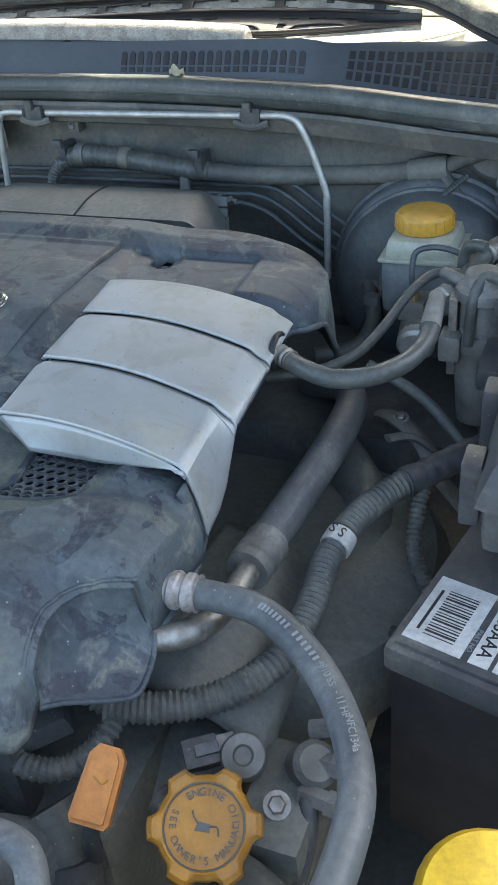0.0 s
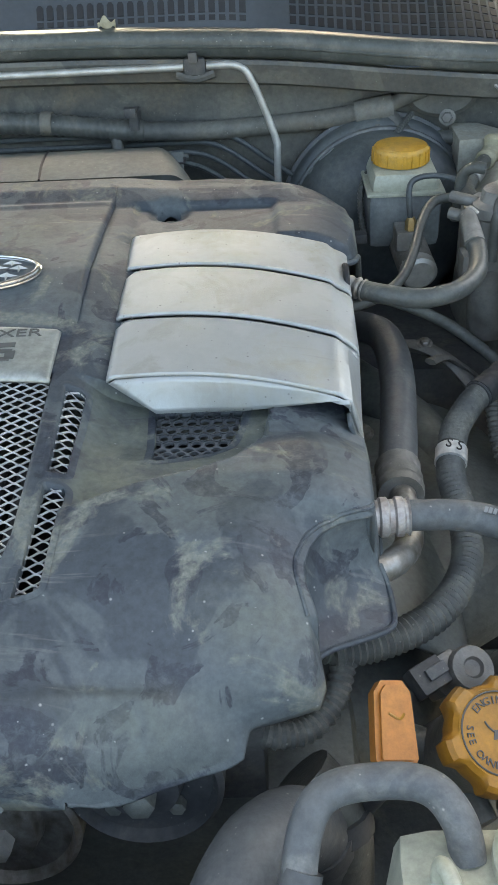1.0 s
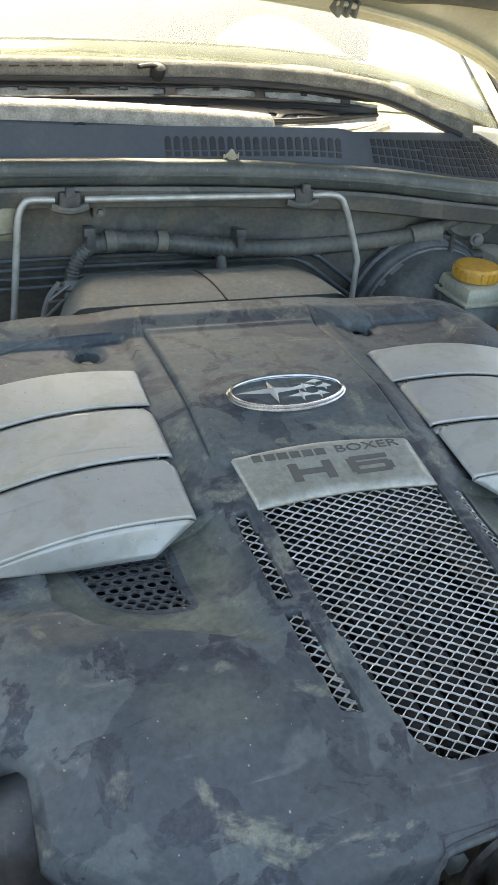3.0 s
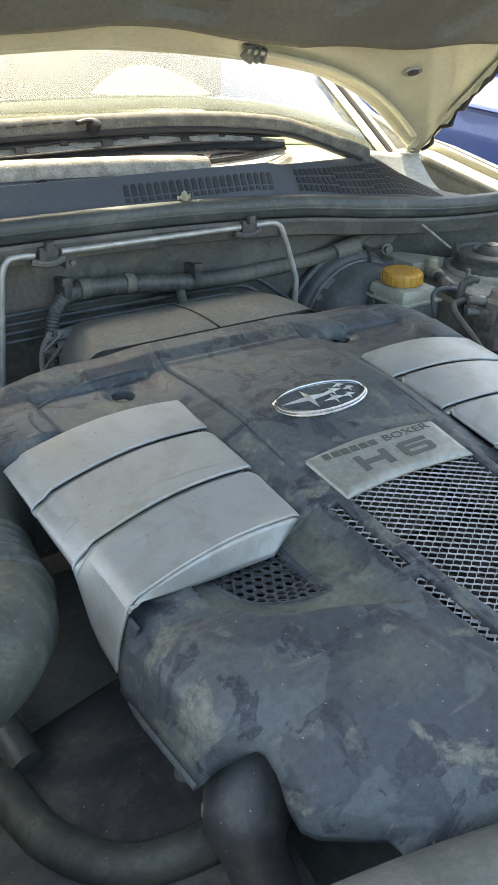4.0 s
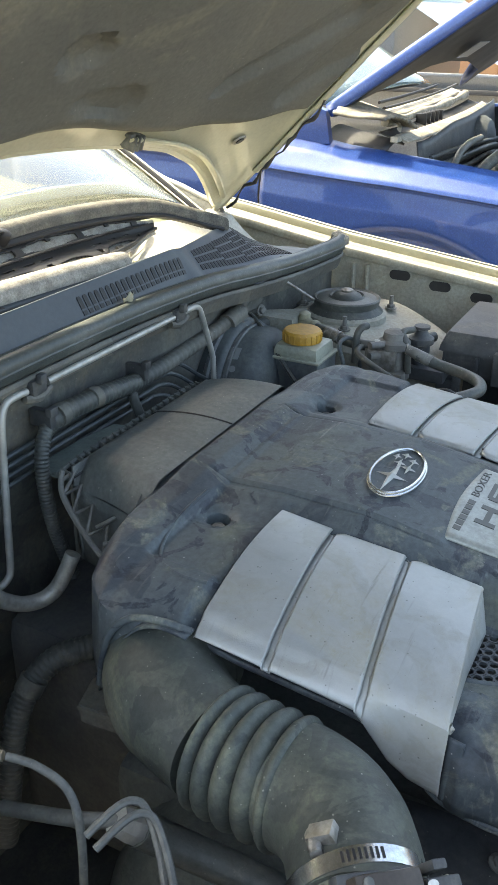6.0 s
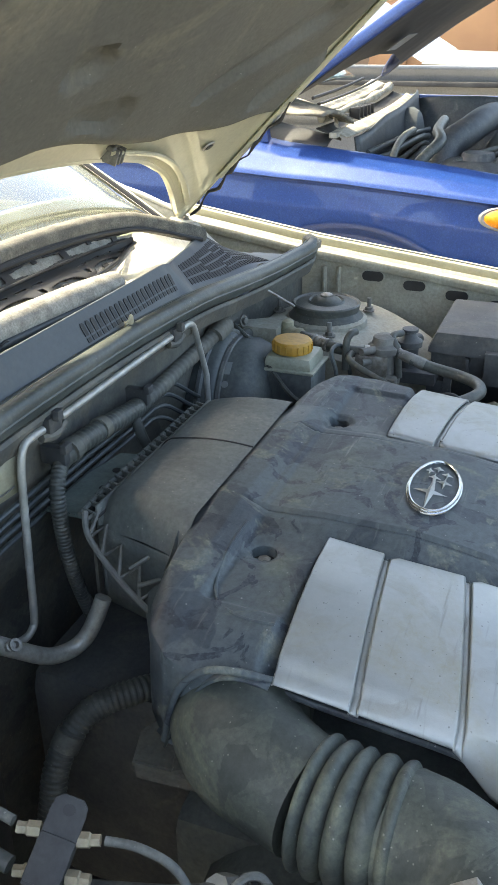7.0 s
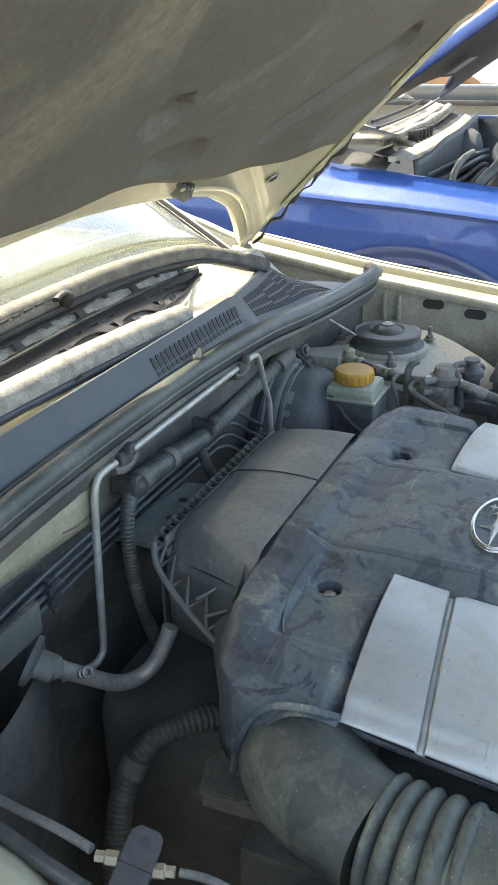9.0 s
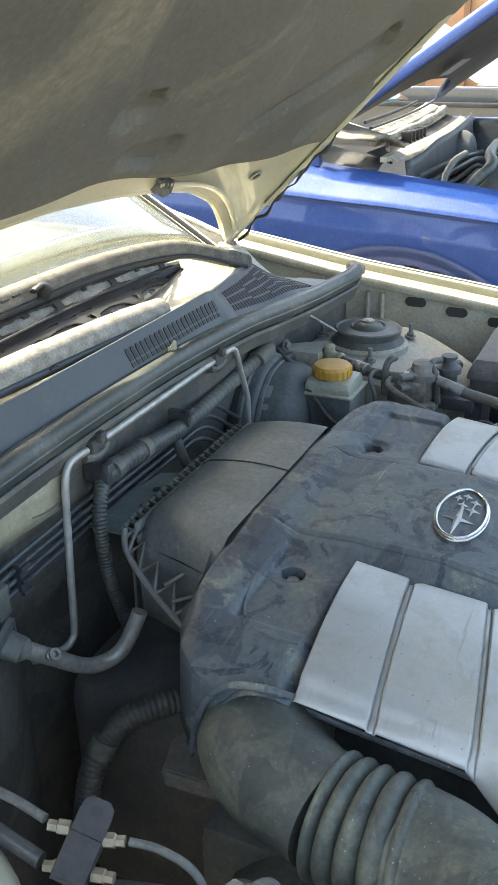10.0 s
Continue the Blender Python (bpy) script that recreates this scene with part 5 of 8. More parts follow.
    ring = [bm.verts.new(em(*oval(k, 48)) - Vector((0, 0, 0.0022))) for k in range(48)]
    for k in range(48):
        bm.faces.new((c, ring[k], ring[(k + 1) % 48]))
    part("field", bm, COVER, emblem)
    for x, y, le, ri, up, do in ((-0.0125, 0.0020, 0.0350, 0.0330, 0.0170, 0.0170), (0.0110, -0.0075, 0.0130, 0.0130, 0.0085, 0.0085), (0.0165, 0.0035, 0.0120, 0.0120, 0.0060, 0.0075),
                                 (0.0280, -0.0080, 0.0090, 0.0090, 0.0060, 0.0060), (0.0360, 0.0020, 0.0085, 0.0070, 0.0055, 0.0060), (0.0290, 0.0100, 0.0080, 0.0080, 0.0050, 0.0045)):
        bm = bmesh.new()
        o = bm.verts.new(em(x, y) + Vector((0, 0, 0.0016)))
        w = 0.20 * min(up, le)
        tips = ((ri, 0), (w, w), (0, up), (-w, w), (-le, 0), (-w, -w), (0, -do), (w, -w))
        pts = [bm.verts.new(em(x + p, y + q) - Vector((0, 0, 0.0014))) for p, q in tips]
        for k in range(8):
            bm.faces.new((o, pts[k], pts[(k + 1) % 8]))
        part("star", bm, ALU, emblem)
    build_arch(cover)
    return cover


build_cover()


def build_airbox():
    box = thing("air_box", (0, 0.31, 0.85), "grey plastic resonator box behind the engine cover, with a ribbed edge", "air box")
    def lid(u, v):
        x = (2 * u - 1)
        y = 0.268 + 0.105 * v
        wx = 0.168 - 0.030 * v
        z = 0.870 + 0.014 * math.sin(math.pi * min(1, 0.25 + 0.6 * v)) - 0.035 * max(0, (abs(x) - 0.80) / 0.20) ** 2 - 0.012 * max(0, (v - 0.85) / 0.15) ** 2
        return Vector((wx * x, y, z))
    part("lid", sheet(lid, 50, 24), BOXLID, box, "dusty grey lid")
    bm = bmesh.new()
    for a, b in (((-0.168, 0.268), (-0.138, 0.375)), ((0.168, 0.268), (0.138, 0.375))):
        sheet(lambda u, v: Vector((a[0] + (b[0] - a[0]) * u + (0.004 if a[0] < 0 else -0.004) * v, a[1] + (b[1] - a[1]) * u, 0.846 - 0.09 * v)), 12, 6, bm)
    sheet(lambda u, v: Vector((-0.138 + 0.276 * u, 0.375 - 0.004 * v, 0.868 - 0.11 * v)), 12, 6, bm)
    part("body", bm, BOXLID, box, thick=0.003)
    part("front_collar", sheet(lambda u, v: Vector((-0.195 + 0.39 * u, 0.2765, cover_z(-0.195 + 0.39 * u, 0.2745) - 0.003)).lerp(lid(0.02 + 0.96 * u, 0.12) - Vector((0, 0, 0.0015)), v), 40, 4), BOXLID, box)
    seam = [lid(0.53 - 0.03 * v, v) + Vector((0, 0, 0.0003)) for v in (i / 14 for i in range(15))]
    part("seam", tube(seam, 0.0012, 6, 1, raw=True), TRIM, box)
    # toothed flange along the rear and the side
    edge = [Vector((-0.142 + 0.284 * i / 22, 0.390, 0.861 - 0.02 * max(0, abs(2 * i / 22 - 1) - 0.8))) for i in range(23)]
    part("flange", tube(edge, 0.0030, 8, 1, raw=True), BOXLID, box)
    part("flange_gap", sheet(lambda u, v: Vector((-0.140 + 0.280 * u, 0.370 + 0.020 * v, 0.8585)), 2, 1), TRIM, box, thick=0.002)
    for i, p in enumerate(edge[:-1]):
        bm = prism([(-0.0052, -0.0170), (-0.0012, -0.0170), (0.0036, 0.0010), (0.0010, 0.0010)], -0.004, 0.0045, m=pose(p.x + 0.005, p.y, p.z), bev=0.0006)
        part("tooth", bm, BOXLID, box)
    side = curve_pts([(-0.142, 0.384, 0.862), (-0.158, 0.372, 0.845), (-0.172, 0.335, 0.815), (-0.182, 0.290, 0.785), (-0.186, 0.262, 0.765)], 6)
    part("side_flange", tube(side, 0.0032, 8, 1, raw=True), CAST, box)
    for i in range(3, len(side) - 3, 3):
        p, q = side[i], side[i + 3]
        tip = p.lerp(q, 0.4) + Vector((0.020, -0.004, 0.012))
        part("rib", tube([p, tip, q], 0.0022, 6, 1, raw=True), CAST, box)
    part("rib", tube([(-0.168, 0.325, 0.826), (-0.150, 0.305, 0.838)], 0.0022, 6, 2), CAST, box)
    part("rib", tube([(-0.172, 0.315, 0.812), (-0.150, 0.290, 0.815)], 0.0022, 6, 2), CAST, box)
    part("spigot", tube([(-0.150, 0.285, 0.79), (-0.205, 0.25, 0.77)], 0.032, 20, 3), BOXLID, box)


build_airbox()


# ---- intake duct ----
def build_intake():
    duct = thing("intake_duct", (-0.38, 0.08, 0.8), "dusty black rubber intake duct with bellows and a steel clamp", "air duct")
    part("elbow", tube([(-0.2550, 0.1760, 0.7920), (-0.2855, 0.1670, 0.7945), (-0.3130, 0.1470, 0.7965), (-0.3315, 0.1150, 0.7980), (-0.3400, 0.0920, 0.7970)], lambda s: 0.058 - 0.014 * step(s, 0.0, 0.9), 32, 10), DUCT, duct)
    part("bellows", tube([(-0.3400, 0.0920, 0.7970), (-0.3450, 0.0600, 0.7970), (-0.3480, 0.0220, 0.7980)], lambda s: 0.0405 + 0.0085 * abs(math.sin(5 * math.pi * s)) ** 0.6, 32, 30), DUCT, duct, angle=80)
    part("sleeve", tube([(-0.3480, 0.0240, 0.7980), (-0.3570, -0.0003, 0.8020), (-0.3760, -0.0245, 0.8050), (-0.4070, -0.0448, 0.8060), (-0.4260, -0.0540, 0.8050)], lambda s: 0.0455 - 0.003 * s, 30, 8), DUCT, duct)
    clamp = part("clamp_band", tube([(-0.4090, -0.0432, 0.8070), (-0.4180, -0.0496, 0.8052)], 0.0446, 32, 2), CHROME, duct, "shiny steel hose clamp")
    m = axis((-0.4190, -0.0190, 0.8410), (-0.7760, -0.4940, 0.0990))
    part("clamp_screw", lathe([(0.0040, -0.008), (0.0048, -0.006), (0.0048, 0.006), (0.0040, 0.007), (0.0040, 0.010)], m, 8), STEEL, clamp)
    part("clamp_housing", block(-0.006, 0.006, -0.008, 0.010, -0.003, 0.006, 0.001, m=axis((-0.4140, -0.0225, 0.8425), (-0.1, 0.55, 0.83))), STEEL, clamp)
    mid_, along_ = Vector((-0.4135, -0.0464, 0.8061)), Vector((-0.81, -0.57, -0.16)).normalized()
    arm = Vector((0.0000, 0.026, 0.036))
    arm = (arm - along_ * arm.dot(along_)).normalized()
    for k in range(8):
        out_ = Matrix.Rotation(radians(-16 - 4.5 * k), 3, along_) @ arm
        tan = along_.cross(out_)
        m = Matrix(((tan.x, along_.x, out_.x, 0), (tan.y, along_.y, out_.y, 0), (tan.z, along_.z, out_.z, 0), (0, 0, 0, 1)))
        part("clamp_slot", block(-0.0008, 0.0008, -0.0034, 0.0034, -0.0002, 0.0004, 0.0, m=Matrix.Translation(mid_ + out_ * 0.0446) @ m), TRIM, clamp)
    tubep = thing("air_flow_tube", (-0.45, -0.12, 0.78), "dusty black plastic air flow tube with a sensor on top", "air duct")
    part("tube", tube([(-0.4200, -0.0505, 0.8050), (-0.4510, -0.0720, 0.7980), (-0.4910, -0.1040, 0.7860), (-0.5360, -0.1440, 0.7640), (-0.5760, -0.1890, 0.7340)], lambda s: 0.041 + 0.010 * s, 30, 8), DUCT, tubep)
    part("collar", tube([(-0.4280, -0.0570, 0.8030), (-0.4330, -0.0600, 0.8020)], 0.0440, 30, 2), BLACK, tubep)
    wx = Vector((0.70, -0.66, -0.20)).normalized()
    wz = wx.cross(Vector((0.66, 0.40, 0.42))).normalized()
    wy = wz.cross(wx)
    sm = Matrix(((wx.x, wy.x, wz.x, -0.4385), (wx.y, wy.y, wz.y, -0.0725), (wx.z, wy.z, wz.z, 0.8390), (0, 0, 0, 1)))
    sensor = part("sensor", block(-0.0215, 0.0215, -0.019, 0.018, -0.010, 0.010, 0.003, m=sm), mat("brown_black_plastic", (0.045, 0.035, 0.028), 0.45, col2=(0.07, 0.058, 0.048), scale=40, bump=0.1, bscale=400), tubep, "brown-black sensor housing")
    part("sensor_base", block(-0.027, 0.024, -0.023, 0.021, -0.014, -0.002, 0.003, m=sm), BLACK, sensor)
    part("sensor_ear", prism([(-0.024, 0.004), (-0.036, -0.004), (-0.038, -0.014), (-0.031, -0.020), (-0.020, -0.021)], -0.012, -0.001, m=sm, bev=0.002), BLACK, sensor)
    for x, y in ((-0.031, -0.012), (-0.014, 0.013)):
        part("screw", lathe([(0.0032, 0), (0.0032, 0.0016), (0.0018, 0.002)], sm @ pose(x, y, -0.001 if x < -0.03 else 0.0098), 12), CONDUIT, sensor)
    for r in range(5):
        bm = block(-0.0085, 0.0075 - 0.004 * (r % 2), -0.0009, 0.0009, 0, 0.0003, 0, m=sm @ pose(0.002, 0.007 - 0.0034 * r, 0.0101, 0, 0, 0))
        part("print_bar", bm, DARKGREY, sensor)
    part("paint_dot", lathe([(0.0032, 0), (0.0032, 0.0004)], sm @ pose(0.008, -0.010, 0.0100) @ Matrix.Diagonal((1, 0.7, 1, 1)), 12), YELLOWLAB, sensor)
    conn = part("connector", block(0.0225, 0.043, -0.018, 0.012, -0.016, 0.002, 0.002, m=sm), BLACK, sensor)
    part("latch_frame", block(0.024, 0.046, 0.004, 0.011, 0.002, 0.009, 0.0015, m=sm), BLACK, conn)
    part("latch", block(0.026, 0.045, -0.004, 0.001, 0.002, 0.007, 0.001, m=sm), BLACK, conn)
    part("latch_side", block(0.0235, 0.041, -0.017, -0.008, 0.0, 0.005, 0.0015, m=sm), BLACK, conn)
    part("paint_dot", lathe([(0.0030, 0), (0.0030, 0.0005)], sm @ pose(0.027, 0.0075, 0.009) @ Matrix.Diagonal((1.2, 0.8, 1, 1)), 12), WHITE, conn)
    part("connector_tail", block(0.042, 0.048, -0.015, -0.006, -0.012, -0.002, 0.001, m=sm), BLACK, conn)
    part("clip_tongue", block(0.028, 0.038, 0.014, 0.020, -0.012, 0.012, 0.002, m=sm), BLACK, conn)
    wire = mat("tan_wire", (0.42, 0.36, 0.25), 0.5)
    for k in range(4):
        q = sm @ Vector((0.043, -0.010 + 0.006 * k, -0.006))
        part("wire", tube([q, q + wx * 0.007 + Vector((0.0, -0.003 + 0.002 * k, 0.003)), Vector((-0.4050 + 0.0012 * k, -0.1105, 0.8200)), Vector((-0.4080, -0.1135, 0.8070))], 0.0013, 6, 6), wire if k != 1 else BLACK, conn)
    loom = thing("sensor_loom", (-0.387, -0.13, 0.79), "short black corrugated loom below the sensor plug", "wiring loom")
    part("conduit", tube([(-0.4080, -0.1135, 0.8100), (-0.4120, -0.1180, 0.7950), (-0.4200, -0.1235, 0.7720), (-0.4290, -0.1330, 0.7380)], 0.0042, 12, 8, rib=0.0013, pitch=0.0038), RUBBER, loom, angle=80)
    # air filter housing with clips at the front corner
    house = thing("air_filter_housing", (-0.52, -0.30, 0.70), "dusty black plastic air filter housing with clips", "air filter housing")
    part("body", block(-0.70, -0.47, -0.42, -0.185, 0.52, 0.715, 0.015, taper=0.01), DUCT, house)
    part("rim", block(-0.695, -0.462, -0.415, -0.175, 0.70, 0.712, 0.004), DUCT, house)
    for x in (-0.50, -0.56):
        clip = part("clip", block(x - 0.018, x + 0.018, -0.176, -0.160, 0.680, 0.735, 0.003), CAST, house, "grey dusty clip")
        part("clip_wire", tube([(x - 0.016, -0.16, 0.728), (x, -0.154, 0.742), (x + 0.016, -0.16, 0.728)], 0.002, 6, 5), STEEL, clip)
    # big two-rail clip with its hoop, and a strap clip beside it
    ex, ey = Vector((-0.992, -0.125, -0.02)).normalized(), Vector((0.05, -0.97, -0.22)).normalized()
    ey = (ey - ex * ey.dot(ex)).normalized()
    ez = ex.cross(ey)
    ez = ez if ez.z > 0 else -ez
    lm = Matrix(((ex.x, ey.x, ez.x, -0.467), (ex.y, ey.y, ez.y, -0.147), (ex.z, ey.z, ez.z, 0.825), (0, 0, 0, 1)))
    latch = part("latch_bar", block(-0.002, 0.056, 0.000, 0.0045, -0.008, 0.002, 0.001, m=lm), CAST, house, "grey dusty clip")
    part("latch_rail", block(0.000, 0.056, 0.013, 0.032, -0.006, 0.001, 0.0015, m=lm), CAST, latch)
    part("latch_slot", block(0.002, 0.054, 0.004, 0.0135, -0.012, -0.007, 0.0, m=lm), TRIM, latch)
    for x in (0.000, 0.026, 0.052):
        part("latch_web", block(x, x + 0.004, 0.003, 0.014, -0.008, 0.001, 0.0008, m=lm), CAST, latch)
    part("latch_hoop", sheet(lambda u, v: lm @ Vector((-0.004 - 0.013 * math.sin(math.pi * u) ** 0.7, 0.006 + 0.036 * u, 0.002 - 0.010 * v)), 14, 3), CONDUIT, latch, thick=0.0016)
    part("latch_pad", block(0.004, 0.044, 0.034, 0.060, -0.012, -0.003, 0.003, m=lm), DUCT, latch)
    for k in range(3):
        part("pad_rib", block(0.008 + 0.012 * k, 0.011 + 0.012 * k, 0.034, 0.060, -0.004, -0.001, 0.0008, m=lm), DUCT, latch)
    strap = part("strap", block(0.048, 0.064, -0.028, 0.020, -0.004, 0.003, 0.0015, m=lm), CAST, house, "grey dusty strap clip")
    part("strap_groove", block(0.053, 0.058, -0.022, 0.016, 0.0028, 0.0034, 0.0, m=lm), BLACK, strap)
    part("strap_screw", lathe([(0.0034, 0.0), (0.0034, 0.005), (0.002, 0.006)], lm @ pose(0.055, -0.026, 0.003), 8), STEEL, strap)
    part("ribbed_shoulder", tube([(-0.47, -0.175, 0.72), (-0.45, -0.20, 0.71)], 0.012, 10, 4, rib=0.003, pitch=0.008), CAST, house)


build_intake()


BRASS = mat("pale_brass", (0.36, 0.31, 0.23), 0.5, 0.6, col2=(0.30, 0.26, 0.18), scale=80, bump=0.2, bscale=300)
PIPEALU = mat("bright_aluminium", (0.40, 0.40, 0.37), 0.46, 0.5, col2=(0.30, 0.295, 0.265), scale=60, bump=0.1, bscale=400)
IDLER = mat("rusty_pulley", (0.13, 0.11, 0.085), 0.6, 0.3, col2=(0.09, 0.07, 0.055), scale=50, bump=0.2, bscale=300)


# ---- firewall pipes and looms ----
def clip(at, parent, size=0.0115, material=None):
    x, y, z = at
    c = part("clip", block(x - size, x + size, y - 0.007, y + 0.026, z - 0.009, z + 0.008, 0.003), material or BLACK, parent, "black plastic clip")
    part("clip_head", block(x - size * 0.5, x + size * 0.35, y - 0.014, y - 0.006, z + 0.004, z + 0.015, 0.002), material or BLACK, c)
    return c


def build_crosspipe():
    p = thing("bent_metal_pipe", (0, 0.43, 0.94), "bent bare aluminium pipe clipped along the firewall", "metal pipe")
    y = 0.424
    part("long_run", tube([(-0.106, y, 0.941), (0.142, y, 0.941)], 0.0040, 12, 3), ALU, p)
    part("right_end", tube([(0.166, y, 0.941), (0.190, y, 0.9412), (0.204, y, 0.937), (0.212, y, 0.926), (0.2225, 0.424, 0.902), (0.2365, 0.422, 0.862), (0.2375, 0.421, 0.845), (0.2365, 0.419, 0.76)], 0.0040, 12, 6), ALU, p)
    part("left_end", tube([(-0.138, y, 0.941), (-0.160, y, 0.9412), (-0.170, y, 0.938), (-0.1765, y, 0.926), (-0.180, y, 0.90), (-0.187, 0.423, 0.82), (-0.192, 0.422, 0.765), (-0.197, 0.422, 0.752), (-0.212, 0.424, 0.748), (-0.250, 0.43, 0.760)], 0.0040, 12, 6), ALU, p)
    for x in (-0.122, 0.154):
        clip((x, 0.426, 0.942), p)
        part("cushion", tube([(x - 0.020, y, 0.9335), (x, y - 0.002, 0.929), (x + 0.020, y, 0.9335)], 0.0045, 8, 5), FIREWALL, p)
    g = thing("firewall_grommet", (-0.085, 0.45, 0.922), "small dark bolt with a washer on the firewall", "bolt")
    part("tab", block(-0.093, -0.077, 0.442, 0.462, 0.913, 0.931, 0.003), FIREWALL, g)
    bolt((-0.085, 0.443, 0.921), (0, -1, 0), 0.004, g, CAST)


def build_firewall_loom():
    loom = thing("firewall_harness", (0, 0.45, 0.88), "thick taped black wiring harness along the firewall", "wiring harness")
    part("trunk", tube([(-0.098, 0.440, 0.884), (-0.06, 0.436, 0.889), (0.0, 0.436, 0.884), (0.06, 0.438, 0.876), (0.09, 0.442, 0.872)], 0.0115, 14, 8, rib=0.0012, pitch=0.008), RUBBER, loom, angle=80)
    part("branch", tube([(0.09, 0.442, 0.872), (0.15, 0.448, 0.868), (0.22, 0.452, 0.869), (0.29, 0.452, 0.873), (0.345, 0.448, 0.880)], 0.0105, 14, 8, rib=0.0008, pitch=0.012), FIREWALL, loom, angle=80)
    part("drop", tube([(-0.092, 0.438, 0.885), (-0.112, 0.432, 0.872), (-0.122, 0.428, 0.845), (-0.120, 0.425, 0.79), (-0.108, 0.42, 0.73), (-0.09, 0.41, 0.66)], lambda q: 0.0082 - 0.0014 * q, 14, 8, rib=0.0016, pitch=0.0042), RUBBER, loom, angle=80)
    part("spur", tube([(0.058, 0.438, 0.880), (0.060, 0.434, 0.862), (0.062, 0.425, 0.835), (0.07, 0.41, 0.80)], 0.0065, 10, 6), RUBBER, loom)
    part("tape_joint", tube([(0.325, 0.448, 0.877), (0.345, 0.447, 0.881), (0.365, 0.447, 0.884)], 0.0145, 12, 4), FIREWALL, loom)
    part("upper_tail", tube([(0.355, 0.448, 0.883), (0.385, 0.452, 0.895), (0.415, 0.458, 0.903), (0.44, 0.47, 0.902)], lambda s: 0.0085, 12, 6), FIREWALL, loom)
    part("tail", tube([(0.352, 0.445, 0.880), (0.345, 0.42, 0.860), (0.340, 0.39, 0.845), (0.335, 0.37, 0.80)], 0.0055, 10, 6, rib=0.0012, pitch=0.005), RUBBER, loom, angle=80)
    part("tail", tube([(0.358, 0.445, 0.880), (0.378, 0.425, 0.862), (0.388, 0.41, 0.835), (0.392, 0.39, 0.79)], 0.0070, 10, 6), RUBBER, loom)
    for x, z in ((-0.098, 0.895), (0.082, 0.888)):
        part("anchor", block(x - 0.005, x + 0.005, 0.427, 0.456, z - 0.012, z + 0.008, 0.002), BLACK, loom)
        part("anchor_head", block(x - 0.009, x + 0.004, 0.422, 0.430, z + 0.004, z + 0.014, 0.002), BLACK, loom)
    for x in (-0.075, -0.015):
        part("band", tube([(x - 0.006, 0.4365, 0.8885 if x < -0.05 else 0.887), (x + 0.006, 0.4365, 0.889 if x < -0.05 else 0.886)], 0.0132, 12, 2), FIREWALL, loom)
    g = thing("firewall_grommet_plate", (0.405, 0.458, 0.899), "round dusty rubber grommet in the firewall", "grommet")
    part("ring", lathe([(0.040, 0.0), (0.040, 0.004), (0.034, 0.008), (0.026, 0.006), (0.02, 0.006)], axis((0.420, 0.462, 0.893), (-0.1, -1, 0.1)) @ Matrix.Diagonal((1, 0.62, 1, 1)), 28), FIREWALL, g)
    # rigid lines below the harness
    for k in range(4):
        z = 0.866 - 0.011 * k
        line = thing("brake_line", (0, 0.45, z), "thin dark steel brake line along the firewall", "brake line", "brake lines")
        e = 0.012 * k
        part("line", tube([(-0.45, 0.43, z - 0.012), (-0.30, 0.447, z - 0.004), (-0.10, 0.450, z), (0.10, 0.450, z), (0.165 - e, 0.449, z), (0.195 - e, 0.447, z - 0.010), (0.235 - e, 0.443, z - 0.038), (0.27 - e, 0.44, z - 0.06)], 0.0030, 8, 6), BOOST, line)
    holder = thing("line_clip", (-0.235, 0.44, 0.85), "dark plastic holder for the brake lines", "clip")
    part("body", block(-0.238, -0.226, 0.442, 0.458, 0.828, 0.860, 0.002), BLACK, holder)
    for z in (0.828, 0.842, 0.856):
        part("finger", block(-0.239, -0.225, 0.438, 0.443, z - 0.002, z + 0.002, 0.0008), BLACK, holder)
    st = thing("warning_sticker", (-0.25, 0.43, 0.91), "faded cream sticker with a scratched surface", "sticker")
    part("paper", sheet(lambda u, v: Vector((-0.335 + 0.160 * u, 0.436 - 0.0165 * u + 0.01, 0.893 + 0.036 * v + 0.002 * u)), 6, 3), STICKER, st, thick=0.0006)
    part("scratch", tube([(-0.22, 0.4325, 0.905), (-0.20, 0.4305, 0.902), (-0.185, 0.4285, 0.904)], 0.0008, 5, 5), DARKGREY, st)
    # grey steel shield behind the resonator box
    sh = thing("heat_shield", (-0.06, 0.42, 0.80), "pale green-grey painted bracket plate behind the box", "bracket")
    part("plate", prism([(-0.118, 0.392), (0.030, 0.396), (0.020, 0.436), (-0.035, 0.444), (-0.118, 0.446)], 0.836, 0.840, bev=0.001), mat("green_grey_paint", (0.115, 0.145, 0.135), 0.5, col2=(0.085, 0.108, 0.10), scale=25, dust=(0.2, 0.22, 0.2), dscale=18, bump=0.1, bscale=300), sh)
    part("web", block(-0.120, -0.045, 0.390, 0.394, 0.74, 0.835, 0.001), FIREWALL, sh)
    for x, y in ((-0.095, 0.400), (-0.060, 0.412), (-0.02, 0.418)):
        part("hole", lathe([(0.005, 0), (0.005, 0.0006)], pose(x, y, 0.8402), 14), TRIM, sh)


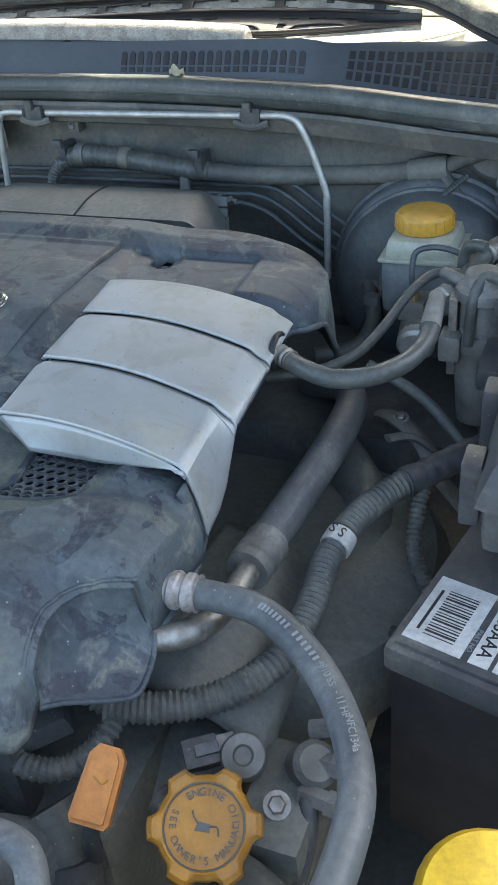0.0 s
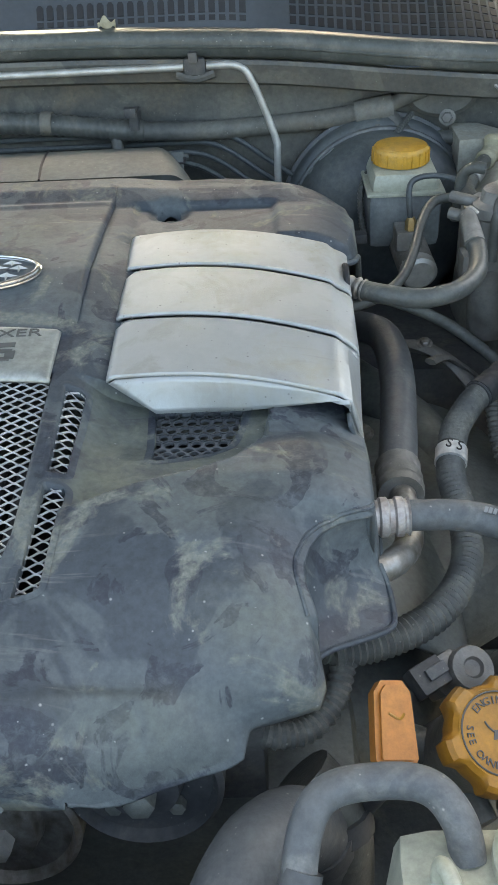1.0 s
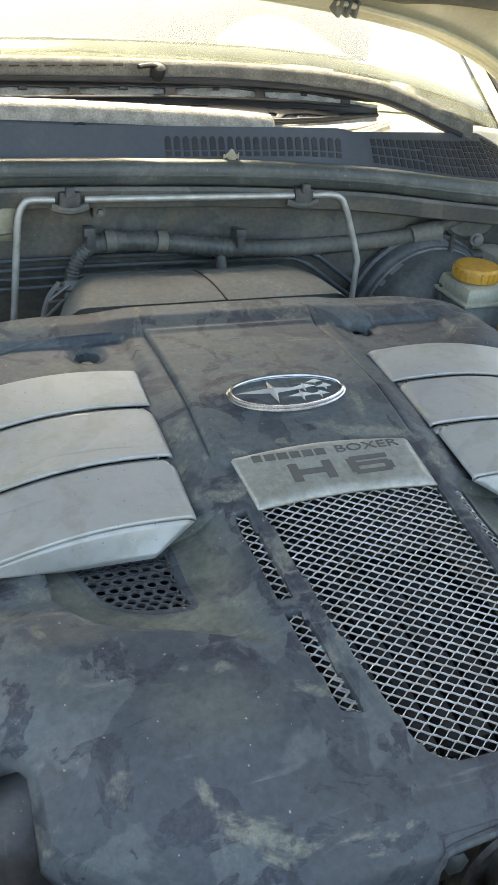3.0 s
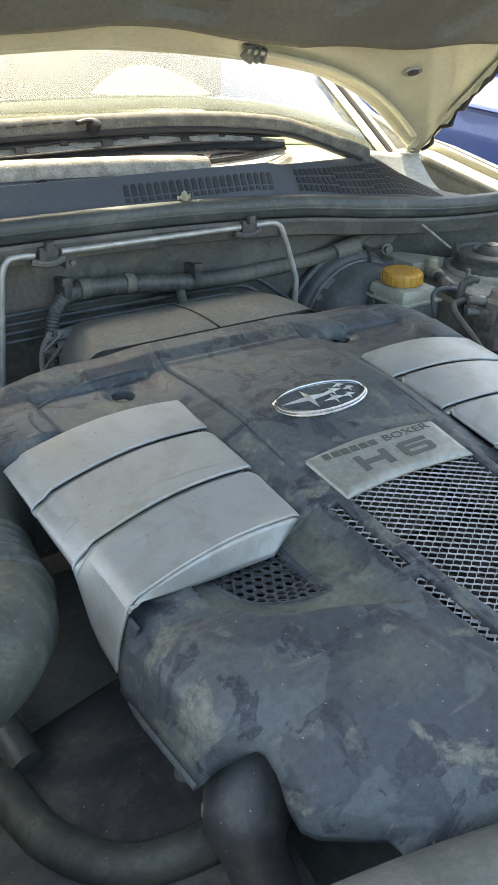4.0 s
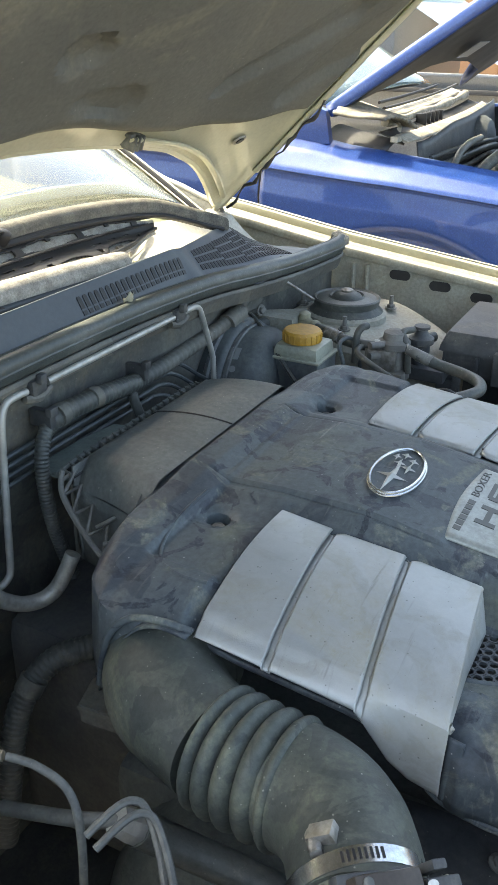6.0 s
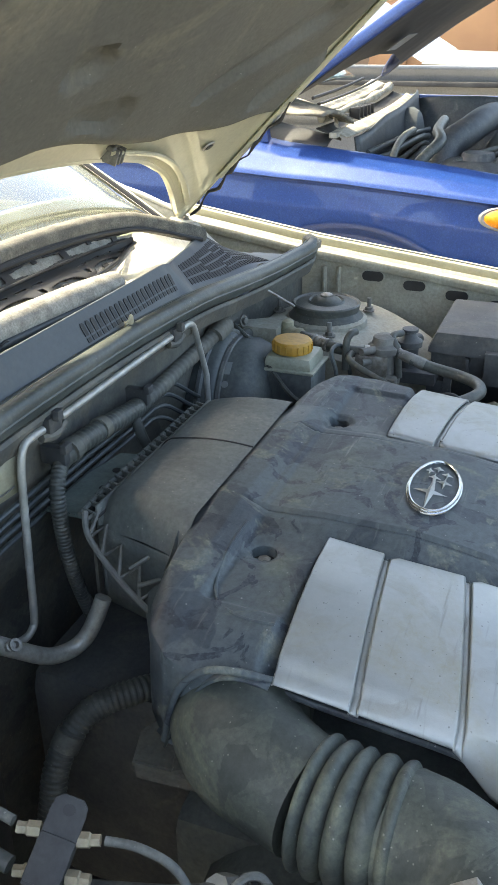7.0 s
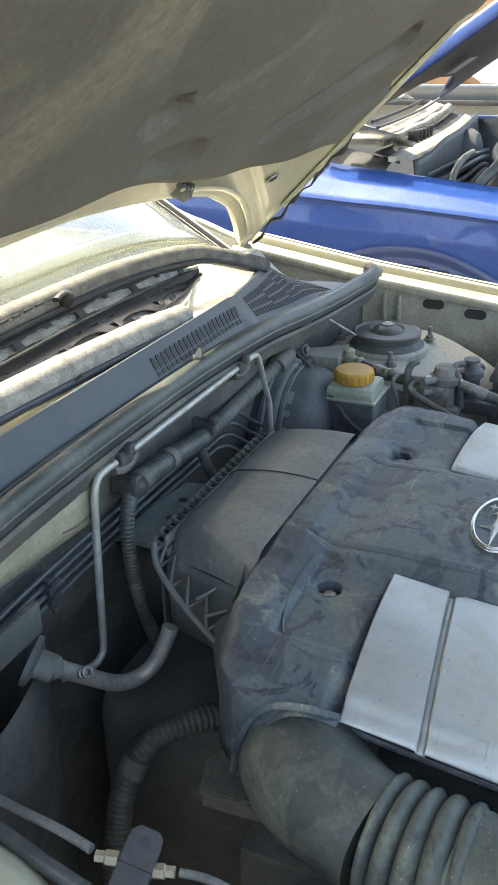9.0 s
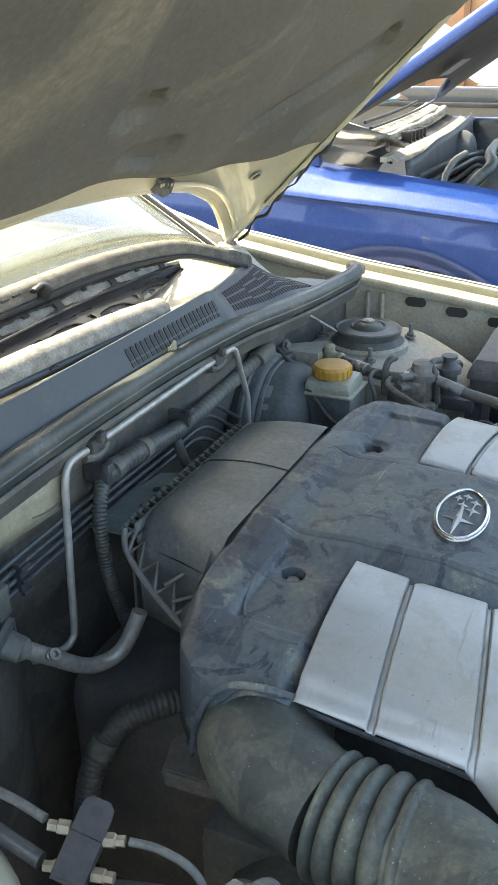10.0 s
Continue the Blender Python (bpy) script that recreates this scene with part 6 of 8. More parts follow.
def build_heater_pipe():
    h = thing("heater_pipe", (-0.22, 0.40, 0.75), "bent aluminium heater pipe at the firewall fitting", "metal pipe")
    part("fitting", lathe([(0.027, 0.0), (0.027, 0.005), (0.0155, 0.008), (0.0145, 0.024)], axis((-0.297, 0.426, 0.819), (0.3, -0.85, -0.4)) @ Matrix.Diagonal((1.05, 0.7, 1, 1)), 28), FIREWALL, h)
    part("collar", lathe([(0.0105, 0.0), (0.0115, 0.004), (0.0115, 0.012), (0.0088, 0.016)], axis((-0.290, 0.415, 0.812), (0.62, -0.3, -0.72)), 18), CAST, h)
    part("pipe", tube([(-0.288, 0.413, 0.810), (-0.258, 0.398, 0.780), (-0.228, 0.386, 0.752), (-0.205, 0.376, 0.744), (-0.190, 0.366, 0.752), (-0.180, 0.358, 0.772), (-0.173, 0.353, 0.790)], 0.0082, 16, 8), PIPEALU, h)
    part("port", lathe([(0.0042, 0.0), (0.0042, 0.006), (0.0055, 0.007), (0.0055, 0.009), (0.0042, 0.010), (0.0042, 0.012), (0.0058, 0.013), (0.0058, 0.016), (0.0032, 0.016), (0.0032, 0.010)], axis((-0.268, 0.396, 0.790), (-0.2, -0.75, 0.55)), 14), STEEL, h)
    part("bracket", block(-0.335, -0.275, 0.424, 0.432, 0.835, 0.868, 0.002), FIREWALL, h)
    lo = thing("lower_conduit", (-0.25, 0.35, 0.68), "dusty black corrugated conduit curving down the bay", "conduit")
    part("conduit", tube([(-0.150, 0.285, 0.69), (-0.190, 0.315, 0.70), (-0.222, 0.350, 0.690), (-0.252, 0.368, 0.655), (-0.275, 0.37, 0.60), (-0.30, 0.37, 0.50)], 0.0128, 14, 8, rib=0.0016, pitch=0.0055), RUBBER, lo, angle=80)
    part("label_band", tube([(-0.239, 0.361, 0.676), (-0.248, 0.3655, 0.662)], 0.0145, 14, 3), CONDUIT, lo)
    side = thing("firewall_hump", (-0.34, 0.40, 0.6), "dusty dark bulge of the firewall", "body panel", kind="structure")
    part("hump", sheet(lambda u, v: Vector((-0.62 + 0.38 * u, 0.455 - 0.055 * math.sin(math.pi * u) ** 0.7 * step(v, 0.0, 0.25), 0.36 + 0.44 * v)), 20, 12), FIREWALL, side)


build_crosspipe()
build_firewall_loom()
build_heater_pipe()


# ---- brake booster, reservoir, valve ----
def build_brakes():
    b = thing("brake_booster", (0.36, 0.42, 0.80), "black painted round brake booster on the firewall", "brake booster")
    m = axis((0.352, 0.464, 0.766), (0.02, -1, 0.04))
    part("shell", lathe([(0.106, 0.0), (0.110, 0.010), (0.110, 0.034), (0.106, 0.040), (0.101, 0.042), (0.100, 0.066), (0.092, 0.084), (0.070, 0.098), (0.045, 0.104), (0.020, 0.105)], m, 48), BOOST, b)
    part("flange", lathe([(0.1085, 0.014), (0.1135, 0.017), (0.1135, 0.022), (0.1085, 0.026)], m, 48), GREYHOSE, b)
    part("step_ring", lathe([(0.1005, 0.040), (0.1035, 0.043), (0.1030, 0.048), (0.1000, 0.050)], m, 48), GREYHOSE, b)
    part("check_valve", lathe([(0.017, 0.0), (0.017, 0.012), (0.012, 0.015), (0.006, 0.015)], axis((0.300, 0.376, 0.780), (-0.2, -0.9, 0.3)), 18), RUBBER, b)
    part("valve_hose", tube([(0.300, 0.366, 0.780), (0.305, 0.352, 0.772), (0.312, 0.335, 0.755), (0.300, 0.31, 0.735), (0.26, 0.29, 0.73)], 0.009, 12, 6), RUBBER, b)
    around = lambda deg, depth, r: m @ Matrix.Rotation(radians(deg), 4, "Z") @ pose(r, 0, depth, 0, 90, 0)
    for deg in (128, 142, 156):
        p = around(deg, 0.054, 0.1006)
        part("label", block(-0.004, 0.004, -0.010, 0.010, 0, 0.0006, 0, m=p) if deg == 128 else lathe([(0.005, 0), (0.005, 0.0006), (0.0034, 0.0006)], p, 14), PALEINK, b)
    cyl = thing("master_cylinder", (0.37, 0.30, 0.78), "bare aluminium brake master cylinder", "master cylinder")
    part("barrel", tube([(0.362, 0.372, 0.797), (0.368, 0.31, 0.785), (0.373, 0.262, 0.776)], 0.0185, 20, 4), CAST, cyl)
    part("end_cap", lathe([(0.0185, 0.0), (0.0185, 0.010), (0.015, 0.013), (0.003, 0.013)], axis((0.373, 0.264, 0.7765), (0.08, -0.97, -0.2)), 24), ALU, cyl)
    part("port_block", block(0.352, 0.378, 0.268, 0.300, 0.792, 0.812, 0.003), CAST, cyl)
    part("line_nut", lathe([(0.0055, 0), (0.0055, 0.010), (0.0035, 0.014)], pose(0.366, 0.276, 0.811), 6), COPPER, cyl)
    part("line", tube([(0.366, 0.276, 0.82), (0.364, 0.278, 0.838), (0.366, 0.285, 0.856), (0.384, 0.288, 0.861), (0.408, 0.284, 0.857), (0.416, 0.276, 0.842), (0.418, 0.27, 0.81)], 0.0030, 8, 6), BOOST, cyl)
    r = thing("brake_fluid_reservoir", (0.36, 0.335, 0.83), "cloudy white brake fluid reservoir with a yellow screw cap", "fluid reservoir")
    part("lower_tank", block(0.328, 0.400, 0.302, 0.376, 0.782, 0.8385, 0.008, taper=-0.001), RESVDARK, r, "shaded lower tank")
    part("upper_tank", block(0.329, 0.399, 0.303, 0.376, 0.838, 0.858, 0.008, taper=0.003), RESV, r)
    part("seam", block(0.325, 0.403, 0.299, 0.380, 0.8365, 0.8405, 0.0018), RESV, r)
    part("neck", lathe([(0.024, 0), (0.024, 0.010)], pose(0.362, 0.342, 0.854), 28), RESV, r)
    cap = part("cap", lathe([(0.0280, 0.0), (0.0282, 0.010), (0.0276, 0.0145), (0.0258, 0.0165), (0.012, 0.0172), (0.002, 0.0173)], pose(0.362, 0.342, 0.859), 48), YELLOWCAP, r, "yellow plastic screw cap")
    for k in range(20):
        a = 2 * math.pi * k / 20
        part("grip", block(-0.0010, 0.0010, -0.0012, 0.0012, 0.0, 0.0120, 0.0004, m=pose(0.362 + 0.0284 * math.cos(a), 0.342 + 0.0284 * math.sin(a), 0.860, 0, 0, math.degrees(a))), YELLOWCAP, cap)
    part("level_wire", tube([(0.385, 0.440, 0.878), (0.362, 0.405, 0.864), (0.340, 0.378, 0.848), (0.3245, 0.352, 0.830), (0.3225, 0.332, 0.808), (0.325, 0.312, 0.793)], 0.0033, 8, 6, rib=0.0007, pitch=0.004), RUBBER, r)
    part("level_plug", block(0.310, 0.326, 0.296, 0.310, 0.790, 0.800, 0.002), BLACK, r)
    # small pump canister with hoses beside the tank
    c = thing("valve_canister", (0.43, 0.22, 0.83), "dusty grey valve canister with a stepped cap", "valve")
    part("can", lathe([(0.018, -0.12), (0.022, -0.07), (0.022, -0.045), (0.026, -0.043), (0.026, -0.030), (0.020, -0.028), (0.020, 0.0), (0.024, 0.003), (0.024, 0.012), (0.018, 0.016), (0.016, 0.026), (0.010, 0.029)], pose(0.438, 0.226, 0.842), 26), CAST, c)
    part("ear", block(0.404, 0.424, 0.200, 0.226, 0.79, 0.815, 0.004), CAST, c)
    part("bracket", block(0.410, 0.418, 0.214, 0.262, 0.77, 0.845, 0.002), STEEL, c)
    for z in (0.852, 0.836):
        part("nipple", tube([(0.420, 0.236, z), (0.398, 0.250, z + 0.002)], 0.0055, 10, 3), CAST, c)
    # black hose bow to the cover
    h = thing("power_steering_hose", (0.35, 0.12, 0.83), "thick black rubber hose bowing from the cover to a fitting", "rubber hose")
    part("crimp", tube([(0.283, 0.107, 0.838), (0.296, 0.101, 0.837), (0.305, 0.096, 0.836)], lambda s: 0.0076 + 0.0014 * (int(s * 8) % 2), 16, 8), STEEL, h, "ridged steel crimp")
    part("hose", tube([(0.303, 0.097, 0.836), (0.322, 0.082, 0.838), (0.347, 0.074, 0.838), (0.375, 0.084, 0.838), (0.396, 0.112, 0.838), (0.405, 0.148, 0.841), (0.4035, 0.180, 0.850)], 0.0080, 18, 8), RUBBER, h)
    part("end_ferrule", tube([(0.4045, 0.160, 0.844), (0.404, 0.182, 0.852), (0.403, 0.196, 0.857)], lambda s: 0.0090 - 0.002 * s, 16, 5), CAST, h)
    part("end_clip", tube([(0.398, 0.190, 0.858), (0.405, 0.196, 0.863), (0.412, 0.194, 0.858)], 0.0018, 8, 5), STEEL, h)
    part("stub", tube([(0.262, 0.112, 0.842), (0.284, 0.107, 0.838)], 0.0065, 12, 3), BLACK, h)
    v = thing("vacuum_hose", (0.36, 0.2, 0.84), "thin black vacuum hose", "rubber hose")
    part("hose", tube([(0.430, 0.262, 0.846), (0.404, 0.268, 0.846), (0.384, 0.262, 0.844), (0.370, 0.235, 0.836), (0.356, 0.19, 0.822), (0.340, 0.158, 0.812), (0.31, 0.135, 0.805), (0.27, 0.125, 0.80)], 0.0046, 10, 8), RUBBER, v)
    # white connector with clamps behind the reservoir
    w = thing("hose_connector", (0.41, 0.32, 0.87), "cream plastic connector with clamped dark hoses", "hose connector")
    part("body", tube([(0.470, 0.398, 0.850), (0.462, 0.380, 0.850), (0.450, 0.356, 0.850)], lambda q: 0.0085 + 0.0022 * (int(q * 6) % 2), 12, 6), STICKER, w)
    part("cap", lathe([(0.009, 0), (0.009, 0.010), (0.005, 0.013)], axis((0.463, 0.383, 0.856), (0, 0, 1)), 14), STICKER, w)
    part("crimp", tube([(0.440, 0.336, 0.849), (0.426, 0.306, 0.848)], lambda q: 0.0088 + 0.0014 * (int(q * 9) % 2), 14, 12), STEEL, w, "ridged steel crimp")
    part("hose", tube([(0.451, 0.358, 0.850), (0.438, 0.332, 0.849)], 0.0076, 12, 3), RUBBER, w)
    part("hose", tube([(0.427, 0.308, 0.848), (0.418, 0.280, 0.847), (0.424, 0.245, 0.846), (0.455, 0.215, 0.845), (0.52, 0.19, 0.842)], 0.0082, 12, 6), RUBBER, w)
    part("hose", tube([(0.470, 0.398, 0.850), (0.455, 0.425, 0.852), (0.42, 0.440, 0.85), (0.40, 0.45, 0.84)], 0.0085, 12, 6), RUBBER, w)
    part("hose_clamp", tube([(0.4235, 0.252, 0.8462), (0.4275, 0.242, 0.8460)], 0.0096, 14, 2), ALU, w)
    part("side_hose", tube([(0.432, 0.268, 0.872), (0.420, 0.272, 0.872), (0.412, 0.276, 0.860), (0.410, 0.276, 0.82)], 0.0055, 10, 6), RUBBER, w)
    k = thing("vacuum_valve", (0.48, 0.20, 0.86), "black plastic valve with clamped rubber hoses", "valve")
    part("body", lathe([(0.014, -0.03), (0.014, 0.0), (0.019, 0.002), (0.019, 0.010), (0.012, 0.014), (0.008, 0.022), (0.012, 0.024), (0.012, 0.028), (0.004, 0.029)], pose(0.470, 0.195, 0.845), 20), BLACK, k)
    part("side_hose", tube([(0.460, 0.205, 0.868), (0.440, 0.215, 0.868), (0.432, 0.205, 0.85), (0.430, 0.20, 0.81)], 0.0052, 10, 6), RUBBER, k)
    part("foot", block(0.445, 0.495, 0.150, 0.215, 0.795, 0.815, 0.004), BLACK, k)
    t = thing("support_rod", (0.50, 0.40, 0.89), "thin pale steel stay beside the strut tower", "stay rod")
    part("rod", tube([(0.462, 0.425, 0.915), (0.478, 0.408, 0.900), (0.50, 0.385, 0.878)], 0.0022, 8, 3), STEEL, t)
    part("gusset", prism([(0.430, 0.39), (0.50, 0.395), (0.46, 0.45), (0.430, 0.455)], 0.80, 0.862), APRON, t)
    bolt((0.425, 0.442, 0.872), (-0.3, -1, 0.1), 0.006, t, CAST)
    f = thing("fuse_box", (0.56, 0.06, 0.80), "black plastic fuse box with a flat dusty lid", "fuse box")
    part("body", block(0.480, 0.668, -0.055, 0.165, 0.800, 0.842, 0.008), BLACK, f)
    part("stand", block(0.620, 0.670, 0.04, 0.16, 0.60, 0.802, 0.004), BLACK, f)
    part("lid", block(0.472, 0.676, -0.062, 0.172, 0.836, 0.868, 0.008, taper=0.012), BLACK, f, "dusty black lid")
    part("latch", block(0.462, 0.476, 0.06, 0.085, 0.80, 0.85, 0.003), BLACK, f)
    part("latch", block(0.462, 0.476, -0.03, -0.005, 0.80, 0.85, 0.003), BLACK, f)
    for yy in (0.03, 0.11):
        part("side_rib", block(0.474, 0.481, yy - 0.003, yy + 0.003, 0.802, 0.835, 0.001), BLACK, f)


build_brakes()


# ---- right flank of the engine ----
def build_right_flank():
    a = thing("air_conditioning_hose", (0.36, -0.13, 0.78), "thick grey rubber refrigerant hose with pale printing", "rubber hose")
    part("crimp", tube([(0.272, -0.128, 0.786), (0.314, -0.1265, 0.7865)], lambda q: 0.0112 + (0.0018 if int(q * 13) % 3 else 0), 20, 30), CRIMP, a, "ridged aluminium crimp")
    pts = [(0.310, -0.1265, 0.7865), (0.345, -0.1260, 0.7855), (0.372, -0.1350, 0.784), (0.404, -0.159, 0.782), (0.429, -0.190, 0.782), (0.445, -0.222, 0.783), (0.451, -0.255, 0.782), (0.446, -0.31, 0.776), (0.42, -0.40, 0.75)]
    line = curve_pts(pts, 10)
    part("hose", tube(line, 0.0101, 20, 1, raw=True), GREYHOSE, a)
    # printing along the crown of the hose
    def along(s):
        i = min(len(line) - 2, int(s * (len(line) - 1)))
        t = s * (len(line) - 1) - i
        return line[i].lerp(line[i + 1], t), (line[i + 1] - line[i]).normalized()
    def stamp(s, w, h, kind, txt=""):
        p, d = along(s)
        up = Vector((0.25, -0.45, 0.86))
        side = up.cross(d).normalized()
        nrm = d.cross(side).normalized()
        if nrm.z < 0:
            nrm, side = -nrm, -side
        m = Matrix((( d.x, side.x, nrm.x, 0), (d.y, side.y, nrm.y, 0), (d.z, side.z, nrm.z, 0), (0, 0, 0, 1)))
        m = Matrix.Translation(p + nrm * 0.0122) @ m
        if txt:
            letters(txt, h, m, PALEINK, a, "print", 0.0003)
        else:
            part("print_bar", block(-w / 3, w / 3, -h / 2, h / 2, -0.0002, 0.0003, 0.0, m=m), PALEINK, a)
    for k in range(8):
        stamp(0.20 + 0.013 * k, 0.0030, 0.0042, 0)
    for k in range(6):
        stamp(0.315 + 0.014 * k, 0.0030, 0.0042, 0)
    stamp(0.425, 0, 0.0062, 1, "4810 SS")
    stamp(0.50, 0, 0.0062, 1, "- 11 HP")
    stamp(0.57, 0, 0.0062, 1, "NFC134a")

    p = thing("coolant_metal_pipe", (0.30, -0.13, 0.75), "bent steel pipe running into a crimped hose", "metal pipe")
    part("pipe", tube([(0.262, -0.158, 0.764), (0.285, -0.154, 0.764), (0.305, -0.142, 0.762), (0.317, -0.118, 0.757), (0.320, -0.080, 0.752), (0.320, -0.055, 0.750)], 0.0095, 16, 8), STEEL, p)
    hb = thing("upper_pressure_hose", (0.32, 0.05, 0.74), "dusty black rubber hose with a crimped collar", "rubber hose")
    part("collar", tube([(0.319, -0.062, 0.750), (0.320, -0.045, 0.748), (0.321, -0.022, 0.746)], lambda s: 0.0165 + 0.001 * (int(s * 6) % 2), 18, 8), CAST, hb)
    part("hose", tube([(0.321, -0.025, 0.748), (0.328, 0.03, 0.751), (0.334, 0.09, 0.753), (0.335, 0.145, 0.752), (0.328, 0.190, 0.746), (0.305, 0.235, 0.730), (0.26, 0.27, 0.71)], 0.0150, 18, 8), GREYHOSE, hb)
    for k in range(11):
        q = Vector((0.3165 + 0.0004 * k, -0.004 + 0.0052 * k, 0.7578 - 0.0004 * k))
        part("print_bar", block(-0.0016, 0.0016, -0.0017, 0.0017, -0.0002, 0.0003, 0, m=pose(q.x + 0.0135, q.y + 0.002, q.z + 0.0040, 0, 42, -6)), PALEINK, hb)

    w = thing("engine_harness", (0.34, -0.05, 0.72), "black corrugated wiring harness with a white tag", "wiring harness")
    part("conduit", tube([(0.262, -0.182, 0.722), (0.300, -0.168, 0.718), (0.335, -0.145, 0.718), (0.360, -0.105, 0.720), (0.366, -0.060, 0.724), (0.364, -0.015, 0.729), (0.369, 0.010, 0.732)], 0.0104, 16, 10, rib=0.0022, pitch=0.0048), CONDUIT, w, angle=45)
    part("conduit_upper", tube([(0.369, 0.016, 0.733), (0.376, 0.040, 0.735), (0.390, 0.066, 0.738), (0.404, 0.085, 0.7405)], 0.0108, 16, 10, rib=0.0022, pitch=0.0048), CONDUIT, w, angle=45)
    part("taped_run", tube([(0.402, 0.083, 0.740), (0.418, 0.10, 0.742), (0.45, 0.13, 0.748), (0.485, 0.16, 0.75)], lambda q: 0.0122 + 0.0006 * math.sin(60 * q), 16, 12), BLACK, w, "black cloth tape")
    tag = part("tag", tube([(0.3663, 0.001, 0.7303), (0.3690, 0.0145, 0.7328)], 0.0128, 18, 3), WHITE, w, "white paper tag")
    letters("S S", 0.0115, Matrix.Translation((0.3685, 0.0045, 0.7447)) @ Euler((radians(22), radians(6), radians(-22))).to_matrix().to_4x4() @ pose(0, 0, 0.0022), INK, tag, "tag_letters")
    part("branch", tube([(0.265, -0.180, 0.722), (0.245, -0.178, 0.730), (0.228, -0.172, 0.742)], 0.0090, 14, 8, rib=0.0022, pitch=0.005), CONDUIT, w, angle=45)
    part("branch", tube([(0.270, -0.184, 0.716), (0.262, -0.205, 0.705), (0.245, -0.222, 0.700), (0.222, -0.228, 0.704), (0.205, -0.22, 0.71)], 0.0080, 14, 8, rib=0.0016, pitch=0.005), CONDUIT, w, angle=45)
    part("plug", block(-0.010, 0.010, -0.022, 0.018, -0.009, 0.009, 0.003, m=pose(0.228, -0.205, 0.718, 15, 0, -55)), BLACK, w)
    part("spur", tube([(0.418, 0.10, 0.738), (0.416, 0.075, 0.722), (0.420, 0.045, 0.70), (0.44, 0.02, 0.68), (0.46, 0.01, 0.67)], 0.0062, 12, 8, rib=0.0016, pitch=0.0045), CONDUIT, w, angle=45)
    part("tape_lap", tube([(0.4035, 0.0845, 0.7403), (0.409, 0.0905, 0.7410)], 0.0132, 14, 2), BLACK, w)

    # castings under the hoses
    e = thing("engine_block", (0.2, 0.0, 0.6), "dark dusty aluminium engine block and valve cover", "engine")
    part("valve_cover", sheet(lambda u, v: Vector((0.20 + 0.20 * u, -0.20 + 0.40 * v, 0.66 - 0.02 * u - 0.10 * max(0, u - 0.65) / 0.35 - 0.05 * abs(2 * v - 1) ** 6)), 24, 24), ENGGREY, e, thick=0.004)
    part("valve_cover", sheet(lambda u, v: Vector((-0.20 - 0.20 * u, -0.20 + 0.40 * v, 0.67 - 0.02 * u - 0.10 * max(0, u - 0.65) / 0.35 - 0.05 * abs(2 * v - 1) ** 6)), 24, 24), ENGGREY, e, thick=0.004)
    part("block", block(-0.28, 0.28, -0.24, 0.24, 0.36, 0.655, 0.02), ENGGREY, e)
    part("coil_cover", sheet(lambda u, v: Vector((0.262 + 0.10 * u, -0.150 + 0.18 * v, 0.722 - 0.05 * u * u - 0.012 * abs(2 * v - 1) ** 3)), 14, 14), ENGGREY, e, thick=0.004)
    bolt((0.291, -0.166, 0.716), (0.2, -0.4, 0.9), 0.005, e)
    bolt((0.305, 0.075, 0.71), (0.1, -0.2, 0.95), 0.006, e)
    bolt((-0.263, -0.111, 0.704), (-0.1, -0.2, 0.95), 0.0058, e, CAST)
    part("plenum", lathe([(0.14, -0.02), (0.14, 0.0), (0.12, 0.03), (0.06, 0.045), (0.01, 0.046)], pose(0.345, 0.05, 0.645) @ Matrix.Diagonal((0.75, 1.1, 1, 1)), 30), ENGGREY, e)
    part("bracket_arm", tube([(0.352, 0.222, 0.712), (0.372, 0.200, 0.722), (0.398, 0.178, 0.716), (0.420, 0.150, 0.700), (0.45, 0.12, 0.69)], lambda q: 0.013 - 0.004 * q, 10, 6, flat=0.5), CAST, e, "grey cast bracket arm")
    bolt((0.374, 0.196, 0.728), (0.0, -0.3, 0.95), 0.005, e)
    part("bracket", tube([(0.372, 0.150, 0.735), (0.392, 0.168, 0.728), (0.420, 0.172, 0.705)], 0.006, 8, 5, flat=0.5), CAST, e)
    # dark block added so the depth behind the engine looks near black
    part("gearbox_fill", block(-0.20, 0.46, 0.20, 0.44, 0.40, 0.70, 0.03), DARKENG, e)
    part("cross_stay", tube([(0.335, 0.225, 0.765), (0.395, 0.205, 0.745), (0.450, 0.16, 0.715)], 0.0055, 10, 4), ENGGREY, e)
    part("lower_pipe", tube([(0.30, 0.20, 0.69), (0.36, 0.12, 0.68), (0.375, 0.04, 0.665), (0.37, -0.03, 0.65)], 0.024, 14, 6), ENGGREY, e)

    # oil filler cap
    n = Vector((0.20, -0.42, 0.88)).normalized()
    m = Matrix.Translation((0.356, -0.236, 0.712)) @ n.to_track_quat("Z", "Y").to_matrix().to_4x4() @ Matrix.Scale(0.90, 4)
    oc = thing("oil_filler_cap", (0.348, -0.216, 0.70), "ochre plastic oil filler cap with raised letters", "oil cap")
    wave = lambda t, r: 1 + (0.085 * (1 if math.cos(6 * t + 0.5) > 0.1 else -1) * min(1, abs(math.cos(6 * t + 0.5) - 0.1) * 4) if r > 0.031 else 0)
    body = part("cap", lathe([(0.028, -0.022), (0.0345, -0.018), (0.0360, -0.004), (0.0345, 0.0015), (0.0315, 0.0040), (0.0285, 0.0046), (0.0270, 0.0040), (0.0262, 0.0030), (0.0255, 0.0030), (0.010, 0.0032), (0.001, 0.0032)], m, 72, wave=wave), OILCAP, oc, angle=30)
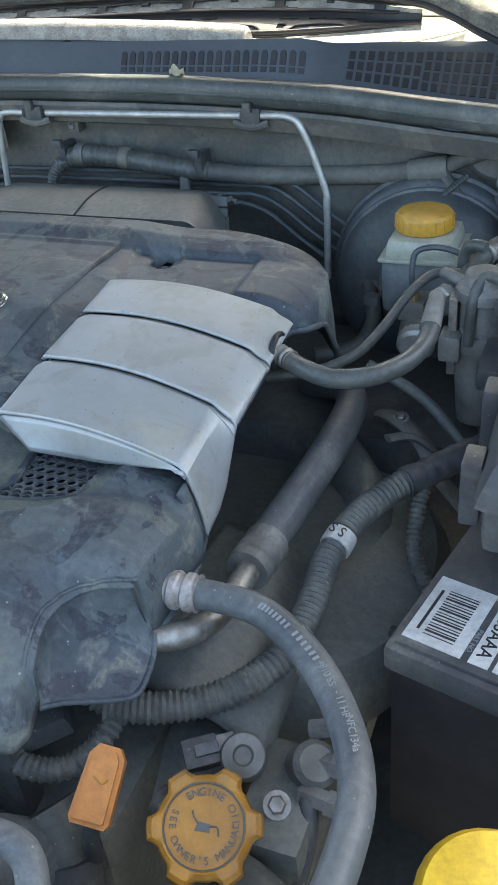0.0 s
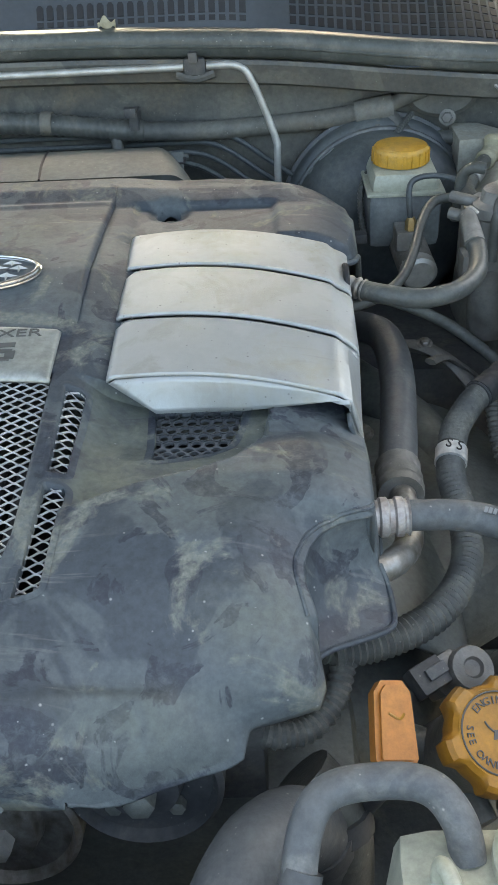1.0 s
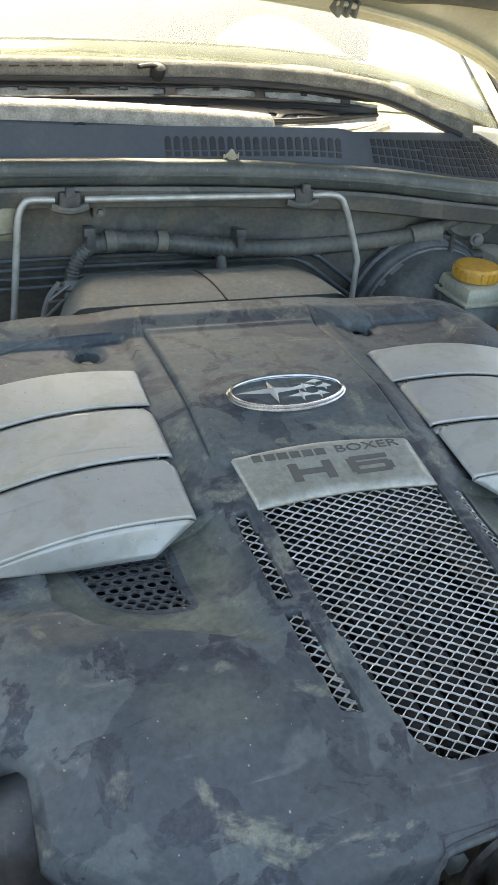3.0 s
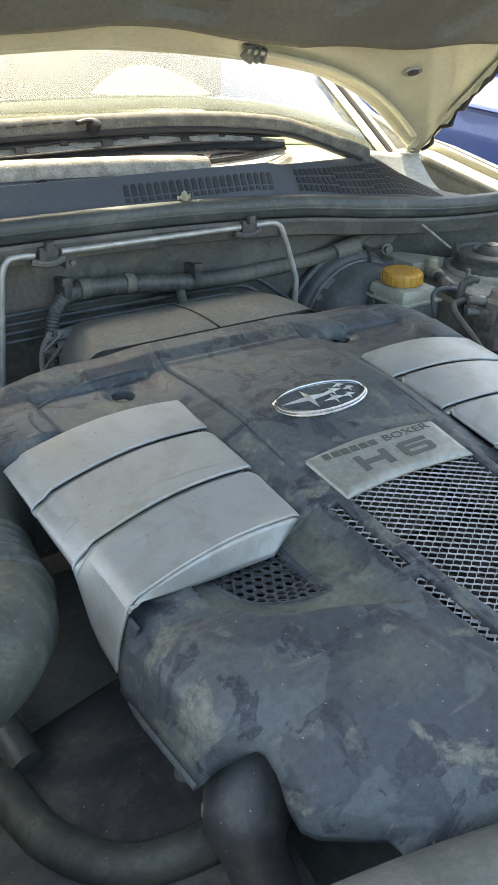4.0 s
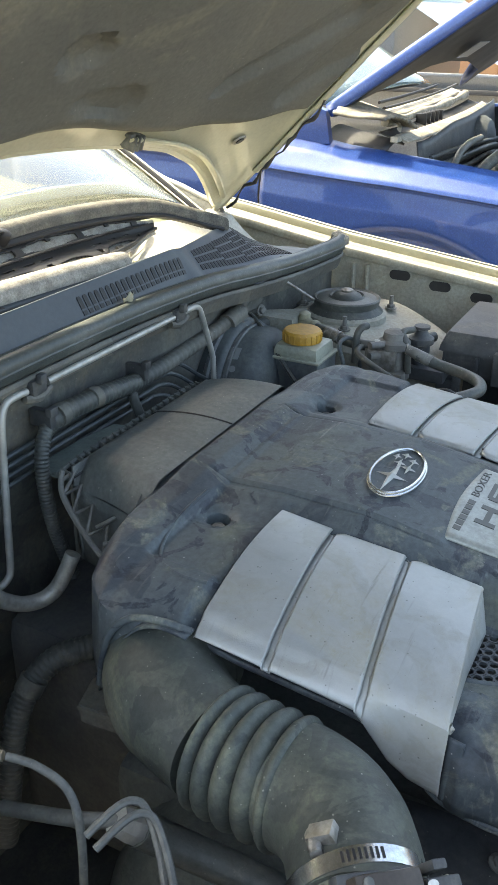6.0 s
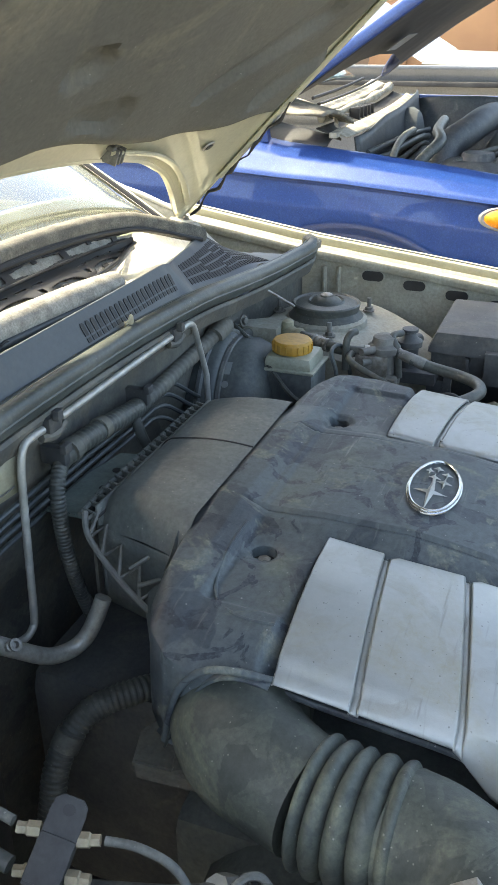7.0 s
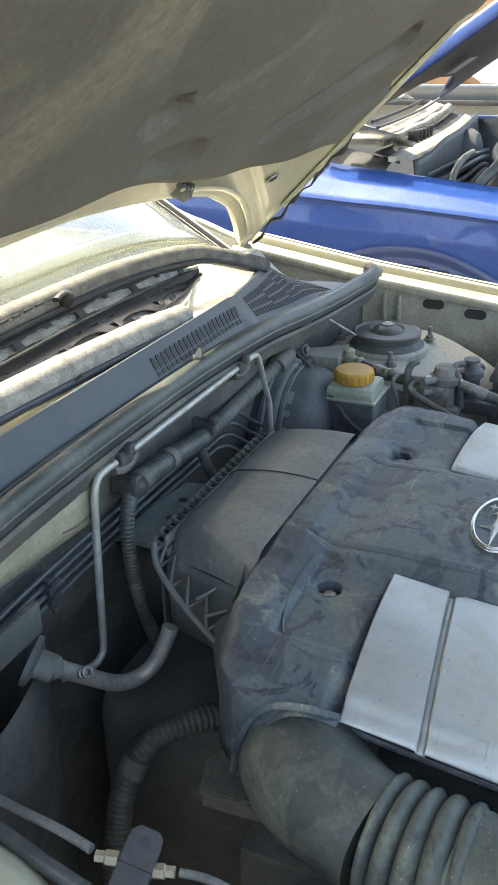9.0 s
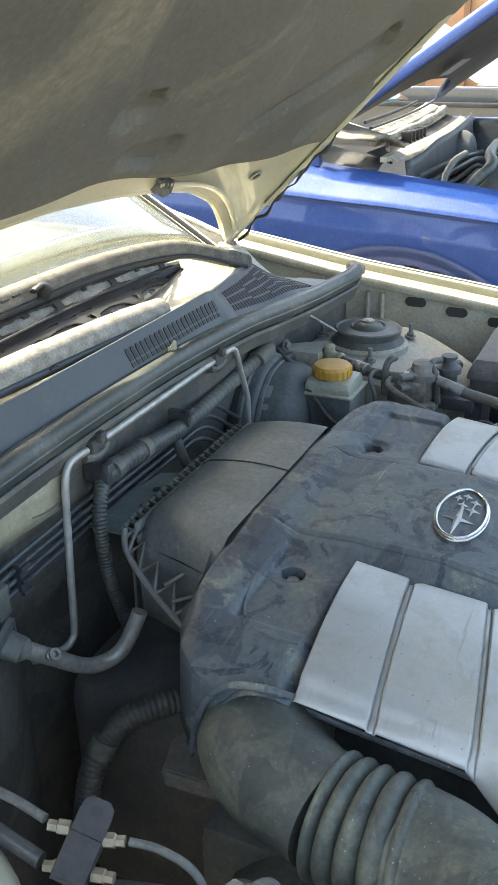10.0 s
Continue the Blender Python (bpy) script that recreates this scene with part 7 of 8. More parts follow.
    part("ring", tube([m @ Vector((0.0265 * math.cos(a), 0.0265 * math.sin(a), 0.0042)) for a in (2 * math.pi * k / 48 for k in range(49))], 0.0006, 6, 1, raw=True), DARKGREY, body)
    # letters round the rim
    right = Vector((0.83, 0.34, 0.2))
    base = (m.inverted().to_3x3() @ right)
    b0 = math.atan2(base.y, base.x)
    def ring_text(txt, start, stepa):
        for i, ch in enumerate(txt):
            if ch == " ":
                continue
            a = b0 + radians(start - stepa * i)
            letters(ch, 0.0072, m @ pose(0.0208 * math.cos(a), 0.0208 * math.sin(a), 0.0036, 0, 0, math.degrees(a) - 90), DARKGREY, body, "letter", 0.0004)
    ring_text("ENGINE OIL", 110, 12.8)
    for i, ch in enumerate("SEE OWNER'S MANUAL"):
        if ch != " ":
            a = b0 + radians(146 + 12.0 * i)
            letters(ch, 0.0068, m @ pose(0.0208 * math.cos(a), 0.0208 * math.sin(a), 0.0036, 0, 0, math.degrees(a) + 90), DARKGREY, body, "letter", 0.0004)
    mark = m @ pose(0, 0, 0.0033, 0, 0, math.degrees(b0) - 18)
    part("oil_can_mark", prism([(-0.006, -0.0035), (0.0045, -0.0035), (0.0035, 0.0015), (-0.004, 0.0025)], 0, 0.0005, m=mark), DARKGREY, body)
    part("oil_can_mark", tube([mark @ Vector((-0.004, 0.001, 0.0003)), mark @ Vector((-0.0075, 0.005, 0.0003)), mark @ Vector((-0.0090, 0.0085, 0.0003))], 0.0006, 6, 4), DARKGREY, body)
    part("oil_can_mark", tube([mark @ Vector((0.003, 0.000, 0.0003)), mark @ Vector((0.0085, 0.0005, 0.0003)), mark @ Vector((0.0105, -0.005, 0.0003))], 0.0006, 6, 4), DARKGREY, body)
    part("filler_neck", tube([m @ Vector((0, 0, -0.020)), m @ Vector((0, 0, -0.10))], 0.026, 20, 3), CAST, oc)
    # dipstick
    ds = thing("oil_dipstick", (0.288, -0.23, 0.73), "orange plastic dipstick handle on a dark tube", "dipstick")
    dm = Matrix.Translation((0.293, -0.242, 0.733)) @ Vector((0.25, -0.5, 0.83)).to_track_quat("Z", "Y").to_matrix().to_4x4() @ pose(0, 0, 0, 0, 0, -22)
    bm = bmesh.new()
    prism([(-0.0125, -0.020), (-0.0105, -0.0235), (0.0105, -0.0235), (0.0125, -0.020), (0.0110, 0.016), (0.0065, 0.0225), (-0.0065, 0.0225), (-0.0110, 0.016)], -0.007, 0.006, bm, dm, bev=0.003)
    hd = part("handle", bm, ORANGE, ds, "orange plastic handle")
    part("mark", tube([dm @ Vector((-0.004, 0.004, 0.0062)), dm @ Vector((0.002, 0.001, 0.0062)), dm @ Vector((0.005, 0.004, 0.0062))], 0.0008, 6, 4), OILCAP, hd)
    part("tube", tube([dm @ Vector((0, -0.018, -0.004)), dm @ Vector((0.001, -0.035, -0.03)), dm @ Vector((0.0, -0.05, -0.09))], 0.0055, 10, 5), BLACK, ds)
    # sender with a domed cap and its plumbing
    s = thing("pressure_sender", (0.352, -0.165, 0.69), "dull grey sender with a dished round cap", "sender")
    sm = axis((0.3500, -0.1630, 0.678), (0.22, -0.48, 0.85))
    part("cap", lathe([(0.0145, -0.012), (0.0155, 0.0), (0.0155, 0.018), (0.0140, 0.021), (0.007, 0.022), (0.0055, 0.019), (0.001, 0.018)], sm, 28), CAST, s)
    part("stem", lathe([(0.011, -0.06), (0.011, -0.01)], sm, 6), CAST, s)
    h = thing("pump_housing", (0.385, -0.17, 0.66), "dusty aluminium pump housing with hexagon fittings", "pump")
    part("body", block(0.355, 0.405, -0.215, -0.130, 0.61, 0.668, 0.010), ENGGREY, h)
    part("boss", lathe([(0.016, 0), (0.016, 0.03), (0.012, 0.034)], axis((0.385, -0.145, 0.655), (0.4, -0.3, 0.8)), 20), CAST, h)
    bolt((0.381, -0.186, 0.672), (0.2, -0.45, 0.87), 0.0062, h, STEEL)
    for at, way in (((0.400, -0.150, 0.678), (0.9, -0.1, 0.1)), ((0.398, -0.128, 0.684), (0.85, 0.2, 0.2)), ((0.404, -0.172, 0.670), (0.9, -0.2, 0.15))):
        part("fitting", lathe([(0.0075, -0.012), (0.0075, 0.008), (0.0092, 0.009), (0.0092, 0.016), (0.006, 0.018)], axis(at, way), 6), CAST, h)
    part("banjo_tube", tube([(0.398, -0.172, 0.668), (0.402, -0.19, 0.655), (0.400, -0.21, 0.63), (0.395, -0.22, 0.59)], 0.007, 10, 6), BLACK, h)
    pg = thing("sensor_plug", (0.322, -0.172, 0.685), "grey wiring plug with a latch", "plug")
    part("body", block(-0.012, 0.012, -0.010, 0.010, -0.007, 0.007, 0.002, m=pose(0.325, -0.176, 0.690, 25, 0, 35)), BLACK, pg)
    part("latch", block(-0.004, 0.012, -0.004, 0.004, 0.007, 0.010, 0.001, m=pose(0.325, -0.176, 0.690, 25, 0, 35)), GREYHOSE, pg)
    part("rear", block(0.010, 0.024, -0.008, 0.008, -0.006, 0.006, 0.002, m=pose(0.325, -0.176, 0.690, 25, 0, 35)), CAST, pg)
    for pts, r in (([(0.30, -0.20, 0.66), (0.33, -0.21, 0.655), (0.35, -0.25, 0.64)], 0.012), ([(0.365, -0.23, 0.655), (0.40, -0.245, 0.65), (0.43, -0.30, 0.62)], 0.016), ([(0.24, -0.24, 0.68), (0.26, -0.255, 0.655), (0.262, -0.27, 0.60)], 0.022)):
        t = thing("lower_hose", pts[0], "dark rubber hose low in the bay", "rubber hose", "lower hoses")
        part("hose", tube(pts, r, 14, 6), RUBBER, t)
    part("clamp", tube([(0.258, -0.252, 0.662), (0.2605, -0.258, 0.650)], 0.0245, 16, 2), BLACK, t)

    # battery
    b = thing("car_battery", (0.51, -0.02, 0.66), "black car battery with white paper labels on its lid", "battery")
    bx = pose(0.4300, -0.1060, -0.004, 0, 0, -14)
    part("case", block(0.004, 0.205, 0.004, 0.165, 0.56, 0.738, 0.004, m=bx), TRIM, b)
    lid = part("lid", block(0.0, 0.210, 0.0, 0.170, 0.735, 0.757, 0.005, m=bx), BLACK, b)
    part("lid_edge", block(0.006, 0.204, 0.006, 0.164, 0.756, 0.760, 0.002, m=bx), BLACK, b)
    part("handle", tube([bx @ Vector((0.02, 0.125, 0.760)), bx @ Vector((0.03, 0.135, 0.785)), bx @ Vector((0.06, 0.14, 0.79)), bx @ Vector((0.12, 0.14, 0.79))], 0.007, 10, 6, flat=0.4), BLACK, b)
    lab = part("label", block(0.008, 0.048, 0.012, 0.075, 0.7600, 0.7606, 0, m=bx), WHITE, b, "white barcode label")
    for k in range(17):
        wd = (0.0006, 0.0011, 0.0008, 0.0016)[k * 7 % 4]
        part("barcode_bar", block(0.019, 0.040, 0.020 + 0.0027 * k, 0.020 + 0.0027 * k + wd, 0.7606, 0.7609, 0, m=bx), INK, lab)
    part("number_bar", block(0.0135, 0.0155, 0.022, 0.062, 0.7606, 0.7609, 0, m=bx), INK, lab)
    for k in range(4):
        l2 = part("label", block(0.053 + 0.016 * k, 0.066 + 0.016 * k, 0.012, 0.070, 0.7600, 0.7606, 0, m=bx), WHITE, b, "white paper strip")
        if k == 0:
            letters("35AAA", 0.0125, bx @ pose(0.0595, 0.038, 0.7607, 0, 0, -90), INK, l2)
    letters("PART NO.", 0.005, bx @ pose(0.0500, 0.030, 0.7603, 0, 0, -90), PALEINK, b)
    y = thing("washer_filler_cap", (0.495, -0.225, 0.78), "bright yellow plastic filler cap", "filler cap")
    part("cap", lathe([(0.036, -0.02), (0.038, 0.0), (0.034, 0.008), (0.015, 0.011), (0.002, 0.011)], axis((0.522, -0.262, 0.765), (0.1, -0.2, 0.97)), 30), mat("lemon_plastic", (0.58, 0.38, 0.02), 0.4, col2=(0.48, 0.31, 0.02), scale=30), y)
    part("neck", tube([(0.522, -0.262, 0.75), (0.522, -0.255, 0.62)], 0.028, 18, 3), RESV, y)
    bk = thing("plug_bracket", (0.49, 0.10, 0.74), "crusted grey plug and bracket beside the battery", "plug")
    part("tower", block(0.462, 0.492, 0.135, 0.165, 0.70, 0.80, 0.004), BLACK, bk)
    part("fork", block(0.458, 0.468, 0.128, 0.140, 0.77, 0.815, 0.002), BLACK, bk)
    part("crust", lathe([(0.012, 0), (0.017, 0.012), (0.012, 0.028), (0.004, 0.036)], pose(0.476, 0.075, 0.735, 20, 20, 0), 9), STICKER, bk)
    st = thing("battery_strut", (0.42, -0.02, 0.6), "thin dark rod beside the battery", "stay rod")
    part("rod", tube([(0.42, -0.02, 0.68), (0.405, -0.06, 0.62), (0.41, -0.09, 0.60)], 0.004, 8, 5), BLACK, st)


build_right_flank()


# ---- front of the bay ----
def build_front():
    o = thing("overflow_hose", (0.27, -0.31, 0.80), "grey rubber overflow hose bent in a loop", "rubber hose")
    part("hose", tube([(0.234, -0.40, 0.715), (0.237, -0.352, 0.758), (0.243, -0.327, 0.776), (0.256, -0.315, 0.782), (0.285, -0.312, 0.783), (0.302, -0.316, 0.781), (0.312, -0.328, 0.774), (0.315, -0.340, 0.762)], 0.0085, 16, 8), GREYHOSE, o)
    part("clip", tube([(0.2375, -0.350, 0.7595), (0.2395, -0.344, 0.7640)], 0.0098, 14, 2), BLACK, o, "black spring clip")
    t = thing("coolant_tank", (0.29, -0.345, 0.76), "cream plastic coolant overflow tank", "coolant tank")
    part("tank", block(0.272, 0.385, -0.43, -0.312, 0.60, 0.766, 0.020, taper=0.008), RESV, t)
    part("dome", lathe([(0.026, 0), (0.026, 0.010), (0.020, 0.014), (0.01, 0.015)], pose(0.350, -0.345, 0.762), 26), RESV, t)
    cap = part("cap", lathe([(0.021, 0), (0.021, 0.008), (0.018, 0.011), (0.001, 0.011)], pose(0.350, -0.345, 0.774), 26), YELLOWCAP, t)
    part("grommet", lathe([(0.012, 0), (0.012, 0.004), (0.009, 0.006)], pose(0.315, -0.341, 0.759), 16), BLACK, t)
    part("vent_stub", tube([(0.300, -0.350, 0.760), (0.300, -0.350, 0.778), (0.303, -0.362, 0.782), (0.306, -0.385, 0.770)], 0.004, 10, 5), RESV, t)
    g = thing("upper_radiator_hose", (0.205, -0.31, 0.74), "thick dusty grey radiator hose", "rubber hose")
    part("hose", tube([(0.252, -0.262, 0.636), (0.245, -0.266, 0.664), (0.229, -0.284, 0.693), (0.211, -0.312, 0.706), (0.197, -0.352, 0.700), (0.184, -0.43, 0.67)], lambda q: 0.0235, 22, 8), GREYHOSE, g)
    part("clamp", tube([(0.2485, -0.2640, 0.650), (0.2455, -0.2658, 0.664)], 0.0252, 20, 2), BLACK, g)
    i = thing("front_air_intake", (-0.05, -0.36, 0.75), "large smooth grey plastic air intake duct", "air duct")
    part("duct", tube([(-0.62, -0.285, 0.742), (-0.45, -0.300, 0.750), (-0.30, -0.312, 0.754), (-0.17, -0.336, 0.752), (-0.08, -0.362, 0.748), (-0.02, -0.396, 0.740), (0.005, -0.44, 0.72), (0.01, -0.50, 0.70)], lambda s: 0.050, 26, 8, flat=0.75), BOXLID, i)
    j = thing("lower_intake_hose", (0.03, -0.36, 0.72), "smooth grey hose curving behind the latch", "rubber hose")
    part("hose", tube([(-0.10, -0.335, 0.70), (-0.03, -0.322, 0.715), (0.03, -0.328, 0.718), (0.065, -0.352, 0.712), (0.085, -0.40, 0.70), (0.09, -0.48, 0.69)], 0.026, 20, 8), GREYHOSE, j)
    l = thing("hood_latch", (0.045, -0.34, 0.80), "dusty grey hood latch cover standing upright", "hood latch")
    part("head", block(0.029, 0.058, -0.345, -0.318, 0.7670, 0.7940, 0.005, taper=0.002), ENGGREY, l)
    part("recess", block(0.035, 0.052, -0.349, -0.344, 0.7700, 0.7880, 0.001), BLACK, l)
    part("tongue", block(0.039, 0.048, -0.353, -0.347, 0.7720, 0.7850, 0.001), ENGGREY, l)
    part("shoulder", block(0.027, 0.060, -0.375, -0.330, 0.7500, 0.7710, 0.004), ENGGREY, l)
    part("base", block(0.022, 0.066, -0.46, -0.352, 0.7170, 0.7540, 0.006), ENGGREY, l)
    part("base_rib", block(0.030, 0.058, -0.462, -0.37, 0.7520, 0.7600, 0.003), ENGGREY, l)
    part("step", block(0.029, 0.058, -0.3500, -0.3440, 0.7570, 0.7640, 0.002), ENGGREY, l)
    part("window", block(0.0345, 0.0525, -0.3470, -0.3440, 0.7800, 0.7905, 0.001), BLACK, l)
    part("post", tube([(0.084, -0.40, 0.70), (0.084, -0.40, 0.785)], 0.003, 8, 2), STEEL, l)
    # pulleys behind the belt opening
    for at, r, lab in (((-0.0145, -0.262, 0.727), 0.031, "rusty brown idler pulley"), ((0.060, -0.262, 0.662), 0.048, "dished steel belt pulley with a centre bolt"), ((0.150, -0.262, 0.706), 0.047, "black pump pulley with small bolts")):
        p = thing("pulley", at, lab, "pulley", "belt pulleys")
        m = axis(at, (0, -1, 0.15))
        part("wheel", lathe([(r * 0.98, -0.022), (r, -0.018), (r, 0.0), (r * 0.93, 0.003), (r * 0.86, -0.004), (r * 0.5, -0.006), (r * 0.45, 0.004), (r * 0.2, 0.006)], m, 36), IDLER if r == 0.031 else STEEL if r == 0.048 else BLACK, p)
        part("centre_bolt", lathe([(0.009, 0.0), (0.009, 0.012), (0.006, 0.014)], m @ pose(0, 0, 0.004), 6), ENGGREY if r != 0.048 else ALU, p)
        if r == 0.047:
            for k in range(4):
                a = radians(45 + 90 * k)
                part("small_bolt", lathe([(0.0052, 0), (0.0052, 0.006), (0.003, 0.007)], m @ pose(0.026 * math.cos(a), 0.026 * math.sin(a), -0.005), 6), ENGGREY, p)
    part("belt_guard", block(0.10, 0.22, -0.235, -0.215, 0.62, 0.76, 0.005), DARKENG, thing("belt_guard_plate", (0.16, -0.22, 0.7), "dark belt guard plate behind the pulleys", "belt guard"))
    f = thing("fan_shroud", (0.16, -0.35, 0.68), "black fan shroud with a yellow caution label", "fan shroud")
    part("shroud", block(-0.30, 0.30, -0.44, -0.335, 0.46, 0.684, 0.012), BLACK, f)
    lm = pose(0.160, -0.352, 0.6900, 12, 0, 3)
    lb = part("label", block(-0.046, 0.046, -0.016, 0.010, 0, 0.0008, 0, m=lm), YELLOWLAB, f, "yellow caution label")
    letters("CAUTION ATTENTION", 0.0082, lm @ pose(0.004, 0.003, 0.001), INK, lb)
    for k in range(2):
        part("text_bar", block(-0.036, 0.036, -0.006 - 0.006 * k, -0.0035 - 0.006 * k, 0.0008, 0.0011, 0, m=lm), INK, lb)
    part("triangle_mark", prism([(-0.042, 0.0005), (-0.036, 0.0005), (-0.039, 0.006)], 0.0008, 0.0011, m=lm), INK, lb)
    part("post_cap", lathe([(0.014, 0), (0.014, 0.006), (0.010, 0.012), (0.005, 0.014)], pose(0.104, -0.352, 0.684), 20), ENGGREY, f)


build_front()


# ---- passenger-side flank ----
def build_left_flank():
    # brake pipe junction on a bracket
    j = thing("brake_pipe_junction", (-0.4580, 0.2200, 0.8270), "steel bracket with brass-nutted brake pipe unions", "pipe junction")
    face = Matrix.Translation((-0.4600, 0.2180, 0.8390)) @ Vector((-0.62, -0.30, 0.72)).to_track_quat("Z", "Y").to_matrix().to_4x4()
    turn = face @ Matrix.Rotation(math.atan2(*(face.inverted().to_3x3() @ Vector((0.48, -0.06, 0.45))).xy[:]), 4, "Z").inverted()
    ring_ = [(0.0040 * math.cos(2 * math.pi * k / 16), 0.0175 + 0.0036 * math.sin(2 * math.pi * k / 16)) for k in range(16)]
    part("plate", prism([(-0.0115, -0.030), (0.0115, -0.030), (0.0115, 0.016), (0.0105, 0.022), (0.0065, 0.0255), (-0.0065, 0.0255), (-0.0105, 0.022), (-0.0115, 0.016)], -0.0012, 0.0012, m=turn, bev=0.0006), CARDARK, j)
    part("plate_hole", prism(ring_, 0.0011, 0.0016, m=turn), TRIM, j)
    part("body", block(-0.012, 0.012, -0.028, 0.002, -0.014, 0.003, 0.0025, m=turn), CARDARK, j)
    for at, way in (((-0.4600, 0.2320, 0.8420), (-0.3, 0.9, 0.1)), ((-0.4530, 0.2070, 0.8350), (0.3, -0.9, 0.0)), ((-0.4680, 0.2070, 0.8190), (0.2, -0.9, 0.0)), ((-0.4720, 0.2300, 0.8190), (-0.3, 0.9, 0.0))):
        part("union_nut", lathe([(0.0052, -0.002), (0.0052, 0.006), (0.0040, 0.007), (0.0040, 0.013)], axis(at, way), 6), BRASS, j)
    part("pipe", tube([(-0.4620, 0.2480, 0.8450), (-0.4600, 0.2750, 0.8490), (-0.4580, 0.3150, 0.8510), (-0.4480, 0.3800, 0.8470), (-0.4280, 0.4400, 0.8370)], 0.0034, 10, 6), CONDUIT, j)
    part("pipe", tube([(-0.4740, 0.2460, 0.8200), (-0.4720, 0.2800, 0.8270), (-0.4660, 0.3200, 0.8320), (-0.4480, 0.4000, 0.8270), (-0.4280, 0.4500, 0.8170)], 0.0058, 12, 6), RUBBER, j)
    part("pipe", tube([(-0.4480, 0.1920, 0.8350), (-0.4440, 0.1700, 0.8330), (-0.4440, 0.1450, 0.8230), (-0.4530, 0.1300, 0.7970), (-0.4580, 0.1300, 0.7170)], 0.0030, 10, 6), CONDUIT, j)
    for k in range(2):
        o = Vector((-0.004 * k, -0.010 * k, -0.002 * k))
        part("looped_pipe", tube([Vector(q) + o for q in ((-0.462, 0.118, 0.815), (-0.443, 0.108, 0.826), (-0.434, 0.100, 0.828), (-0.434, 0.090, 0.824), (-0.450, 0.070, 0.810), (-0.470, 0.052, 0.790))], 0.0028, 8, 6), CONDUIT, j)
        part("low_pipe", tube([Vector(q) + o * 1.6 for q in ((-0.485, 0.056, 0.815), (-0.482, 0.020, 0.822), (-0.478, 0.003, 0.820), (-0.482, -0.004, 0.812), (-0.490, 0.010, 0.795), (-0.498, 0.030, 0.770))], 0.0030, 8, 6), CONDUIT, j)
    a = thing("brake_actuator", (-0.47, 0.05, 0.78), "pale crusted aluminium brake actuator block", "brake actuator")
    part("block", block(-0.530, -0.476, 0.052, 0.118, 0.735, 0.785, 0.005), mat("crusted_aluminium", (0.25, 0.21, 0.165), 0.7, 0.2, col2=(0.16, 0.135, 0.10), scale=60, bump=0.6, bscale=200), a)
    part("motor", tube([(-0.492, 0.072, 0.735), (-0.480, 0.028, 0.725), (-0.479, 0.024, 0.7245)], lambda q: 0.026 - 0.004 * step(q, 0.85, 1.0), 24, 3), CAST, a)
    for k in range(3):
        part("port", lathe([(0.006, 0), (0.006, 0.008), (0.004, 0.010)], pose(-0.515 + 0.014 * k, 0.078 + 0.012 * k, 0.785), 6), STEEL, a)
    h = thing("evaporator_hose", (-0.40, 0.10, 0.74), "aluminium hose union and dark hose low beside the duct", "rubber hose")
    part("union", lathe([(0.011, -0.012), (0.013, 0.0), (0.013, 0.010), (0.010, 0.014)], axis((-0.3987, 0.1335, 0.7533), (0.55, -0.35, -0.7)), 8), ALU, h)
    part("hose", tube([(-0.392, 0.129, 0.745), (-0.376, 0.112, 0.722), (-0.36, 0.06, 0.70), (-0.35, -0.02, 0.68)], 0.0140, 14, 6), RUBBER, h)
    part("pipe", tube([(-0.402, 0.137, 0.758), (-0.412, 0.17, 0.752), (-0.415, 0.24, 0.73)], 0.006, 12, 6), CONDUIT, h)
    c = thing("duct_bracket", (-0.27, 0.23, 0.72), "dusty dark sheet bracket under the cover corner", "bracket")
    part("plate", prism([(-0.282, 0.190), (-0.215, 0.200), (-0.225, 0.268), (-0.250, 0.278), (-0.286, 0.268)], 0.712, 0.718, bev=0.002), FIREWALL, c)
    part("web", prism([(-0.280, 0.192), (-0.274, 0.193), (-0.279, 0.266), (-0.285, 0.266)], 0.698, 0.713), FIREWALL, c)
    part("rib", tube([(-0.285, 0.225, 0.719), (-0.262, 0.232, 0.7195), (-0.240, 0.236, 0.719)], 0.006, 8, 4, flat=0.5), FIREWALL, c)
    t = thing("throttle_elbow", (-0.24, -0.16, 0.72), "glossy black plastic elbow below the cover notch", "air duct")
    part("elbow", tube([(-0.215, -0.150, 0.760), (-0.245, -0.168, 0.752), (-0.262, -0.190, 0.725), (-0.258, -0.215, 0.68), (-0.25, -0.24, 0.62)], lambda s: 0.030 - 0.008 * step(s, 0.45, 0.6), 20, 8), BLACK, t)
    part("boss", block(-0.285, -0.270, -0.180, -0.166, 0.728, 0.742, 0.002), STICKER, t)
    low = thing("lower_cover", (-0.33, -0.05, 0.66), "dark dusty plastic timing cover low beside the duct", "timing cover")
    part("panel", sheet(lambda u, v: Vector((-0.43 + 0.20 * u, -0.26 + 0.30 * v, 0.66 + 0.04 * u - 0.03 * (2 * v - 1) ** 4)), 16, 16), BLACK, low, thick=0.005)
    part("hose", tube([(-0.372, -0.020, 0.672), (-0.370, -0.048, 0.674), (-0.364, -0.084, 0.676), (-0.349, -0.118, 0.680), (-0.329, -0.144, 0.684), (-0.293, -0.160, 0.690), (-0.255, -0.166, 0.694)], 0.016, 14, 6), DUCT, low)
    # hood prop rod near the fender
    r = thing("hood_prop_rod", (-0.63, -0.14, 1.1), "rusty yellow steel hood prop rod with a rubber sleeve", "prop rod")
    p0, d = Vector((-0.678, -0.174, 1.172)), Vector((0.036, 0.018, 0.085)).normalized()
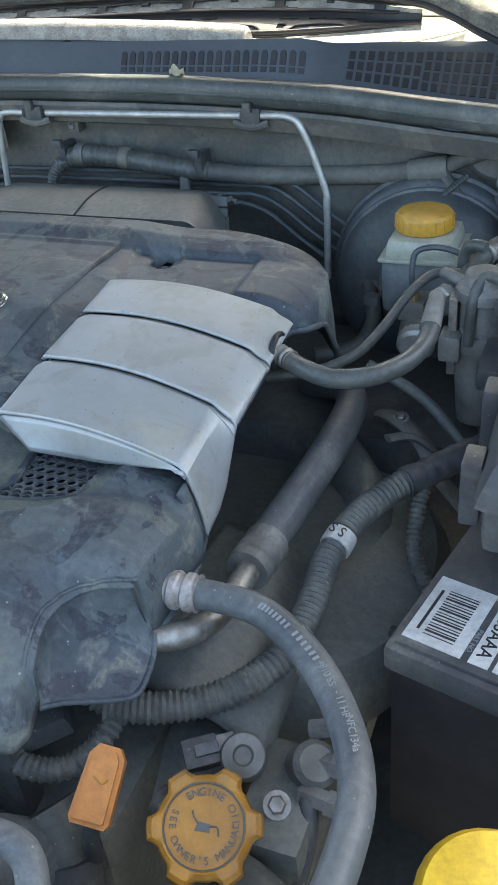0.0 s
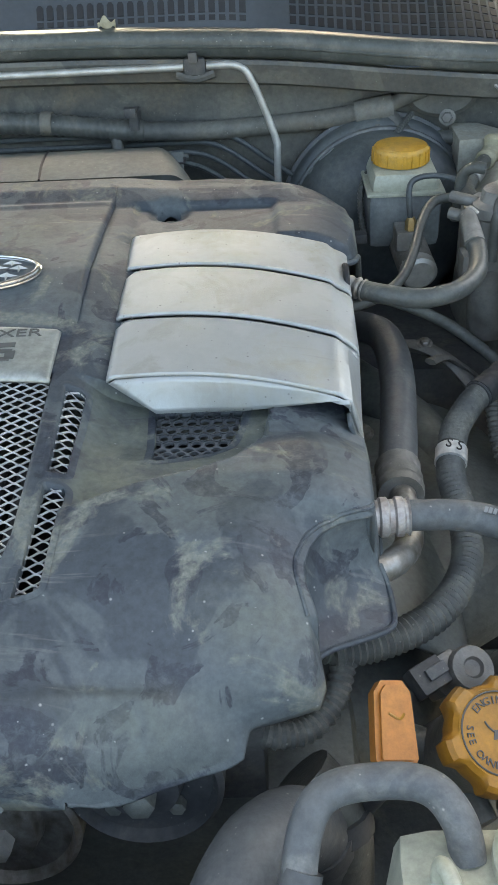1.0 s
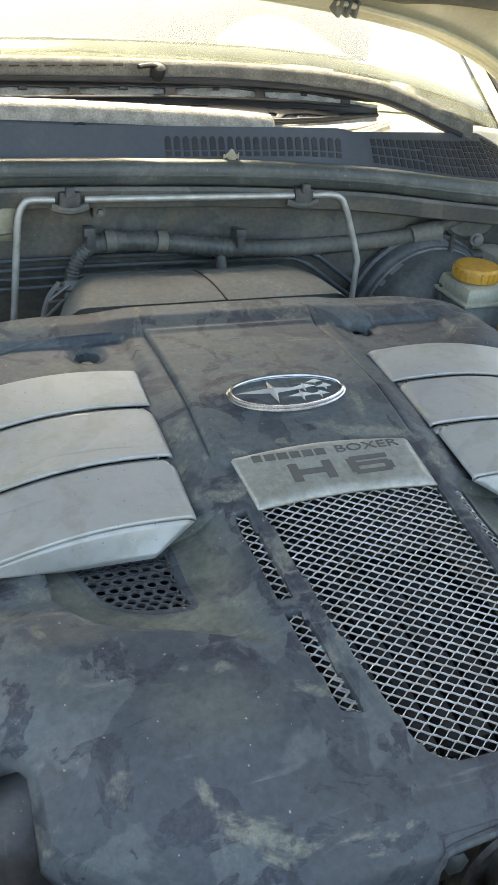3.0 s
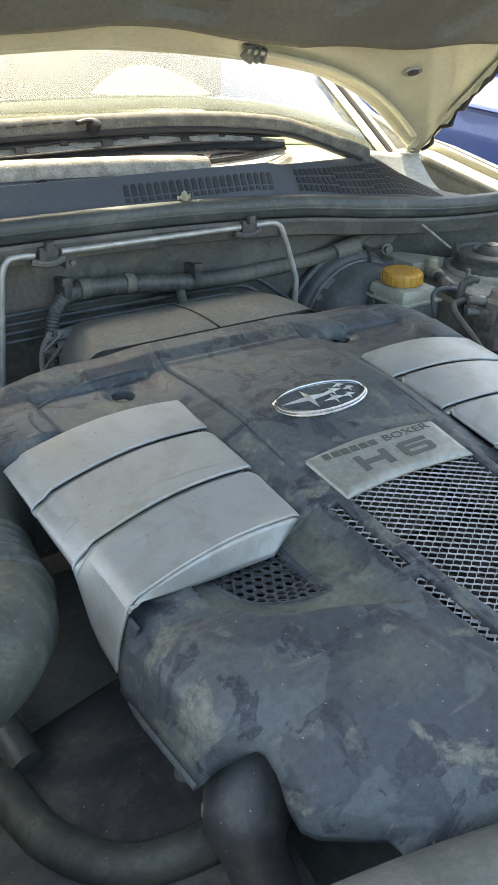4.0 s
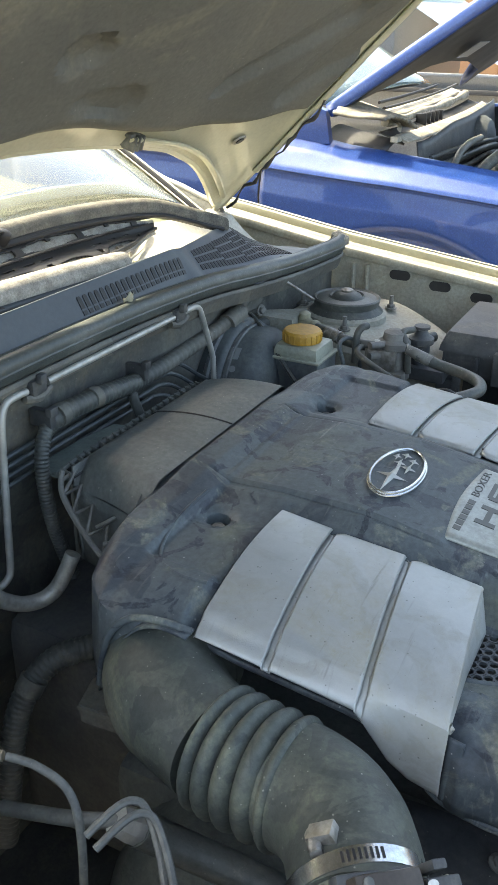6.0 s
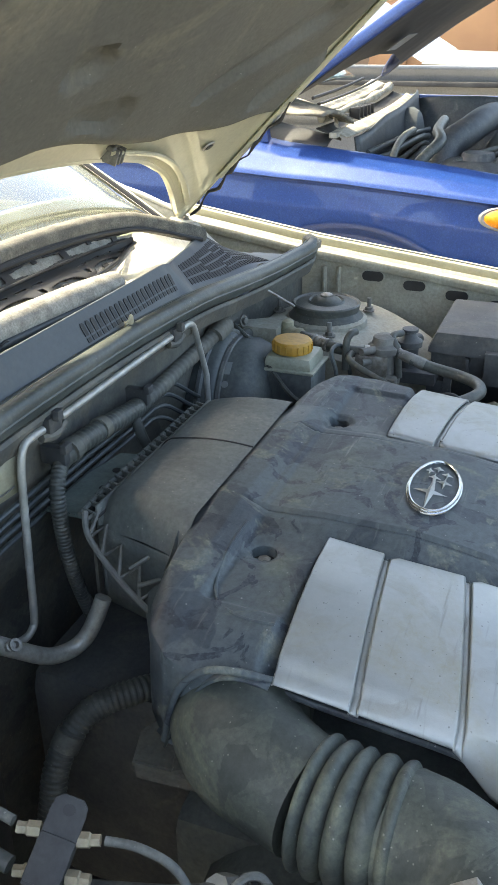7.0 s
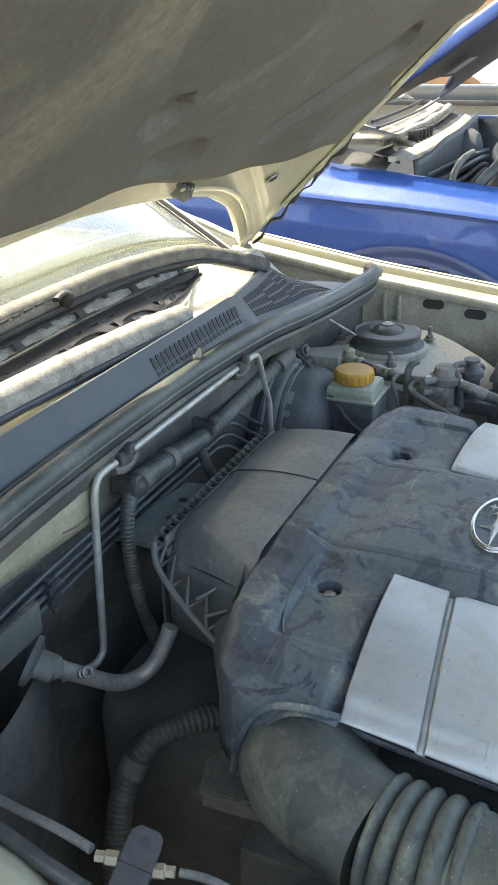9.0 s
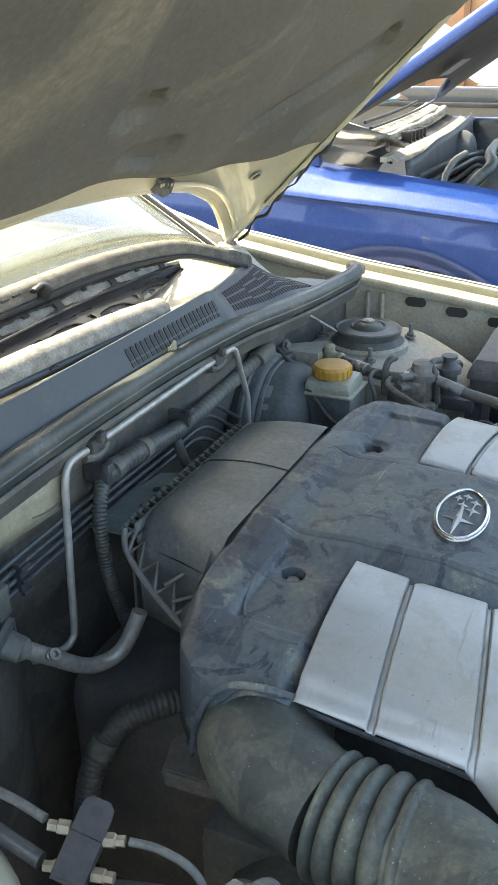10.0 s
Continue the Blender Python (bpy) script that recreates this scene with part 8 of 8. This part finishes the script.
    part("rod", tube([p0 - d * 0.31, p0 + d * 0.64], 0.0032, 12, 6), RUST, r)
    part("sleeve", tube([p0 - d * 0.27, p0 - d * 0.012], 0.0049, 14, 4), mat("tan_sleeve", (0.34, 0.25, 0.15), 0.7, col2=(0.26, 0.19, 0.11), scale=40), r)
    part("foot", block(-0.810, -0.770, -0.245, -0.210, 0.855, 0.880, 0.004), BLACK, r)


build_left_flank()


# ---- neighbouring cars and yard ----
def build_blue_car():
    c = thing("blue_car", (2.6, 0.5, 0.0), "blue metallic car parked alongside with its hood raised", "car")
    X = 1.93
    crease = lambda y: interp(y, ((-1.25, 0.700), (0.26, 0.780), (0.50, 0.799), (0.72, 0.815), (0.90, 0.823), (1.11, 0.836), (1.30, 0.852), (3.6, 0.93)))
    edge = lambda y: interp(y, ((-1.25, 0.720), (0.0, 0.815), (0.26, 0.846), (0.49, 0.874), (0.76, 0.900), (0.92, 0.915), (1.03, 0.934), (1.23, 0.956), (3.6, 1.00)))
    nose = lambda y: 0.20 * step(-y, 0.25, 1.25)

    def flank(y, v):
        """From the sill (v 0) over the side, the tucked crease and the shoulder to the bay edge (v 1)."""
        zc, zt = crease(y), edge(y)
        prof = ((0.0, 0.060, 0.06), (0.30, 0.010, 0.46), (0.44, 0.0, 0.62), (0.56, 0.002, zc - 0.085), (0.66, 0.014, zc - 0.030), (0.70, 0.018, zc - 0.014), (0.72, 0.014, zc - 0.007),
                (0.745, -0.004, zc), (0.78, 0.002, zc + 0.012), (0.86, 0.045, zc + (zt - zc) * 0.60), (0.93, 0.095, zt - 0.010), (0.97, 0.125, zt), (1.0, 0.140, zt - 0.012))
        x = interp(v, tuple((a, b) for a, b, _ in prof))
        z = interp(v, tuple((a, d) for a, _, d in prof))
        # flared wheel arch: the panel turns in above the opening
        d = math.hypot((y - 0.69) * 0.93, z - 0.23)
        x += 0.045 * step(0.470 - d, 0.0, 0.070) * step(0.72 - v, 0.0, 0.1)
        return Vector((X + x + nose(y), y, z))
    opening = lambda y, z: math.hypot((y - 0.69) * 0.93, z - 0.23) > 0.395
    fend = lambda u, v: flank(-1.25 + 2.440 * u, v)
    part("fender", sheet(fend, 150, 90, keep=lambda u, v: opening(fend(u, v).y, fend(u, v).z)), BLUE, c, thick=0.004, angle=60)
    door = part("door", sheet(lambda u, v: flank(1.198 + 1.05 * u, min(v, 0.965)), 20, 60), BLUE, c, thick=0.004, angle=60)
    part("belt_trim", tube([(X + 0.105, 1.198, 0.985), (X + 0.112, 1.6, 0.995), (X + 0.118, 2.25, 1.01)], 0.008, 8, 4), CHROME, door, "bright belt trim")
    part("hinge_pin", lathe([(0.007, 0), (0.007, 0.006), (0.003, 0.008)], axis((X + 0.004, 1.186, 0.826), (-1, 0, 0)), 10), CHROME, door)
    part("rear_side", sheet(lambda u, v: flank(2.254 + 1.9 * u, min(v, 0.965)), 12, 40), BLUE, c, thick=0.004, angle=60)
    part("arch_liner", sheet(lambda u, v: Vector((X + 0.05 + 0.25 * v, 0.69 + 0.42 * math.cos(math.pi * u), 0.23 + 0.40 * math.sin(math.pi * u))), 24, 3), TRIM, c)
    wheel = part("wheel", lathe([(0.22, -0.11), (0.34, -0.11), (0.357, -0.08), (0.357, 0.08), (0.34, 0.10), (0.23, 0.095)], axis((X + 0.15, 0.69, 0.181), (-1, 0, 0)), 36), RUBBER, c, "black tyre")
    part("rim", lathe([(0.205, 0.05), (0.20, 0.085), (0.17, 0.07), (0.05, 0.075), (0.01, 0.08)], axis((X + 0.15, 0.69, 0.181), (-1, 0, 0)), 24), ALU, wheel)
    im = Matrix.Translation((X + 0.004, 0.200, 0.738)) @ Vector((-1, -0.05, 0.1)).to_track_quat("Z", "Y").to_matrix().to_4x4() @ Matrix.Diagonal((1.40, 0.58, 1, 1))
    ind = part("indicator", lathe([(0.052, 0), (0.052, 0.010), (0.044, 0.016), (0.01, 0.019)], im, 28), AMBER, c, "amber side indicator lamp")
    part("indicator_rim", lathe([(0.062, -0.004), (0.064, 0.008), (0.058, 0.012), (0.052, 0.010)], im, 28), WHITECAR, ind, "pale lamp surround")
    # windshield pillar with its wide foot, and the front of the door glass
    along = Matrix(((0, 0, 1, 0), (1, 0, 0, 0), (0, 1, 0, 0), (0, 0, 0, 1)))
    part("pillar_foot", prism([(0.980, 0.915), (0.998, 1.015), (1.06, 1.036), (1.180, 1.080), (1.50, 1.275), (1.80, 1.490), (1.87, 1.470), (1.55, 1.262), (1.212, 1.040), (1.115, 0.940), (1.100, 0.915)], X + 0.085, X + 0.125, m=along, bev=0.010), BLUE, c)
    part("quarter_glass", prism([(1.140, 0.975), (1.230, 1.045), (1.60, 1.285), (1.85, 1.44), (2.2, 1.44), (2.25, 1.01)], X + 0.118, X + 0.122, m=along), CLEARGLASS, c)
    part("roof", sheet(lambda u, v: Vector((X + 0.16 + 1.20 * u, 1.74 + 1.5 * v, 1.475 + 0.06 * math.sin(math.pi * u))), 12, 8), BLUE, c, thick=0.03)
    part("cabin", block(X + 0.20, X + 1.35, 1.55, 3.3, 0.5, 1.00, 0.03), CARDARK, c)
    part("dash_top", sheet(lambda u, v: Vector((X + 0.18 + 1.2 * u, 1.10 + 0.45 * v, 1.035 - 0.03 * v)), 10, 6), CARDARK, c, thick=0.01)
    part("seat", block(X + 0.32, X + 0.78, 1.85, 2.05, 0.95, 1.30, 0.06), CLOTH, c, "beige seat back")
    glass = lambda u, v: Vector((X + 0.15 + 1.20 * u + (0.06 - 0.12 * u) * v, 1.035 - 0.06 * math.sin(math.pi * u) ** 0.6 + 0.72 * v, 1.030 + 0.030 * math.sin(math.pi * u) + 0.43 * v))
    part("windshield", sheet(glass, 20, 12), HAZEGLASS, c, "pale dusty windshield", thick=0.005)
    # cowl: black corner tray, ribbed cloth pad, pale ledges, wiper and the dark bay wall
    bow = lambda x: -0.05 * math.sin(math.pi * min(1, max(0, (x - X - 0.12) / 1.26))) ** 0.6
    band = lambda y0, y1, z0, z1, x0=0.14, x1=1.30: (lambda u, v: Vector((X + x0 + (x1 - x0) * u, y0 + (y1 - y0) * v + bow(X + x0 + (x1 - x0) * u), z0 + (z1 - z0) * v + 0.030 * u)))
    part("corner_tray", sheet(lambda u, v: Vector((X + 0.13 + 0.18 * u, 0.80 + 0.23 * v, 0.905 + 0.05 * v * u + 0.02 * math.sin(math.pi * u))), 8, 8), CARDARK, c, thick=0.006)
    # the black carries the shade that the raised hood throws here
    part("bay_wall", sheet(lambda u, v: Vector((X + 0.26 + 1.12 * u, 0.765 + bow(X + 0.26 + 1.12 * u) - 0.05 * v, 0.920 + 0.050 * step(u, 0.0, 0.35) - 0.012 * math.sin(5 * u) - 0.30 * v)), 24, 12), BLACK, c, "dusty bay wall, black for the shade of the hood", thick=0.006)
    for k in range(4):
        part("bay_line", tube([(X + 0.34, 0.715 - 0.012 * k, 0.86 - 0.035 * k), (X + 0.60, 0.67 - 0.012 * k, 0.875 - 0.03 * k), (X + 0.85, 0.65 - 0.01 * k, 0.87 - 0.02 * k), (X + 1.15, 0.66, 0.85 - 0.03 * k)], 0.009 + 0.004 * (k % 2), 10, 5), (GREYHOSE, RUBBER, CAST, CONDUIT)[k], c)
    part("wall_hump", lathe([(0.10, -0.03), (0.10, 0.02), (0.08, 0.045), (0.03, 0.055), (0.005, 0.055)], axis((X + 0.95, 0.70, 0.85), (0, -1, 0.15)), 24), GREYHOSE, c)
    part("cowl_ledge", sheet(band(0.770, 0.815, 0.925, 0.945, 0.20), 40, 4), PALELEDGE, c, "pale dusty ledge", thick=0.004)
    part("cowl_gap", sheet(band(0.812, 0.875, 0.930, 0.950, 0.20), 40, 4), CARDARK, c, thick=0.004)
    for k in range(5):
        x = X + 0.50 + 0.045 * k
        part("cowl_rib", block(x, x + 0.014, 0.835 + bow(x), 0.872 + bow(x), 0.945, 0.985, 0.003), TRIM, c)
    part("cowl_ledge", tube([band(0.885, 0.885, 0.972, 0.972, 0.26)(u, 0) for u in (0.0, 0.12, 0.25, 0.4, 0.55, 0.7, 0.85, 1.0)], lambda q: 0.014 + 0.004 * math.sin(22 * q), 10, 5), PALELEDGE, c, "pale dusty ledge")
    part("cowl_ledge", sheet(band(0.90, 0.965, 0.978, 0.996, 0.34), 40, 4), PALELEDGE, c, "pale dusty ledge", thick=0.004)
    part("wiper_arm", tube([band(0.925, 0.925, 1.010, 1.010, 0.34)(u, 0) for u in (0.0, 0.2, 0.45, 0.7, 0.95)], 0.008, 8, 5, flat=0.6), TRIM, c)
    part("wiper_blade", tube([band(0.965, 0.965, 1.022, 1.022, 0.34)(u, 0) for u in (0.05, 0.25, 0.5, 0.75)], 0.006, 8, 5), TRIM, c)
    part("cloth_pad", sheet(lambda u, v: Vector((X + 0.060 + 0.24 * u, 0.795 + 0.17 * v - 0.04 * u, 0.992 - 0.035 * u * (1 - v) + 0.050 * math.sin(math.pi * (0.15 + 0.8 * u)) * (0.6 + 0.4 * v) + 0.003 * math.sin(60 * u + 6 * v))), 48, 14), CLOTH, c, "folded ribbed beige pad on the cowl", thick=0.008)
    part("pad_strap", tube([(X + 0.26, 0.96, 1.035), (X + 0.285, 0.89, 1.010), (X + 0.28, 0.82, 0.975), (X + 0.24, 0.80, 0.955)], 0.010, 8, 6, flat=0.5), PALELEDGE, c)
    part("bay_lip_strip", block(X + 0.155, X + 0.235, 0.775, 0.800, 0.925, 0.942, 0.002), PALELEDGE, c)
    # engine bay: dark well with castings, reservoirs and hoses
    part("far_fender", sheet(lambda u, v: Vector((X + 1.36 + 0.16 * v, -1.2 + 2.1 * u, 0.62 + 0.335 * step(v, 0.0, 0.55) - 0.05 * step(v, 0.75, 1.0))), 30, 12), BLUE, c, thick=0.006)
    part("far_inner_fender", sheet(lambda u, v: Vector((X + 1.20 + 0.158 * v, -1.1 + 1.85 * u, 0.70 + 0.24 * v + 0.02 * math.sin(9 * u))), 30, 8), GREYHOSE, c, "dusty grey inner fender", thick=0.004)
    part("bay_well", block(X + 0.14, X + 1.42, -1.1, 0.70, 0.55, 0.70, 0.01), CARDARK, c)
    part("inner_fender", sheet(lambda u, v: Vector((X + 0.135 + nose(0.72 - 1.6 * u) + 0.22 * v, 0.72 - 1.6 * u, edge(0.72 - 1.6 * u) - 0.016 - 0.012 * v - 0.16 * step(v, 0.35, 1.0))), 50, 14), GREYHOSE, c, "dusty grey inner fender", thick=0.004)
    part("strut_top", lathe([(0.13, -0.05), (0.13, 0.0), (0.10, 0.02), (0.06, 0.022), (0.05, 0.045), (0.01, 0.05)], pose(X + 0.42, 0.36, 0.82), 24), BLACK, c)
    part("engine_lump", block(X + 0.45, X + 1.20, -0.45, 0.42, 0.66, 0.835, 0.06), CARDARK, c)
    part("engine_lump", lathe([(0.20, -0.10), (0.20, 0.04), (0.16, 0.09), (0.07, 0.11), (0.01, 0.11)], pose(X + 0.80, 0.22, 0.80) @ Matrix.Diagonal((1.35, 0.8, 1, 1)), 28), GREYHOSE, c)
    part("engine_lump", tube([(X + 0.44, 0.50, 0.70), (X + 0.55, 0.50, 0.84), (X + 0.72, 0.44, 0.895), (X + 0.95, 0.40, 0.92), (X + 1.2, 0.36, 0.90)], 0.052, 16, 6), BLACK, c)
    part("engine_lump", block(X + 0.40, X + 0.62, 0.06, 0.26, 0.74, 0.855, 0.03), CAST, c)
    part("bay_hose", tube([(X + 0.34, 0.56, 0.70), (X + 0.37, 0.55, 0.82), (X + 0.48, 0.50, 0.885), (X + 0.66, 0.54, 0.90), (X + 0.90, 0.56, 0.91)], 0.020, 12, 6), RUBBER, c)
    part("bay_hose", tube([(X + 0.34, 0.32, 0.68), (X + 0.36, 0.30, 0.81), (X + 0.50, 0.20, 0.885), (X + 0.72, 0.10, 0.895), (X + 1.0, 0.02, 0.88)], 0.026, 12, 6), RUBBER, c)
    part("bay_hose", tube([(X + 0.27, 0.62, 0.74), (X + 0.31, 0.62, 0.86), (X + 0.44, 0.62, 0.90), (X + 0.62, 0.62, 0.905)], 0.012, 10, 6), CONDUIT, c)
    for k in range(3):
        part("bay_pipe", tube([(X + 0.36 + 0.05 * k, 0.46 - 0.04 * k, 0.82), (X + 0.46 + 0.06 * k, 0.32 - 0.06 * k, 0.87), (X + 0.70 + 0.05 * k, 0.16 - 0.08 * k, 0.87)], 0.010 + 0.003 * (k % 2), 10, 6), CAST if k % 2 else RUBBER, c)
    part("reservoir", block(X + 0.30, X + 0.44, -0.25, -0.08, 0.70, 0.835, 0.025), RESV, c, "cloudy fluid reservoir")
    # raised hood: rounded side flange, bowed rear edge, dark lining with a label
    a = radians(34.2)
    H = lambda x, s, o=0.0: Vector((x, 0.985 - math.cos(a) * s + math.sin(a) * o, 0.998 + math.sin(a) * s + math.cos(a) * o))
    back = lambda u: interp(u, ((0.0, 0.0), (0.05, 0.05), (0.12, 0.14), (0.22, 0.235), (0.34, 0.255), (0.55, 0.235), (0.85, 0.15), (0.95, 0.06), (1.0, 0.0)))
    hood = part("hood", sheet(lambda u, v: H(X + 0.10 + 1.56 * u, back(u) + (1.15 - back(u)) * v, 0.038 + 0.03 * math.sin(math.pi * u) - 0.020 * (1 - step(min(u, 1 - u), 0, 0.04))), 40, 20), BLUE, c, "raised blue hood", thick=0.006)
    part("hood_lining", sheet(lambda u, v: H(X + 0.125 + 1.51 * u, back(u) + 0.012 + (1.12 - back(u)) * v, 0.004 + 0.010 * math.sin(7 * v)), 40, 16), CARDARK, hood, "dark hood lining")
    part("hood_edge", sheet(lambda u, v: H(X + 0.098 + 0.006 * (2 * v - 1) ** 4 + 0.004 * v, 1.15 * u, 0.038 * v), 24, 8), BLUE, hood, thick=0.004)
    part("hood_edge_inner", sheet(lambda u, v: H(X + 0.108 + 0.05 * v, 1.14 * u, 0.003 - 0.004 * math.sin(math.pi * v)), 24, 3), CARDARK, hood, thick=0.003)
    part("hood_label", prism([(-0.07, -0.045), (0.07, -0.045), (0.07, 0.045), (-0.07, 0.045)], -0.002, 0.0, m=Matrix.Translation(H(X + 0.62, 0.36, -0.010)) @ Matrix.Rotation(-a, 4, "X")), WHITECAR, hood, "white printed label")
    # the car is drawn at its own size; this sets it down in the yard
    size = Matrix.Translation((-0.0924, -0.006, 0.156)) @ Matrix.Scale(0.88, 4)
    for ob in c.children_recursive:
        ob.data.transform(size)


build_blue_car()


def build_yard():
    far = thing("pale_car", (4.4, 1.0, 0), "pale silver car parked beyond the blue one", "car")
    for yy in (-1.5, 1.6):
        part("wheel", lathe([(0.2, -0.1), (0.3, -0.1), (0.32, 0), (0.3, 0.1), (0.2, 0.1)], axis((4.15, yy, 0.32), (-1, 0, 0)), 24), RUBBER, far)
    part("body", sheet(lambda u, v: Vector((4.05 + 0.10 * math.sin(math.pi * v) - 0.03 * step(v, 0.60, 0.66) * step(0.74 - v, 0.0, 0.05), -2.2 + 4.6 * u, 0.25 + (0.79 - 0.08 * step(0.25 - u, 0, 0.25)) * v)), 20, 40), SILVERCAR, far, thick=0.01)
    part("side_trim", block(4.03, 4.07, -1.9, 2.2, 0.94, 0.965, 0.006), CARDARK, far, "dark side trim")
    part("hood", sheet(lambda u, v: Vector((4.08 + 1.5 * v, -2.2 + 3.1 * u, 0.96 + 0.09 * u + 0.02 * math.sin(math.pi * v))), 16, 16), WHITECAR, far, thick=0.01)
    part("windshield", sheet(lambda u, v: Vector((4.16 + 1.3 * u, 0.92 + 0.7 * v, 1.05 + 0.40 * v)), 6, 6), HAZEGLASS, far)
    part("cabin", block(4.1, 5.5, 1.5, 3.0, 0.9, 1.45, 0.1), SILVERCAR, far)
    w = solo("yard_wall", block(9.0, 9.25, -14, 10, 0, 1.62, 0.02), mat("brown_panel_wall", (0.30, 0.17, 0.09), 0.8, col2=(0.22, 0.12, 0.07), scale=2, bump=0.3, bscale=30), "brown panelled yard wall in the distance", "wall", kind="structure")
    batten = mat("batten", (0.2, 0.11, 0.06), 0.8)
    for i in range(24):
        part("batten", block(8.95, 9.0, -14 + i * 1.0, -13.94 + i * 1.0, 0, 1.60, 0.0), batten, w)
    # rest of this car's own flanks and tail, out of view
    solo("car_body", block(-0.85, 0.85, 0.72, 3.6, 0.30, 0.93, 0.05), CREAM, "cream painted car body behind the windshield", "car body", kind="structure")


build_yard()
